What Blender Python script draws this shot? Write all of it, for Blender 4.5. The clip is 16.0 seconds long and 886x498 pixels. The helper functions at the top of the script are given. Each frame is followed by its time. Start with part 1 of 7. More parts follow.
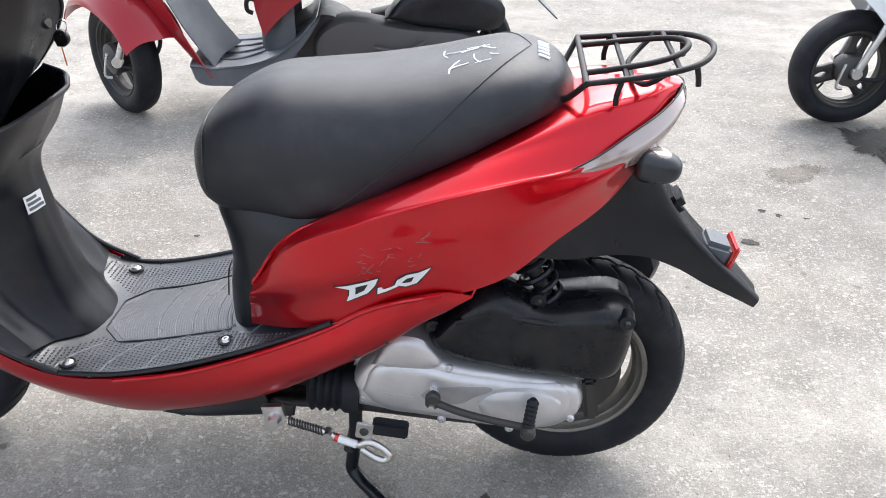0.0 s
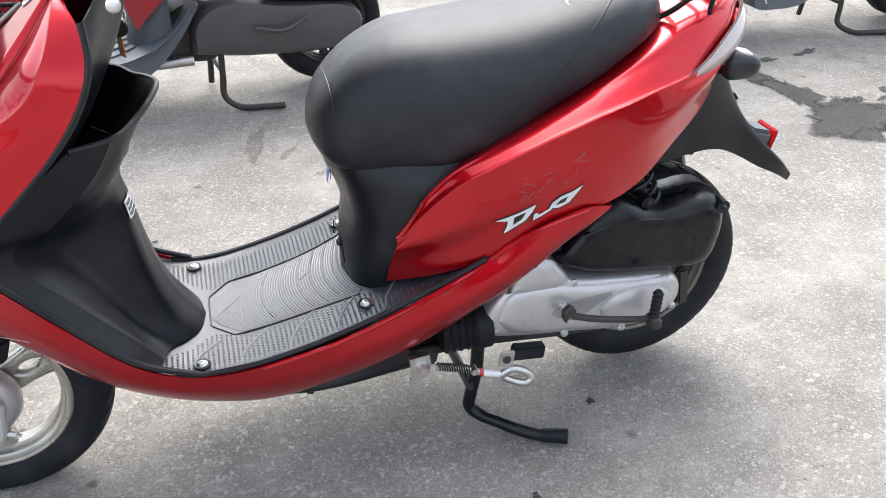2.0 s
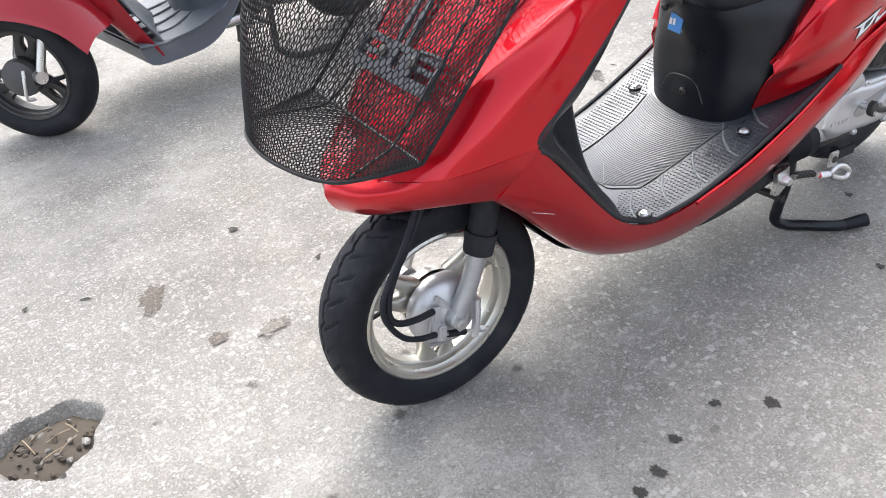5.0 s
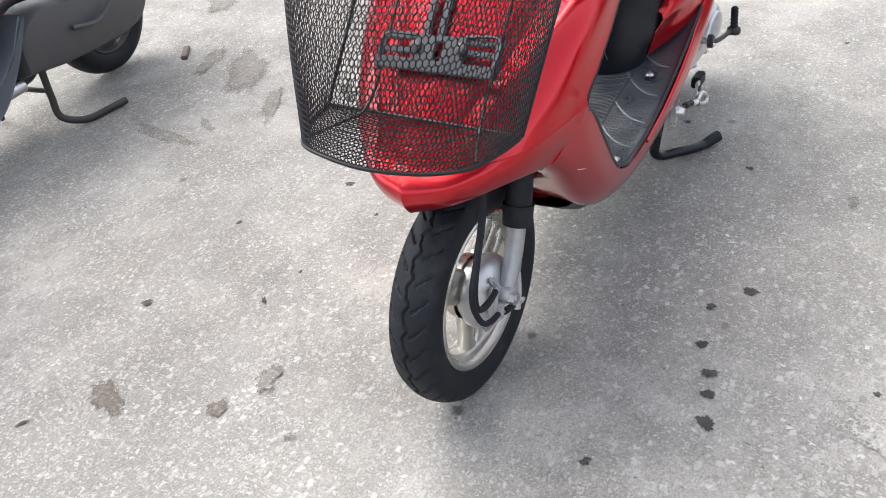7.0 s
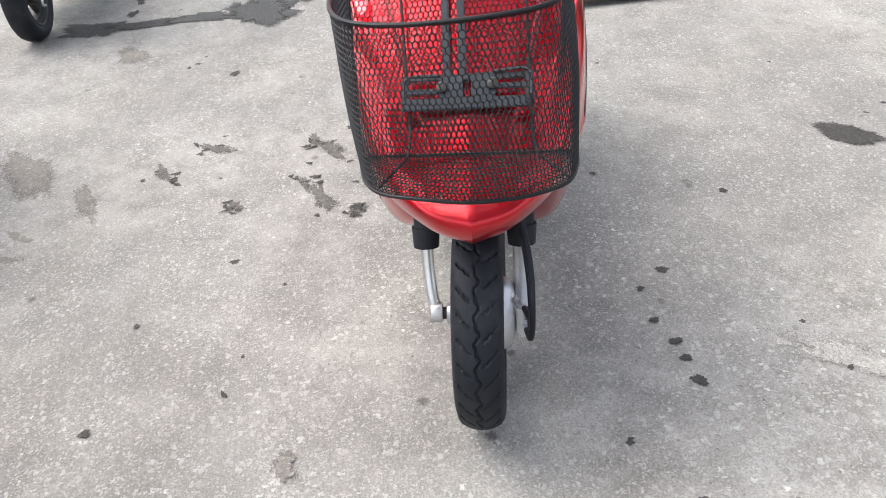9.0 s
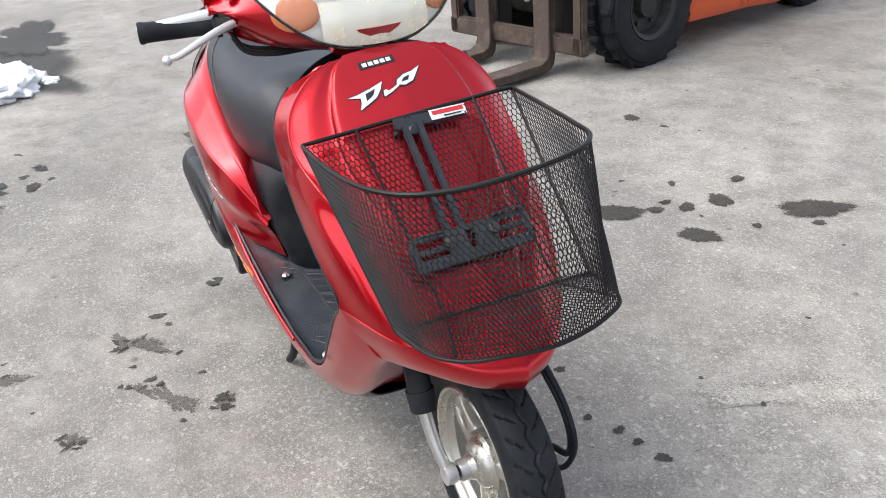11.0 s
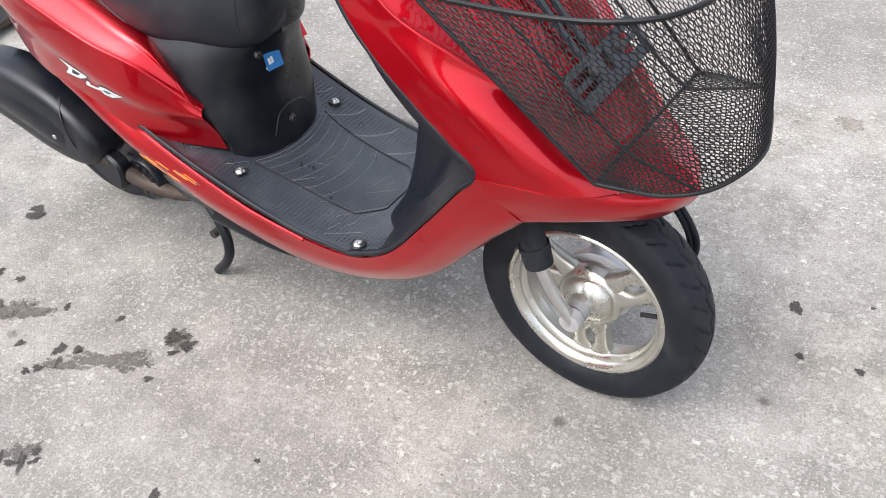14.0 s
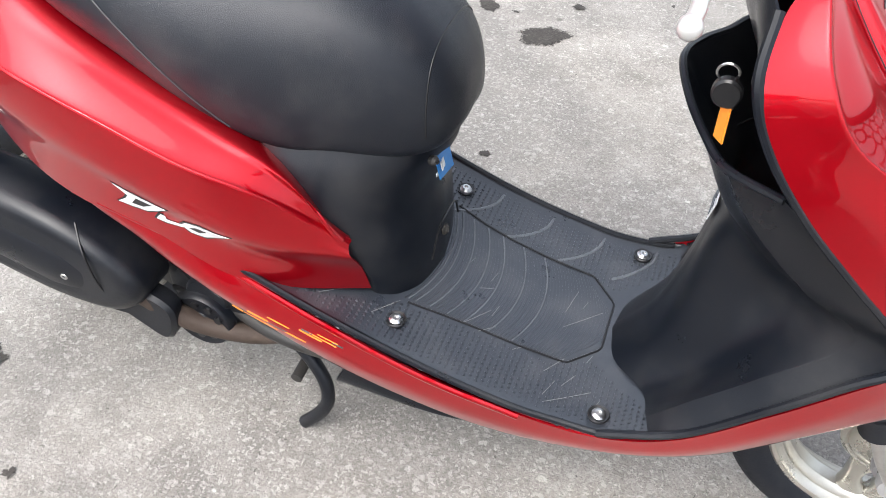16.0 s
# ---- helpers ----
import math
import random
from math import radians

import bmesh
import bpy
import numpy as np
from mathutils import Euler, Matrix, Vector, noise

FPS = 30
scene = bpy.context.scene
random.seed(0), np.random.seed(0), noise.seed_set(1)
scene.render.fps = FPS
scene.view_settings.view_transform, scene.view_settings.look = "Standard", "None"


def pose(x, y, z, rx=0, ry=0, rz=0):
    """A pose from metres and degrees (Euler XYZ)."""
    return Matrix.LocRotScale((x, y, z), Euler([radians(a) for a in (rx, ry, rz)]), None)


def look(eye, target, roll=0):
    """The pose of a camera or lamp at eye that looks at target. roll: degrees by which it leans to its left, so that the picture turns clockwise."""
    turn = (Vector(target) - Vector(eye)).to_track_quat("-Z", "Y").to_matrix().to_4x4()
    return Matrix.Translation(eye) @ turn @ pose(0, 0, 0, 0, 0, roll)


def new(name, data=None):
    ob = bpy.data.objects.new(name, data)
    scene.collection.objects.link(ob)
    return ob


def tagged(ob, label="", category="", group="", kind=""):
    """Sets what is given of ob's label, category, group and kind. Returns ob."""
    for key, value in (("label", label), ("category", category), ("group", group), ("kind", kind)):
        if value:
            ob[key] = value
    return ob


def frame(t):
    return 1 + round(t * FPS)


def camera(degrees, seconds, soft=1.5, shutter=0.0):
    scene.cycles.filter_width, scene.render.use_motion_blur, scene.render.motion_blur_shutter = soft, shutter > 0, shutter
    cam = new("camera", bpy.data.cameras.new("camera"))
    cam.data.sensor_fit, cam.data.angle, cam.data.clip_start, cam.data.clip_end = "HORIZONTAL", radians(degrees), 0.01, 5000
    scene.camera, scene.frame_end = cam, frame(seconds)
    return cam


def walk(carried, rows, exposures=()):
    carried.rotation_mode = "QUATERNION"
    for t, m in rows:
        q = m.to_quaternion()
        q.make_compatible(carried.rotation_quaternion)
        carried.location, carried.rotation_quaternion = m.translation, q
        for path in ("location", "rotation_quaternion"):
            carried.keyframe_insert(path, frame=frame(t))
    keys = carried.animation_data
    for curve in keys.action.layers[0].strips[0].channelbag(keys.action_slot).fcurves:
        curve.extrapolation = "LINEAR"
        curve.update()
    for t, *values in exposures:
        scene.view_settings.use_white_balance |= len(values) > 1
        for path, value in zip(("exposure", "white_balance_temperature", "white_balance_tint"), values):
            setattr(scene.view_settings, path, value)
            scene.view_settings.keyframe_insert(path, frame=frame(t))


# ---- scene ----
from mathutils.bvhtree import BVHTree

cam = camera(54.0, 16.0, soft=0.9)
PATH = [
    (0, (0.103, 0.029, 1.149), (-0.016, 1.751, 0.139), 0.8),
    (0.5, (-0.033, 0.041, 1.114), (0.036, 1.756, 0.088), 0.1),
    (1, (-0.175, 0.068, 1.122), (0.015, 1.759, 0.071), -1.1),
    (1.5, (-0.322, 0.034, 1.122), (0.035, 1.703, 0.078), -1.4),
    (2, (-0.51, -0.014, 1.12), (-0.042, 1.628, 0.078), -0.5),
    (2.5, (-0.687, 0.049, 1.096), (-0.221, 1.69, 0.052), -0.6),
    (3, (-0.851, 0.119, 1.085), (-0.355, 1.732, 0.011), -1.5),
    (3.5, (-0.986, 0.124, 1.088), (-0.398, 1.692, -0.005), -2.0),
    (4, (-1.185, 0.089, 1.107), (-0.493, 1.596, -0.012), -4.3),
    (4.5, (-1.353, 0.139, 1.098), (-0.602, 1.604, -0.037), -5.9),
    (4.7, (-1.421, 0.188, 1.092), (-0.63, 1.628, -0.047), -6.1),
    (6.8, (-1.947, 0.603, 1.099), (-0.576, 1.502, -0.046), -6.4),
    (7, (-1.956, 0.668, 1.099), (-0.557, 1.516, -0.052), -6.7),
    (7.5, (-2.008, 0.771, 1.101), (-0.497, 1.422, -0.036), -5.3),
    (8, (-2.135, 0.906, 1.125), (-0.536, 1.357, 0.012), -5.1),
    (8.2, (-2.163, 0.953, 1.119), (-0.548, 1.356, 0.011), -5.2),
    (10.3, (-2.149, 1.658, 1.164), (-0.476, 1.156, 0.191), -2.4),
    (10.5, (-2.103, 1.675, 1.178), (-0.434, 1.115, 0.229), -3.0),
    (11, (-1.971, 1.79, 1.173), (-0.347, 1.026, 0.29), -4.7),
    (11.5, (-1.852, 1.878, 1.189), (-0.315, 0.933, 0.327), -5.6),
    (12, (-1.811, 2.027, 1.178), (-0.416, 0.883, 0.315), -5.8),
    (12.5, (-1.769, 2.182, 1.158), (-0.504, 0.944, 0.227), -5.9),
    (13, (-1.644, 2.21, 1.125), (-0.494, 0.965, 0.063), -5.8),
    (13.5, (-1.482, 2.215, 1.147), (-0.451, 1.001, -0.063), -5.9),
    (14, (-1.354, 2.227, 1.17), (-0.446, 0.981, -0.104), -4.7),
    (14.5, (-1.179, 2.208, 1.153), (-0.523, 0.848, -0.158), -4.9),
    (15, (-1.044, 2.168, 1.124), (-0.606, 0.775, -0.243), -5.3),
    (15.5, (-0.814, 2.082, 1.099), (-0.367, 0.714, -0.29), -2.3),
    (16, (-0.604, 2.05, 1.12), (-0.129, 0.675, -0.253), 1.1),
]
walk(cam, [(t, look(eye, target, roll)) for t, eye, target, roll in PATH], [(0, 1.76, 6350, 10), (2, 1.77, 6350, 10), (4.7, 1.88, 6350, 10), (8.2, 1.57, 6350, 10), (10.3, 1.46, 6350, 10), (11, 1.24, 6350, 10), (12, 1.25, 6350, 10), (13, 1.43, 6350, 10), (14.5, 1.58, 6350, 10), (16, 1.67, 6350, 10)])

# ---- sky and sun: bright overcast, softly from the scooter's far side ----
SUN_ELEV, SUN_AZ = 58.0, 15.0
world = bpy.data.worlds.new("sky")
scene.world = world
world.use_nodes = True
wt = world.node_tree
sky = wt.nodes.new("ShaderNodeTexSky")
sky.sky_type = "NISHITA"
sky.sun_disc = False
sky.sun_elevation = radians(SUN_ELEV)
sky.sun_rotation = radians(SUN_AZ)
sky.air_density, sky.dust_density, sky.ozone_density = 1.0, 4.0, 1.0
pale = wt.nodes.new("ShaderNodeHueSaturation")
pale.inputs["Saturation"].default_value = 0.42
wt.links.new(sky.outputs[0], pale.inputs["Color"])
wt.links.new(pale.outputs[0], wt.nodes["Background"].inputs["Color"])
wt.nodes["Background"].inputs["Strength"].default_value = 0.15
sun_data = bpy.data.lights.new("sun", "SUN")
sun_data.energy, sun_data.angle, sun_data.color = 0.48, radians(55), (1.0, 0.96, 0.9)
sun = new("sun", sun_data)
_az, _el = radians(SUN_AZ), radians(SUN_ELEV)
sun.matrix_world = look((8 * math.sin(_az) * math.cos(_el), 8 * math.cos(_az) * math.cos(_el), 8 * math.sin(_el)), (0, 0, 0))


# ---- materials ----
def nd(nt, kind, ins=None, operation="", blend_type=""):
    n = nt.nodes.new(kind)
    if operation:
        n.operation = operation
    if blend_type:
        n.data_type, n.blend_type = "RGBA", blend_type
    for k, v in (ins or {}).items():
        if isinstance(v, bpy.types.NodeSocket):
            nt.links.new(v, n.inputs[k])
        else:
            n.inputs[k].default_value = v
    return n


def rgb(c):
    return (c[0], c[1], c[2], 1.0)


def ramp(nt, fac, a, b, ca=(0, 0, 0), cb=(1, 1, 1)):
    r = nd(nt, "ShaderNodeValToRGB", {"Fac": fac})
    r.color_ramp.elements[0].position, r.color_ramp.elements[1].position = a, b
    r.color_ramp.elements[0].color, r.color_ramp.elements[1].color = rgb(ca), rgb(cb)
    return r.outputs["Color"]


def mix(nt, fac, a, b, blend="MIX"):
    m = nd(nt, "ShaderNodeMix", blend_type=blend)
    for k, v in ((0, fac), (6, a), (7, b)):
        if isinstance(v, bpy.types.NodeSocket):
            nt.links.new(v, m.inputs[k])
        else:
            m.inputs[k].default_value = v if k == 0 else rgb(v)
    return m.outputs[2]


def blank(name):
    m = bpy.data.materials.new(name)
    m.use_nodes = True
    return m, m.node_tree, m.node_tree.nodes["Principled BSDF"]


def surface(name, base, rough, metal=0.0, coat=0.0, dirt=0.25, grain=400.0, bump=0.05, stain=(0.35, 0.33, 0.30), spec=0.5, wear=7.0, rvar=0.12):
    """A plain material with fine grain, dust patches and uneven gloss."""
    m, nt, b = blank(name)
    co = nd(nt, "ShaderNodeNewGeometry").outputs["Position"]
    big = nd(nt, "ShaderNodeTexNoise", {"Vector": co, "Scale": wear, "Detail": 6.0, "Roughness": 0.65}).outputs["Fac"]
    fine = nd(nt, "ShaderNodeTexNoise", {"Vector": co, "Scale": grain, "Detail": 3.0}).outputs["Fac"]
    dust = ramp(nt, big, 0.48, 0.78)
    k = nd(nt, "ShaderNodeMath", {0: dust, 1: dirt}, operation="MULTIPLY").outputs[0]
    c = mix(nt, k, base, stain)
    c = mix(nt, nd(nt, "ShaderNodeMath", {0: fine, 1: 0.25}, operation="MULTIPLY").outputs[0], c, (base[0] * 0.6, base[1] * 0.6, base[2] * 0.6))
    nt.links.new(c, b.inputs["Base Color"])
    r = nd(nt, "ShaderNodeMapRange", {"Value": big, "From Min": 0.3, "From Max": 0.7, "To Min": max(0.02, rough - rvar), "To Max": min(1.0, rough + rvar)}).outputs[0]
    nt.links.new(r, b.inputs["Roughness"])
    b.inputs["Metallic"].default_value = metal
    b.inputs["Coat Weight"].default_value = coat
    b.inputs["Coat Roughness"].default_value = 0.05
    b.inputs["Specular IOR Level"].default_value = spec
    if bump:
        nt.links.new(nd(nt, "ShaderNodeBump", {"Height": fine, "Strength": bump, "Distance": 0.002}).outputs[0], b.inputs["Normal"])
    return m


def paint(name, base, metal=0.35):
    """Glossy metallic lacquer with flake, faint haze and hairline scratches."""
    m, nt, b = blank(name)
    co = nd(nt, "ShaderNodeNewGeometry").outputs["Position"]
    flake = nd(nt, "ShaderNodeTexVoronoi", {"Vector": co, "Scale": 2500.0}).outputs["Color"]
    haze = nd(nt, "ShaderNodeTexNoise", {"Vector": co, "Scale": 5.0, "Detail": 5.0, "Roughness": 0.6}).outputs["Fac"]
    c = mix(nt, 0.12, base, flake, "SOFT_LIGHT")
    lines = nd(nt, "ShaderNodeTexNoise", {"Vector": nd(nt, "ShaderNodeVectorMath", {0: co, 1: (14.0, 60.0, 160.0)}, operation="MULTIPLY").outputs[0], "Scale": 1.0, "Detail": 2.0}).outputs["Fac"]
    nt.links.new(c, b.inputs["Base Color"])
    b.inputs["Metallic"].default_value = metal
    nt.links.new(nd(nt, "ShaderNodeMapRange", {"Value": haze, "To Min": 0.26, "To Max": 0.38}).outputs[0], b.inputs["Roughness"])
    b.inputs["Specular IOR Level"].default_value = 0.15
    b.inputs["Coat Weight"].default_value = 0.95
    b.inputs["Coat IOR"].default_value = 1.42
    nt.links.new(nd(nt, "ShaderNodeMapRange", {"Value": lines, "From Min": 0.55, "From Max": 0.8, "To Min": 0.018, "To Max": 0.09}).outputs[0], b.inputs["Coat Roughness"])
    return m


# crushed stone: cells a metre, stretch, share left out, size, strength, darkest and palest grey
STONES = (
    (165.0, (1.0, 1.0, 1.0), 0.0, 0.74, 0.80, (0.19, 0.181, 0.168), (0.43, 0.415, 0.389)),
    (105.0, (1.0, 0.62, 1.0), 0.55, 0.50, 0.75, (0.22, 0.21, 0.193), (0.47, 0.453, 0.425)),
    (98.0, (0.6, 1.0, 1.0), 0.62, 0.48, 0.75, (0.17, 0.162, 0.15), (0.45, 0.434, 0.407)),
    (84.0, (1.0, 0.66, 1.0), 0.86, 0.31, 0.60, (0.38, 0.365, 0.34), (0.60, 0.58, 0.547)),
    (60.0, (0.7, 1.0, 1.0), 0.955, 0.24, 0.70, (0.42, 0.40, 0.375), (0.70, 0.68, 0.64)),
    (120.0, (1.0, 0.8, 1.0), 0.84, 0.36, 0.80, (0.04, 0.038, 0.035), (0.13, 0.123, 0.114)),
)


def pavement_material(name, tone, wet, soak=0.0):
    """Worn pale asphalt: crushed pale and dark stones in a grey binder, blotches, pits."""
    m, nt, b = blank(name)
    co = nd(nt, "ShaderNodeNewGeometry").outputs["Position"]
    warp = nd(nt, "ShaderNodeTexNoise", {"Vector": co, "Scale": 90.0, "Detail": 3.0}).outputs["Color"]
    cw = nd(nt, "ShaderNodeVectorMath", {0: co, 1: nd(nt, "ShaderNodeVectorMath", {0: warp, 1: (0.016, 0.016, 0.016)}, operation="MULTIPLY").outputs[0]}, operation="ADD").outputs[0]
    broad = nd(nt, "ShaderNodeTexNoise", {"Vector": co, "Scale": 0.8, "Detail": 6.0, "Roughness": 0.6}).outputs["Fac"]
    blot = nd(nt, "ShaderNodeTexNoise", {"Vector": co, "Scale": 5.5, "Detail": 7.0, "Roughness": 0.7}).outputs["Fac"]
    grit = nd(nt, "ShaderNodeTexNoise", {"Vector": co, "Scale": 240.0, "Detail": 4.0, "Roughness": 0.7}).outputs["Fac"]
    c = mix(nt, ramp(nt, broad, 0.38, 0.62), (0.26, 0.248, 0.229), (0.43, 0.413, 0.388))
    c = mix(nt, ramp(nt, blot, 0.36, 0.6), (0.225, 0.215, 0.20), c)
    c = mix(nt, ramp(nt, blot, 0.6, 0.8), c, (0.42, 0.403, 0.38))
    c = mix(nt, ramp(nt, grit, 0.34, 0.66), mix(nt, 0.5, c, (0.04, 0.039, 0.036)), c)
    # where fines cover the stones they show less
    bare = nd(nt, "ShaderNodeMapRange", {"Value": nd(nt, "ShaderNodeTexNoise", {"Vector": co, "Scale": 2.6, "Detail": 4.0, "Roughness": 0.6}).outputs["Fac"], "From Min": 0.36, "From Max": 0.64, "To Min": 0.60, "To Max": 1.0}).outputs[0]
    hgt = grit
    for scale, stretch, keep, size, strength, ca, cb in STONES:
        v = nd(nt, "ShaderNodeTexVoronoi", {"Vector": nd(nt, "ShaderNodeVectorMath", {0: cw, 1: stretch}, operation="MULTIPLY").outputs[0], "Scale": scale})
        v.distance = "CHEBYCHEV" if scale < 100.0 else "MANHATTAN"
        sep = nd(nt, "ShaderNodeSeparateColor", {"Color": v.outputs["Color"]})
        pick = nd(nt, "ShaderNodeMath", {0: sep.outputs[0], 1: keep}, operation="GREATER_THAN").outputs[0]
        grow = nd(nt, "ShaderNodeMath", {0: v.outputs["Distance"], 1: nd(nt, "ShaderNodeMath", {0: sep.outputs[2], 1: 0.26}, operation="MULTIPLY").outputs[0]}, operation="ADD").outputs[0]
        core = nd(nt, "ShaderNodeMapRange", {"Value": grow, "From Min": size + 0.05, "From Max": size * 0.86, "To Min": 0.0, "To Max": strength}).outputs[0]
        chip = nd(nt, "ShaderNodeMath", {0: nd(nt, "ShaderNodeMath", {0: pick, 1: core}, operation="MULTIPLY").outputs[0], 1: bare}, operation="MULTIPLY").outputs[0]
        c = mix(nt, chip, c, mix(nt, sep.outputs[1], ca, cb))
        hgt = nd(nt, "ShaderNodeMath", {0: hgt, 1: nd(nt, "ShaderNodeMath", {0: chip, 1: 0.5}, operation="MULTIPLY").outputs[0]}, operation="ADD").outputs[0]
    drift = nd(nt, "ShaderNodeTexNoise", {"Vector": nd(nt, "ShaderNodeVectorMath", {0: co, 1: (1.0, 1.7, 1.0)}, operation="MULTIPLY").outputs[0], "Scale": 1.3, "Detail": 7.0, "Roughness": 0.68, "Distortion": 0.6}).outputs["Fac"]
    c = mix(nt, 1.0, c, ramp(nt, drift, 0.33, 0.66, (0.85, 0.85, 0.85), (1.11, 1.11, 1.105)), "MULTIPLY")
    pits = nd(nt, "ShaderNodeTexVoronoi", {"Vector": cw, "Scale": 9.0})
    psel = nd(nt, "ShaderNodeMath", {0: nd(nt, "ShaderNodeSeparateColor", {"Color": pits.outputs["Color"]}).outputs[2], 1: 0.86}, operation="GREATER_THAN").outputs[0]
    pit = nd(nt, "ShaderNodeMath", {0: psel, 1: nd(nt, "ShaderNodeMapRange", {"Value": pits.outputs["Distance"], "From Min": 0.14, "From Max": 0.07, "To Min": 0.0, "To Max": 0.7}).outputs[0]}, operation="MULTIPLY").outputs[0]
    c = mix(nt, nd(nt, "ShaderNodeMath", {0: ramp(nt, nd(nt, "ShaderNodeTexNoise", {"Vector": co, "Scale": 1.7, "Detail": 5.0, "Roughness": 0.65}).outputs["Fac"], 0.45, 0.70), 1: 0.28}, operation="MULTIPLY").outputs[0], c, (1.0, 0.93, 0.82), "MULTIPLY")
    c = mix(nt, pit, c, (0.05, 0.046, 0.042))
    c = mix(nt, 1.0, c, (tone[0] * 1.0, tone[1] * 0.99, tone[2] * 0.975), "MULTIPLY")
    nt.links.new(c, b.inputs["Base Color"])
    b.inputs["Roughness"].default_value = 0.88 - 0.35 * wet
    b.inputs["Specular IOR Level"].default_value = 0.35 - 0.22 * wet
    nt.links.new(nd(nt, "ShaderNodeBump", {"Height": hgt, "Strength": 0.55 - 0.3 * wet, "Distance": 0.003}).outputs[0], b.inputs["Normal"])
    if soak:
        # a stain that seeps out between the stones towards its rim
        at = nd(nt, "ShaderNodeAttribute")
        at.attribute_name = "cover"
        seep = nd(nt, "ShaderNodeTexNoise", {"Vector": co, "Scale": 130.0, "Detail": 5.0, "Roughness": 0.7}).outputs["Fac"]
        seep = nd(nt, "ShaderNodeMapRange", {"Value": seep, "From Min": 0.0, "From Max": 1.0, "To Min": 0.5 - 0.5 * soak, "To Max": 0.5 + 0.5 * soak}).outputs[0]
        total = nd(nt, "ShaderNodeMath", {0: at.outputs["Fac"], 1: seep}, operation="ADD").outputs[0]
        amount = nd(nt, "ShaderNodeMapRange", {"Value": total, "From Min": 0.78, "From Max": 1.12, "To Min": 0.0, "To Max": 0.96}).outputs[0]
        both = nd(nt, "ShaderNodeMixShader", {0: amount, 1: nd(nt, "ShaderNodeBsdfTransparent").outputs[0], 2: b.outputs[0]})
        nt.links.new(both.outputs[0], nt.nodes["Material Output"].inputs["Surface"])
    return m


def thin_glass(name, tint):
    """A thin clear pane: see-through, with a gloss that grows towards grazing."""
    m, nt, b = blank(name)
    clear = nd(nt, "ShaderNodeBsdfTransparent", {"Color": rgb(tint)})
    gloss = nd(nt, "ShaderNodeBsdfGlossy", {"Roughness": 0.04})
    face = nd(nt, "ShaderNodeLayerWeight", {"Blend": 0.5}).outputs["Facing"]
    fr = nd(nt, "ShaderNodeMapRange", {"Value": nd(nt, "ShaderNodeMath", {0: face, 1: 5.0}, operation="POWER").outputs[0], "To Min": 0.035, "To Max": 0.8})
    both = nd(nt, "ShaderNodeMixShader", {0: fr.outputs[0], 1: clear.outputs[0], 2: gloss.outputs[0]})
    nt.links.new(both.outputs[0], nt.nodes["Material Output"].inputs["Surface"])
    return m


RED = paint("red_metallic_paint", (0.47, 0.003, 0.011), 0.80)
RED_DULL = paint("dull_red_paint", (0.30, 0.012, 0.02), 0.15)
WHITE = paint("white_paint", (0.78, 0.80, 0.82), 0.0)
BLACK = surface("black_textured_plastic", (0.0052, 0.0068, 0.0105), 0.36, dirt=0.07, bump=0.10, grain=900.0, spec=0.36)
MAT_WORN = surface("worn_mat_plastic", (0.12, 0.128, 0.14), 0.45, dirt=0.45, bump=0.2, grain=420.0, stain=(0.02, 0.024, 0.03), wear=60.0, spec=0.6)
MAT = surface("floor_mat_plastic", (0.024, 0.0285, 0.037), 0.36, dirt=0.26, bump=0.2, grain=500.0, stain=(0.15, 0.155, 0.165), wear=18.0, spec=0.8)
WORN = surface("worn_grey_plastic", (0.060, 0.063, 0.068), 0.5, dirt=0.4, bump=0.1, stain=(0.2, 0.2, 0.2), wear=30.0)
DUST = surface("grey_dust", (0.20, 0.20, 0.20), 0.8, dirt=0.3, bump=0.0)
VINYL = surface("seat_vinyl", (0.0095, 0.0118, 0.0168), 0.37, dirt=0.08, bump=0.3, grain=1100.0, wear=9.0, rvar=0.08, spec=0.42)
SHINY = surface("smooth_black_plastic", (0.0042, 0.0054, 0.0080), 0.28, dirt=0.06, bump=0.06, grain=500.0, spec=0.30, wear=12.0)
RUBBER = surface("tyre_rubber", (0.0085, 0.0103, 0.0145), 0.60, dirt=0.35, bump=0.2, grain=300.0, stain=(0.085, 0.085, 0.085), wear=14.0, spec=0.25)
PLATE = surface("grey_black_enamel", (0.017, 0.020, 0.025), 0.36, dirt=0.15, bump=0.05, stain=(0.12, 0.12, 0.12), wear=20.0)
WIRE = surface("black_coated_wire", (0.007, 0.007, 0.008), 0.45, dirt=0.06, bump=0.05, spec=0.25)
DULL_RIM = surface("dirty_rim_paint", (0.22, 0.21, 0.185), 0.48, metal=0.6, dirt=0.6, bump=0.1, stain=(0.10, 0.075, 0.055), wear=22.0)
SILVER = surface("champagne_wheel_paint", (0.52, 0.505, 0.455), 0.32, metal=0.85, dirt=0.35, bump=0.04, stain=(0.25, 0.22, 0.18), wear=16.0)
CASE = surface("cast_aluminium_cover", (0.60, 0.60, 0.61), 0.40, metal=0.7, dirt=0.3, bump=0.10, grain=600.0, stain=(0.28, 0.26, 0.24), wear=14.0)
STEEL = surface("bright_steel", (0.66, 0.66, 0.65), 0.34, metal=1.0, dirt=0.25, stain=(0.22, 0.18, 0.14), wear=30.0)
DARK_STEEL = surface("dark_greasy_metal", (0.045, 0.044, 0.043), 0.52, metal=0.4, dirt=0.4, stain=(0.10, 0.08, 0.06), wear=25.0, bump=0.2)
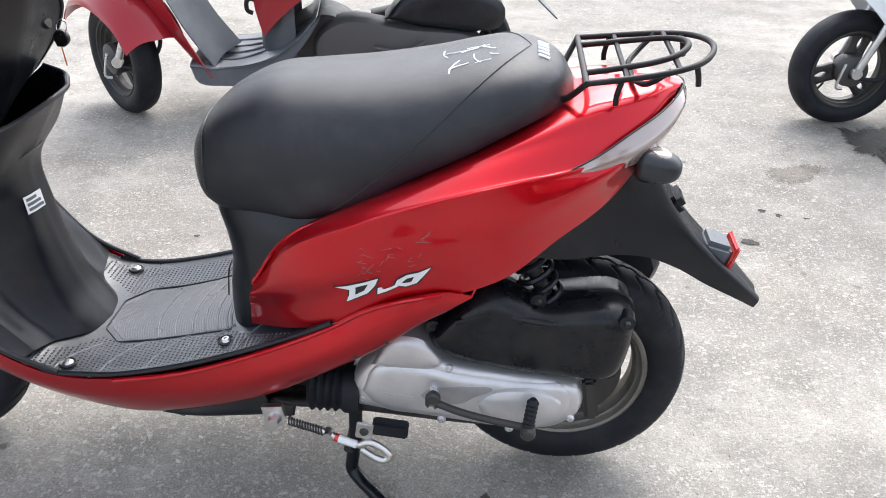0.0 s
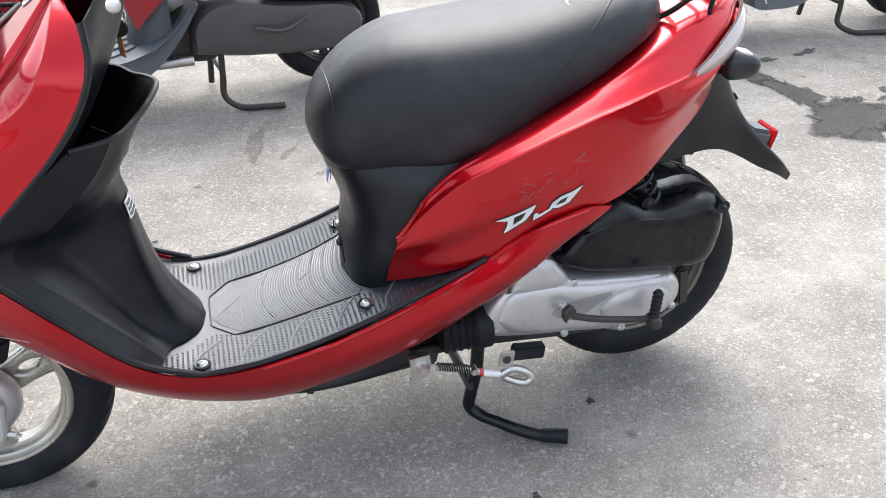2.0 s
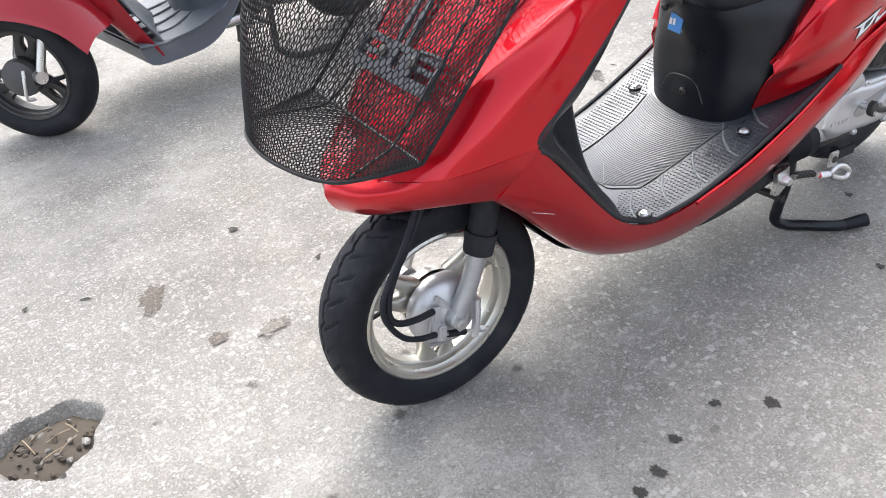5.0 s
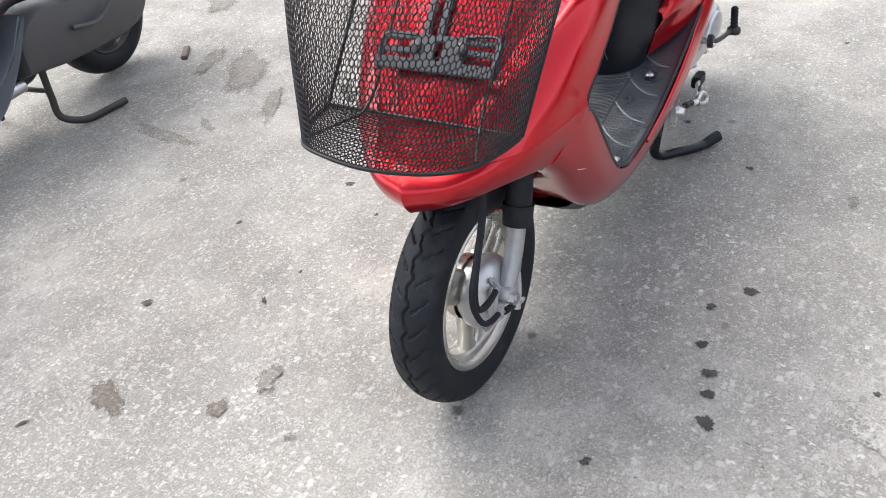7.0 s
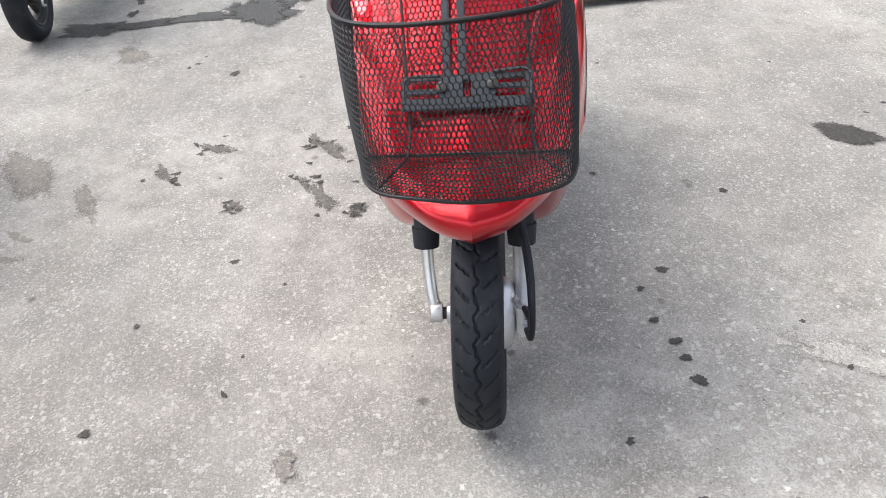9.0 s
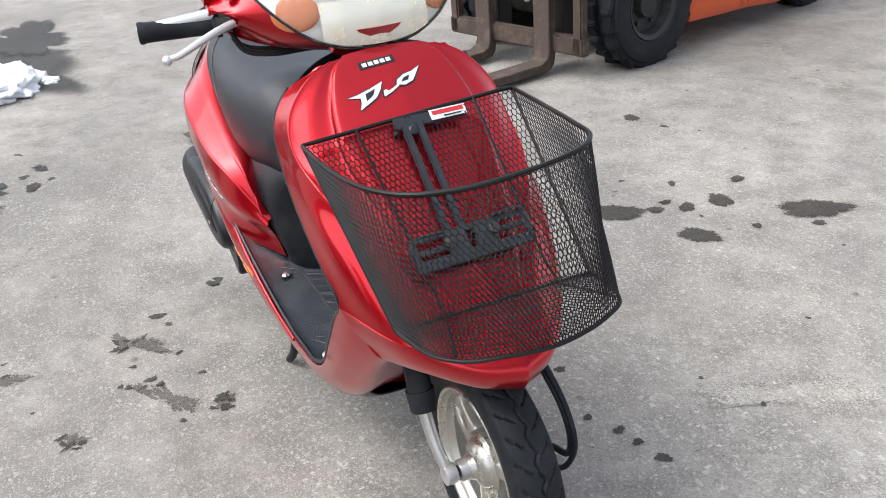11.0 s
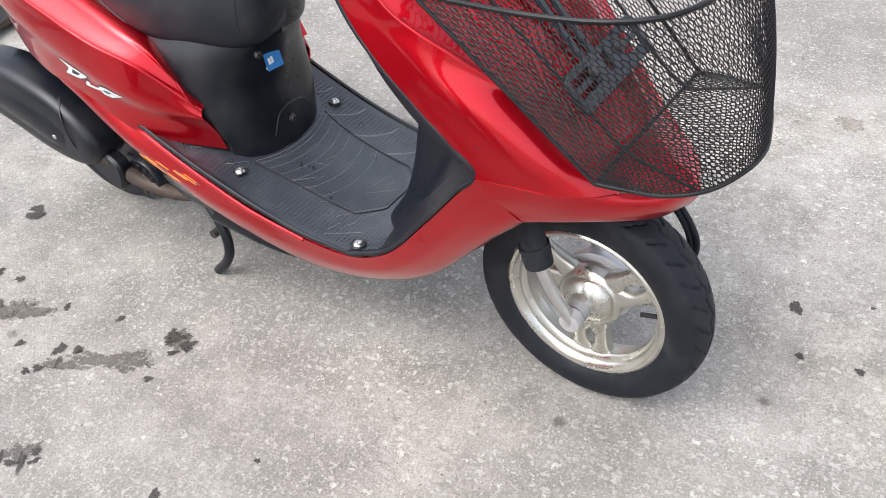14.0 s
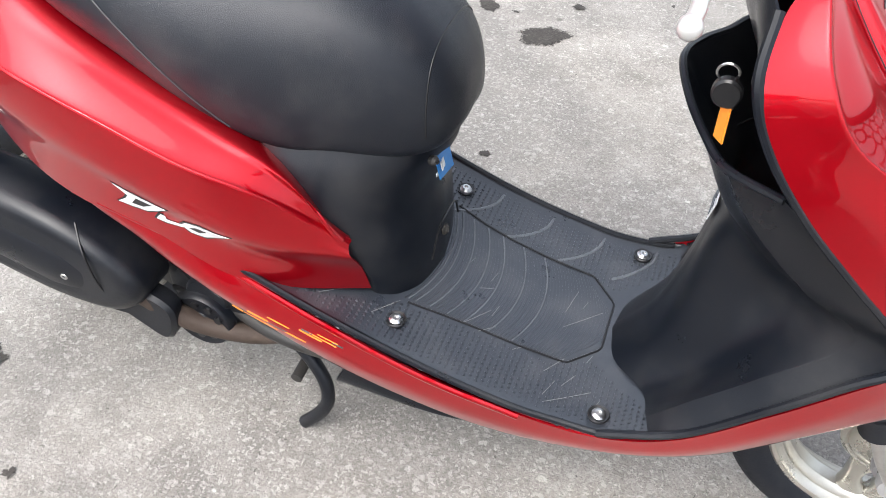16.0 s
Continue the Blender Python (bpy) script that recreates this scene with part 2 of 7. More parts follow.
GREY = surface("grey_plastic", (0.078, 0.089, 0.105), 0.46, dirt=0.3, bump=0.12, grain=700.0, stain=(0.28, 0.28, 0.28))
HUB = surface("black_truck_rim", (0.022, 0.022, 0.023), 0.55, metal=0.2, dirt=0.45, bump=0.2, stain=(0.10, 0.09, 0.08), wear=12.0)
ENGINE = surface("dull_engine_casting", (0.085, 0.085, 0.088), 0.55, metal=0.4, dirt=0.4, bump=0.25, stain=(0.16, 0.14, 0.12), wear=14.0)
RUST = surface("rusty_steel", (0.060, 0.042, 0.032), 0.70, metal=0.25, dirt=0.75, bump=0.45, grain=120.0, stain=(0.20, 0.155, 0.12), wear=14.0)
ORANGE = surface("orange_enamel", (0.66, 0.105, 0.030), 0.36, dirt=0.25, bump=0.05, stain=(0.30, 0.12, 0.06), wear=3.0)
DECAL = surface("white_decal", (0.74, 0.75, 0.76), 0.30, dirt=0.15, bump=0.0)
INK = surface("black_decal", (0.012, 0.012, 0.013), 0.35, dirt=0.0, bump=0.0)
BLUE = surface("blue_sticker", (0.03, 0.20, 0.52), 0.35, dirt=0.1, bump=0.0)
TAG = surface("orange_tag", (0.85, 0.27, 0.03), 0.5, dirt=0.1, bump=0.0)
LEVER = surface("satin_lever", (0.72, 0.72, 0.70), 0.34, metal=0.6, dirt=0.15)
# cream with yellow patches: the headlamp's warm brightness put into the colour
BOWL = surface("lamp_glow_cream", (0.98, 0.94, 0.84), 0.24, metal=0.35, dirt=0.75, bump=0.0, stain=(0.96, 0.78, 0.48), wear=34.0, rvar=0.08)
# plain white without metal stands in for the reflector's bright reflections
REFLECTOR = surface("white_for_reflection", (0.97, 0.96, 0.93), 0.25, metal=0.0, dirt=0.1, bump=0.0)
AMBER = surface("amber_bulb_cover", (0.62, 0.20, 0.075), 0.22, dirt=0.6, stain=(0.78, 0.45, 0.28), wear=55.0, bump=0.0, spec=0.6)
REDLENS = surface("red_reflector", (0.55, 0.012, 0.012), 0.15, coat=1.0, dirt=0.05, bump=0.0)
LENS = thin_glass("clear_lens", (0.97, 0.97, 0.96))
FORK = surface("dull_fork_alloy", (0.40, 0.40, 0.41), 0.42, metal=0.6, dirt=0.4, bump=0.1, stain=(0.2, 0.18, 0.16), wear=30.0)
SMOKE = surface("clear_lamp_lens", (0.36, 0.31, 0.29), 0.12, metal=0.55, coat=1.0, dirt=0.2, bump=0.0, stain=(0.6, 0.2, 0.12), wear=20.0)
SNOW = surface("melting_snow", (0.86, 0.88, 0.90), 0.7, dirt=0.12, bump=0.5, grain=70.0, stain=(0.55, 0.54, 0.52))
WOOD = surface("old_wood", (0.12, 0.085, 0.06), 0.8, dirt=0.4, bump=0.4)
ROAD = pavement_material("pale_asphalt", (1.0, 1.0, 1.0), 0.0)
OILY = pavement_material("oil_darkened_asphalt", (0.19, 0.183, 0.178), 0.35, 1.2)
PRINT = pavement_material("oily_tread_print", (0.44, 0.425, 0.415), 0.2, 4.2)
RUSTY = pavement_material("rusty_stained_asphalt", (0.56, 0.51, 0.475), 0.1, 3.0)
DAMP = pavement_material("damp_asphalt", (0.76, 0.73, 0.70), 0.2, 3.0)
SOAKED = pavement_material("wet_asphalt", (0.20, 0.20, 0.20), 0.9, 1.0)
CHALKY = pavement_material("whitened_asphalt", (1.22, 1.22, 1.21), 0.0, 3.5)
STRAW = surface("dry_straw", (0.27, 0.21, 0.13), 0.7, dirt=0.2, bump=0.1)
EARTH = surface("pothole_earth", (0.06, 0.048, 0.036), 0.9, dirt=0.5, bump=0.6, grain=60.0, stain=(0.14, 0.115, 0.085))


# ---- mesh helpers ----
def spline(pts, n):
    """n points evenly spaced on a smooth curve through pts."""
    p = np.array(pts, float)
    if len(p) == 2:
        return p[0] + (p[1] - p[0]) * np.linspace(0, 1, n)[:, None]
    d = np.linalg.norm(np.diff(p, axis=0), axis=1) + 1e-9
    u = np.concatenate(([0], np.cumsum(np.sqrt(d))))
    m = np.zeros_like(p)
    s = np.diff(p, axis=0) / np.diff(u)[:, None]
    m[0], m[-1] = s[0], s[-1]
    a, b = np.diff(u)[:-1, None], np.diff(u)[1:, None]
    m[1:-1] = (s[:-1] * b + s[1:] * a) / (a + b)
    dense = np.linspace(0, u[-1], 24 * len(p))
    k = np.clip(np.searchsorted(u, dense, "right") - 1, 0, len(p) - 2)
    h = (u[k + 1] - u[k])[:, None]
    w = ((dense - u[k])[:, None]) / h
    q = (2 * w**3 - 3 * w**2 + 1) * p[k] + (w**3 - 2 * w**2 + w) * h * m[k] + (3 * w**2 - 2 * w**3) * p[k + 1] + (w**3 - w**2) * h * m[k + 1]
    arc = np.concatenate(([0], np.cumsum(np.linalg.norm(np.diff(q, axis=0), axis=1))))
    t = np.linspace(0, arc[-1], n)
    return np.stack([np.interp(t, arc, q[:, i]) for i in range(3)], 1)


def knots(pts, n):
    """Smooth curve through pts, n samples, the same parameter for every rail."""
    p = np.array(pts, float)
    u = np.arange(len(p), dtype=float)
    m = np.gradient(p, axis=0)
    t = np.linspace(0, len(p) - 1, n)
    k = np.clip(t.astype(int), 0, len(p) - 2)
    w = (t - k)[:, None]
    return (2 * w**3 - 3 * w**2 + 1) * p[k] + (w**3 - 2 * w**2 + w) * m[k] + (3 * w**2 - 2 * w**3) * p[k + 1] + (w**3 - w**2) * m[k + 1]


def patch(rails, along, across):
    """Points of a smooth surface through equal-length rails: (across, along, 3)."""
    rows = np.array([knots(r, along) for r in rails])
    return np.stack([knots(rows[:, j], across) for j in range(along)], 1)


def sheet(bm, P, closed=False, flip=False):
    """Adds a grid of points as faces; closed joins the last row to the first."""
    a, b = P.shape[:2]
    vs = [[bm.verts.new(P[i, j]) for j in range(b)] for i in range(a)]
    for i in range(a if closed else a - 1):
        for j in range(b - 1):
            q = [vs[i][j], vs[(i + 1) % a][j], vs[(i + 1) % a][j + 1], vs[i][j + 1]]
            bm.faces.new(q[::-1] if flip else q)
    return vs


def mirrored(P):
    return P * np.array([1, -1, 1])


def shell(P, thick, both=False, inward=None):
    """A sheet (and its mirror image) with real thickness, laid inwards."""
    bm = bmesh.new()
    sheet(bm, P)
    if both:
        sheet(bm, mirrored(P), flip=True)
    bmesh.ops.remove_doubles(bm, verts=bm.verts, dist=0.0004)
    bmesh.ops.recalc_face_normals(bm, faces=bm.faces)
    bm.normal_update()
    c = sum((v.co for v in bm.verts), Vector()) / len(bm.verts)
    c.y = 0
    if sum(-Vector(inward).dot(v.normal) if inward else (v.co - c).dot(v.normal) for v in bm.verts) < 0:
        bmesh.ops.reverse_faces(bm, faces=bm.faces)
        bm.normal_update()
    outer, rim = bm.faces[:], [e for e in bm.edges if e.is_boundary]
    twin = {v: bm.verts.new(v.co - v.normal * thick) for v in bm.verts[:]}
    for f in outer:
        bm.faces.new([twin[v] for v in reversed(f.verts[:])])
    for e in rim:
        f = e.link_faces[0]
        i = f.verts[:].index(e.verts[0])
        u, v = (e.verts[0], e.verts[1]) if f.verts[(i + 1) % len(f.verts)] == e.verts[1] else (e.verts[1], e.verts[0])
        bm.faces.new((v, u, twin[u], twin[v]))
    return bm


def tube(points, r, seg=8, n=0, closed=False, bm=None, taper=None):
    """A round bar along a smooth curve through points."""
    bm = bm or bmesh.new()
    p = spline(points, n) if n else np.array(points, float)
    k = len(p)
    rings, prev = [], None
    for i in range(k):
        if closed:
            d = p[(i + 1) % k] - p[i - 1]
        else:
            d = p[min(i + 1, k - 1)] - p[max(i - 1, 0)]
        d = Vector(d).normalized()
        if prev is None:
            prev = d.orthogonal().normalized()
        prev = (prev - d * prev.dot(d)).normalized()
        side = d.cross(prev)
        rad = r if taper is None else r * (1 + (taper - 1) * i / (k - 1))
        rings.append([bm.verts.new(Vector(p[i]) + rad * (math.cos(a) * prev + math.sin(a) * side)) for a in [2 * math.pi * s / seg for s in range(seg)]])
    for i in range(k if closed else k - 1):
        for s in range(seg):
            a, b = rings[i], rings[(i + 1) % k]
            bm.faces.new((a[s], a[(s + 1) % seg], b[(s + 1) % seg], b[s]))
    if not closed:
        bm.faces.new(rings[0][::-1])
        bm.faces.new(rings[-1])
    return bm


def lathe(profile, seg=48, m=None, bm=None, cap=True):
    """Turns (radius, height) pairs about the y axis; m places the result."""
    bm = bm or bmesh.new()
    m = m or Matrix()
    rings = []
    for r, h in profile:
        rings.append([bm.verts.new(m @ Vector((r * math.cos(a), h, r * math.sin(a)))) for a in [2 * math.pi * s / seg for s in range(seg)]])
    for a, b in zip(rings, rings[1:]):
        for s in range(seg):
            bm.faces.new((a[s], a[(s + 1) % seg], b[(s + 1) % seg], b[s]))
    if cap:
        bm.faces.new(rings[0])
        bm.faces.new(rings[-1][::-1])
    return bm


def block(size, m=None, bevel=0.0, bm=None):
    """A box with rounded edges, centred on m."""
    part_bm = bmesh.new()
    bmesh.ops.create_cube(part_bm, size=1.0, matrix=Matrix.Diagonal((*size, 1)))
    if bevel:
        bmesh.ops.bevel(part_bm, geom=part_bm.edges[:], offset=bevel, segments=2, affect="EDGES")
    bmesh.ops.transform(part_bm, matrix=m or Matrix(), verts=part_bm.verts)
    return join(bm, part_bm)


def join(bm, other):
    if bm is None:
        return other
    tmp = bpy.data.meshes.new("tmp")
    other.to_mesh(tmp)
    other.free()
    bm.from_mesh(tmp)
    bpy.data.meshes.remove(tmp)
    return bm


def pillow(outline, levels, n=64, bm=None):
    """A rounded casting: an (x, z) outline, drawn in at each (y, shrink) level."""
    bm = bm or bmesh.new()
    o = spline([(x, 0, z) for x, z in outline] + [(outline[0][0], 0, outline[0][1])], n + 1)[:-1]
    c = (o.max(0) + o.min(0)) / 2
    w = (o.max(0) - o.min(0)) / 2 + 1e-6
    rings = []
    for y, d in levels:
        rings.append([bm.verts.new(q + np.array((0, y, 0))) for q in c + (o - c) * np.array((1 - d / w[0], 1, 1 - d / w[2]))])
    for a, b in zip(rings, rings[1:]):
        for s in range(n):
            bm.faces.new((a[s], a[(s + 1) % n], b[(s + 1) % n], b[s]))
    bm.faces.new(rings[0][::-1])
    bm.faces.new(rings[-1])
    return bm


def plate(outline, place, thick, bevel=0.0):
    """A flat plate from a 2D outline, carried to its pose."""
    bm = bmesh.new()
    f = bm.faces.new([bm.verts.new((x, y, 0)) for x, y in outline])
    g = bmesh.ops.extrude_face_region(bm, geom=[f])
    bmesh.ops.translate(bm, vec=(0, 0, thick), verts=[v for v in g["geom"] if isinstance(v, bmesh.types.BMVert)])
    bmesh.ops.transform(bm, matrix=place, verts=bm.verts)
    return bm


def finish(bm, name, mat, sharp=0.65):
    bmesh.ops.remove_doubles(bm, verts=bm.verts, dist=0.00002)
    bmesh.ops.recalc_face_normals(bm, faces=bm.faces)
    for f in bm.faces:
        f.smooth = True
    for e in bm.edges:
        if len(e.link_faces) == 2 and e.calc_face_angle(0) > sharp:
            e.smooth = False
    me = bpy.data.meshes.new(name)
    bm.to_mesh(me)
    bm.free()
    me.materials.append(mat)
    return me


def part(name, bm, mat, parent, label="", kind=""):
    """One mesh object under a thing or under a part."""
    ob = new(name, finish(bm, name, mat))
    ob.parent = parent
    return tagged(ob, label=label, kind=kind)


def thing(name, m, label, category, group="", kind=""):
    e = new(name)
    e.empty_display_size = 0.1
    e.matrix_world = m
    return tagged(e, label, category, group, kind)


def screw(parent, where, normal, r=0.008, name="screw", mat=None):
    m = Vector(normal).to_track_quat("Y", "Z").to_matrix().to_4x4()
    m.translation = where
    ob = part(name, lathe([(r * 0.2, -0.004), (r * 1.25, -0.004), (r * 1.3, 0.0015), (r, 0.003), (r * 0.8, 0.0052), (r * 0.42, 0.0056), (r * 0.36, 0.003), (r * 0.05, 0.003)], 14, m), mat or STEEL, parent)
    return ob


# ---- ground ----
def ground_z(x, y):
    """The yard is flat but for a shallow dip round the front wheel."""
    dip = -0.0125 * math.exp(-(((x + 0.98) / 0.45) ** 2 + ((y - 1.15) / 0.55) ** 2))
    a = math.atan2(y - 1.585, x + 1.555)
    edge = math.hypot((x + 1.555) / 0.095, (y - 1.585) / 0.082) / (1 + 0.10 * math.sin(3 * a) + 0.06 * math.sin(7 * a + 1))
    return dip - 0.040 * min(1.0, max(0.0, (1.06 - edge) / 0.16))


steps = [-600, -60, -12, -5] + [-3 + 0.1 * k for k in range(61)] + [5, 12, 60, 600]
steps_x = sorted(set(steps) | {round(-1.68 + 0.006 * k, 4) for k in range(43)})
steps_y = sorted(set(steps) | {round(1.47 + 0.006 * k, 4) for k in range(40)})
bm = bmesh.new()
sheet(bm, np.array([[(x, y, ground_z(x, y)) for y in steps_y] for x in steps_x]))
ground = new("ground", finish(bm, "ground", ROAD))
tagged(ground, "pale worn asphalt yard with exposed pale stones", "ground", kind="structure")


# ---- wheels, shared by all the scooters; the axle runs along y ----
def tyre_mesh(R, w, r_in, m, grooves=True):
    """A tyre with a wavy middle groove and slanting side grooves cut into its tread."""
    prof = [(r_in, 0.62), (r_in + 0.006, 0.80), (r_in + 0.022, 0.97), (r_in + 0.038, 1.0), (R - 0.018, 0.93), (R - 0.010, 0.80)]
    side = [(r, h * w) for r, h in prof]
    tread = [(R - 0.010 * abs(k / 14) ** 2.2, -0.78 * w * k / 14) for k in range(-14, 15)]
    whole = [(r, h) for r, h in side] + tread[1:-1] + [(r, -h) for r, h in side[::-1]]
    seg = 360 if grooves else 72
    bm = bmesh.new()
    rings = []
    for r, h in whole:
        ring = []
        for s in range(seg):
            a = 2 * math.pi * s / seg
            rr = r
            if grooves and r > R - 0.0125:
                f = h / w
                wave = 0.085 * math.sin(a * 30) + 0.03 * math.sin(a * 60 + 1)
                if abs(f - wave) < 0.05:
                    rr -= 0.0034
                elif 0.20 < abs(f) < 0.84:
                    ph = (a * 30 / (2 * math.pi) + 1.1 * abs(f) ** 1.8 + (0.5 if f > 0 else 0)) % 1.0
                    if ph < 0.17 - 0.07 * abs(f):
                        rr -= 0.0030
            ring.append(bm.verts.new(m @ Vector((rr * math.cos(a), h, rr * math.sin(a)))))
        rings.append(ring)
    for a, b in zip(rings, rings[1:]):
        for s in range(seg):
            bm.faces.new((a[s], a[(s + 1) % seg], b[(s + 1) % seg], b[s]))
    return bm


def rim_mesh(r, w, m):
    """The rim: lips on both sides, stepped flange and well."""
    prof = [(r + 0.002, 0.70 * w), (r + 0.006, 0.78 * w), (r + 0.002, 0.84 * w), (r - 0.003, 0.80 * w), (r - 0.006, 0.62 * w), (r - 0.010, 0.55 * w), (r - 0.012, 0.35 * w), (r - 0.017, 0.25 * w)]
    both = prof + [(a, -b) for a, b in prof[::-1]] + [(r + 0.001, -0.5 * w), (r + 0.001, 0.5 * w)]
    return lathe(both + [both[0]], 72, m, cap=False)


def spoke_mesh(r, ang, m):
    """One double spoke with an oval window between its two arms."""
    bm = bmesh.new()
    for s in (-1, 1):
        pts = knots([(rad, s * off, hw) for rad, off, hw in ((0.030, 0.10, 0.020), (0.056, 0.16, 0.020), (0.076, 0.245, 0.0125), (0.094, 0.265, 0.0120), (0.110, 0.235, 0.0165), (r - 0.010, 0.20, 0.026))], 18)
        rings = []
        for rad, off, hw in pts:
            a = ang + off * (0.075 / max(rad, 0.05))
            c = Vector((rad * math.cos(a), 0, rad * math.sin(a)))
            t = Vector((-math.sin(a), 0, math.cos(a)))
            d = 0.016 - 0.004 * (rad / r)
            ring = []
            for k in range(14):
                q = 2 * math.pi * k / 14
                cx, cy = math.cos(q), math.sin(q)
                ring.append(bm.verts.new(m @ (c + t * (hw * math.copysign(abs(cx) ** 0.6, cx)) + Vector((0, d * math.copysign(abs(cy) ** 0.6, cy), 0)))))
            rings.append(ring)
        for a, b in zip(rings, rings[1:]):
            for k in range(14):
                bm.faces.new((a[k], a[(k + 1) % 14], b[(k + 1) % 14], b[k]))
        bm.faces.new(rings[0])
        bm.faces.new(rings[-1][::-1])
    return bm


def wheel(owner, name, m, R, w, r, finish_mat, turn=0.4, grooves=True):
    """A cast wheel: its hub is the part, tyre, rim and spokes hang on it."""
    hub = part(name, lathe([(0.012, -0.040), (0.030, -0.040), (0.052, -0.034), (0.054, -0.010), (0.047, 0.004), (0.047, 0.014), (0.040, 0.026), (0.024, 0.034), (0.020, 0.044), (0.010, 0.046)], 40, m), finish_mat, owner)
    part("tyre", tyre_mesh(R, w, r, m, grooves), RUBBER, hub, "black grooved tyre")
    part("rim", rim_mesh(r, w, m), finish_mat, hub)
    for k in range(3):
        part("spoke", spoke_mesh(r, turn + k * 2 * math.pi / 3, m), finish_mat, hub)
    va = turn + 2.6
    part("valve", tube([m @ Vector(((r - 0.016) * math.cos(va), 0.004, (r - 0.016) * math.sin(va))), m @ Vector(((r - 0.045) * math.cos(va), 0.012, (r - 0.045) * math.sin(va)))], 0.004, 8), RUBBER, hub)
    return hub


def lay_on(bm, tree, n, top, cuts=2):
    """Bends a thin plate onto a surface, its face lying top above it."""
    bmesh.ops.triangulate(bm, faces=bm.faces[:])
    bmesh.ops.subdivide_edges(bm, edges=bm.edges[:], cuts=cuts, use_grid_fill=True)
    o = max(v.co.dot(n) for v in bm.verts)
    for v in bm.verts:
        below = o - v.co.dot(n)
        hit = tree.ray_cast(v.co + n * 0.08, -n, 0.2)[0]
        if hit:
            v.co = hit + n * (top - min(below, 0.0015))
    return bm


def tree_of(P):
    a, b = P.shape[:2]
    return BVHTree.FromPolygons([tuple(q) for row in P for q in row], [(i * b + j, (i + 1) * b + j, (i + 1) * b + j + 1, i * b + j + 1) for i in range(a - 1) for j in range(b - 1)])


# ---- the red scooter in the middle: front towards -x, its left side towards -y ----
CY = 1.2545
scooter = thing("motor_scooter", pose(0, CY, 0), "red metallic motor scooter with black seat on its centre stand", "scooter")

# outer edge of the leg shield, from the top down to the lower corner
EDGE = [(-0.668, 0.114, 0.838), (-0.647, 0.162, 0.808), (-0.646, 0.191, 0.762), (-0.668, 0.198, 0.712), (-0.712, 0.200, 0.655), (-0.765, 0.199, 0.602), (-0.812, 0.195, 0.556), (-0.846, 0.190, 0.513)]
MIDE = [(-0.668, 0.088, 0.844), (-0.678, 0.126, 0.822), (-0.705, 0.162, 0.775), (-0.745, 0.172, 0.722), (-0.795, 0.176, 0.668), (-0.850, 0.174, 0.610), (-0.905, 0.165, 0.548), (-0.955, 0.147, 0.494)]
MIDI = [(-0.664, 0.060, 0.850), (-0.684, 0.078, 0.829), (-0.731, 0.090, 0.778), (-0.785, 0.096, 0.722), (-0.850, 0.098, 0.660), (-0.912, 0.097, 0.597), (-0.972, 0.092, 0.536), (-1.022, 0.082, 0.486)]
MIDC = [(-0.660, 0.000, 0.853), (-0.686, 0.000, 0.832), (-0.739, 0.000, 0.782), (-0.797, 0.000, 0.727), (-0.866, 0.000, 0.664), (-0.930, 0.000, 0.602), (-0.995, 0.000, 0.541), (-1.052, 0.000, 0.487)]
COLS = [knots([EDGE[j], MIDE[j], MIDI[j], MIDC[j]], 301) for j in range(8)]
KEEL = [0.85, 0.76, 0.67, 0.70, 1.20, 1.72, 2.12, 2.22]
LIFT = [0.3, 0.7, 1.0, 1.0, 1.0, 0.7, 0.25, 0.0]


def across(rails, out):
    """A rail over the shield at a place of its own across every station, raised a little."""
    return [COLS[j][int(r * 100)] + np.array((-0.55, 0.60, 0.58)) * out * LIFT[j] for j, r in enumerate(rails)]


# sharp keel between the shield's sides and its front face, and a raised middle panel
STEP = [1.70, 1.68, 1.65, 1.68, 1.90, 2.15, 2.46, 2.56]
middle = lambda rails, out: [COLS[j][min(300, int(r * 100))] + np.array((-0.72, 0.0, 0.69)) * out * LIFT[j] for j, r in enumerate(rails)]
half = patch([
    EDGE,
    across([k * 0.5 for k in KEEL], 0.0040),
    across([k - 0.09 for k in KEEL], 0.0074),
    across(KEEL, 0.0085),
    across([k + 0.09 for k in KEEL], 0.0045),
    middle([(k + 0.09 + g) / 2 for k, g in zip(KEEL, STEP)], -0.002),
    middle([g - 0.05 for g in STEP], -0.0045),
    middle([g + 0.03 for g in STEP], 0.0040),
    middle([g + 0.16 for g in STEP], 0.0062),
    middle([(g + 3.1) / 2 for g in STEP], 0.0050),
    middle([3.0] * 8, 0.0050),
], 44, 81)
part("front_shield", shell(half, 0.003, True, (1, 0, -0.6)), RED, scooter, "glossy red front leg shield")

# the beak below it, reaching back to the wheel arch
BEAK_A = [(-0.846, 0.190, 0.513), (-0.955, 0.147, 0.494), (-1.022, 0.082, 0.486), (-1.052, 0.000, 0.487)]
BEAK_B = [(-0.862, 0.180, 0.482), (-0.965, 0.137, 0.474), (-1.050, 0.071, 0.470), (-1.082, 0.000, 0.468)]
BEAK_C = [(-0.880, 0.162, 0.452), (-0.972, 0.125, 0.452), (-1.052, 0.064, 0.449), (-1.084, 0.000, 0.447)]
BEAK_D = [(-0.893, 0.147, 0.430), (-0.970, 0.115, 0.437), (-1.040, 0.057, 0.428), (-1.066, 0.000, 0.420)]
BEAK_E = [(-0.893, 0.134, 0.427), (-0.962, 0.103, 0.437), (-1.018, 0.050, 0.424), (-1.036, 0.000, 0.410)]
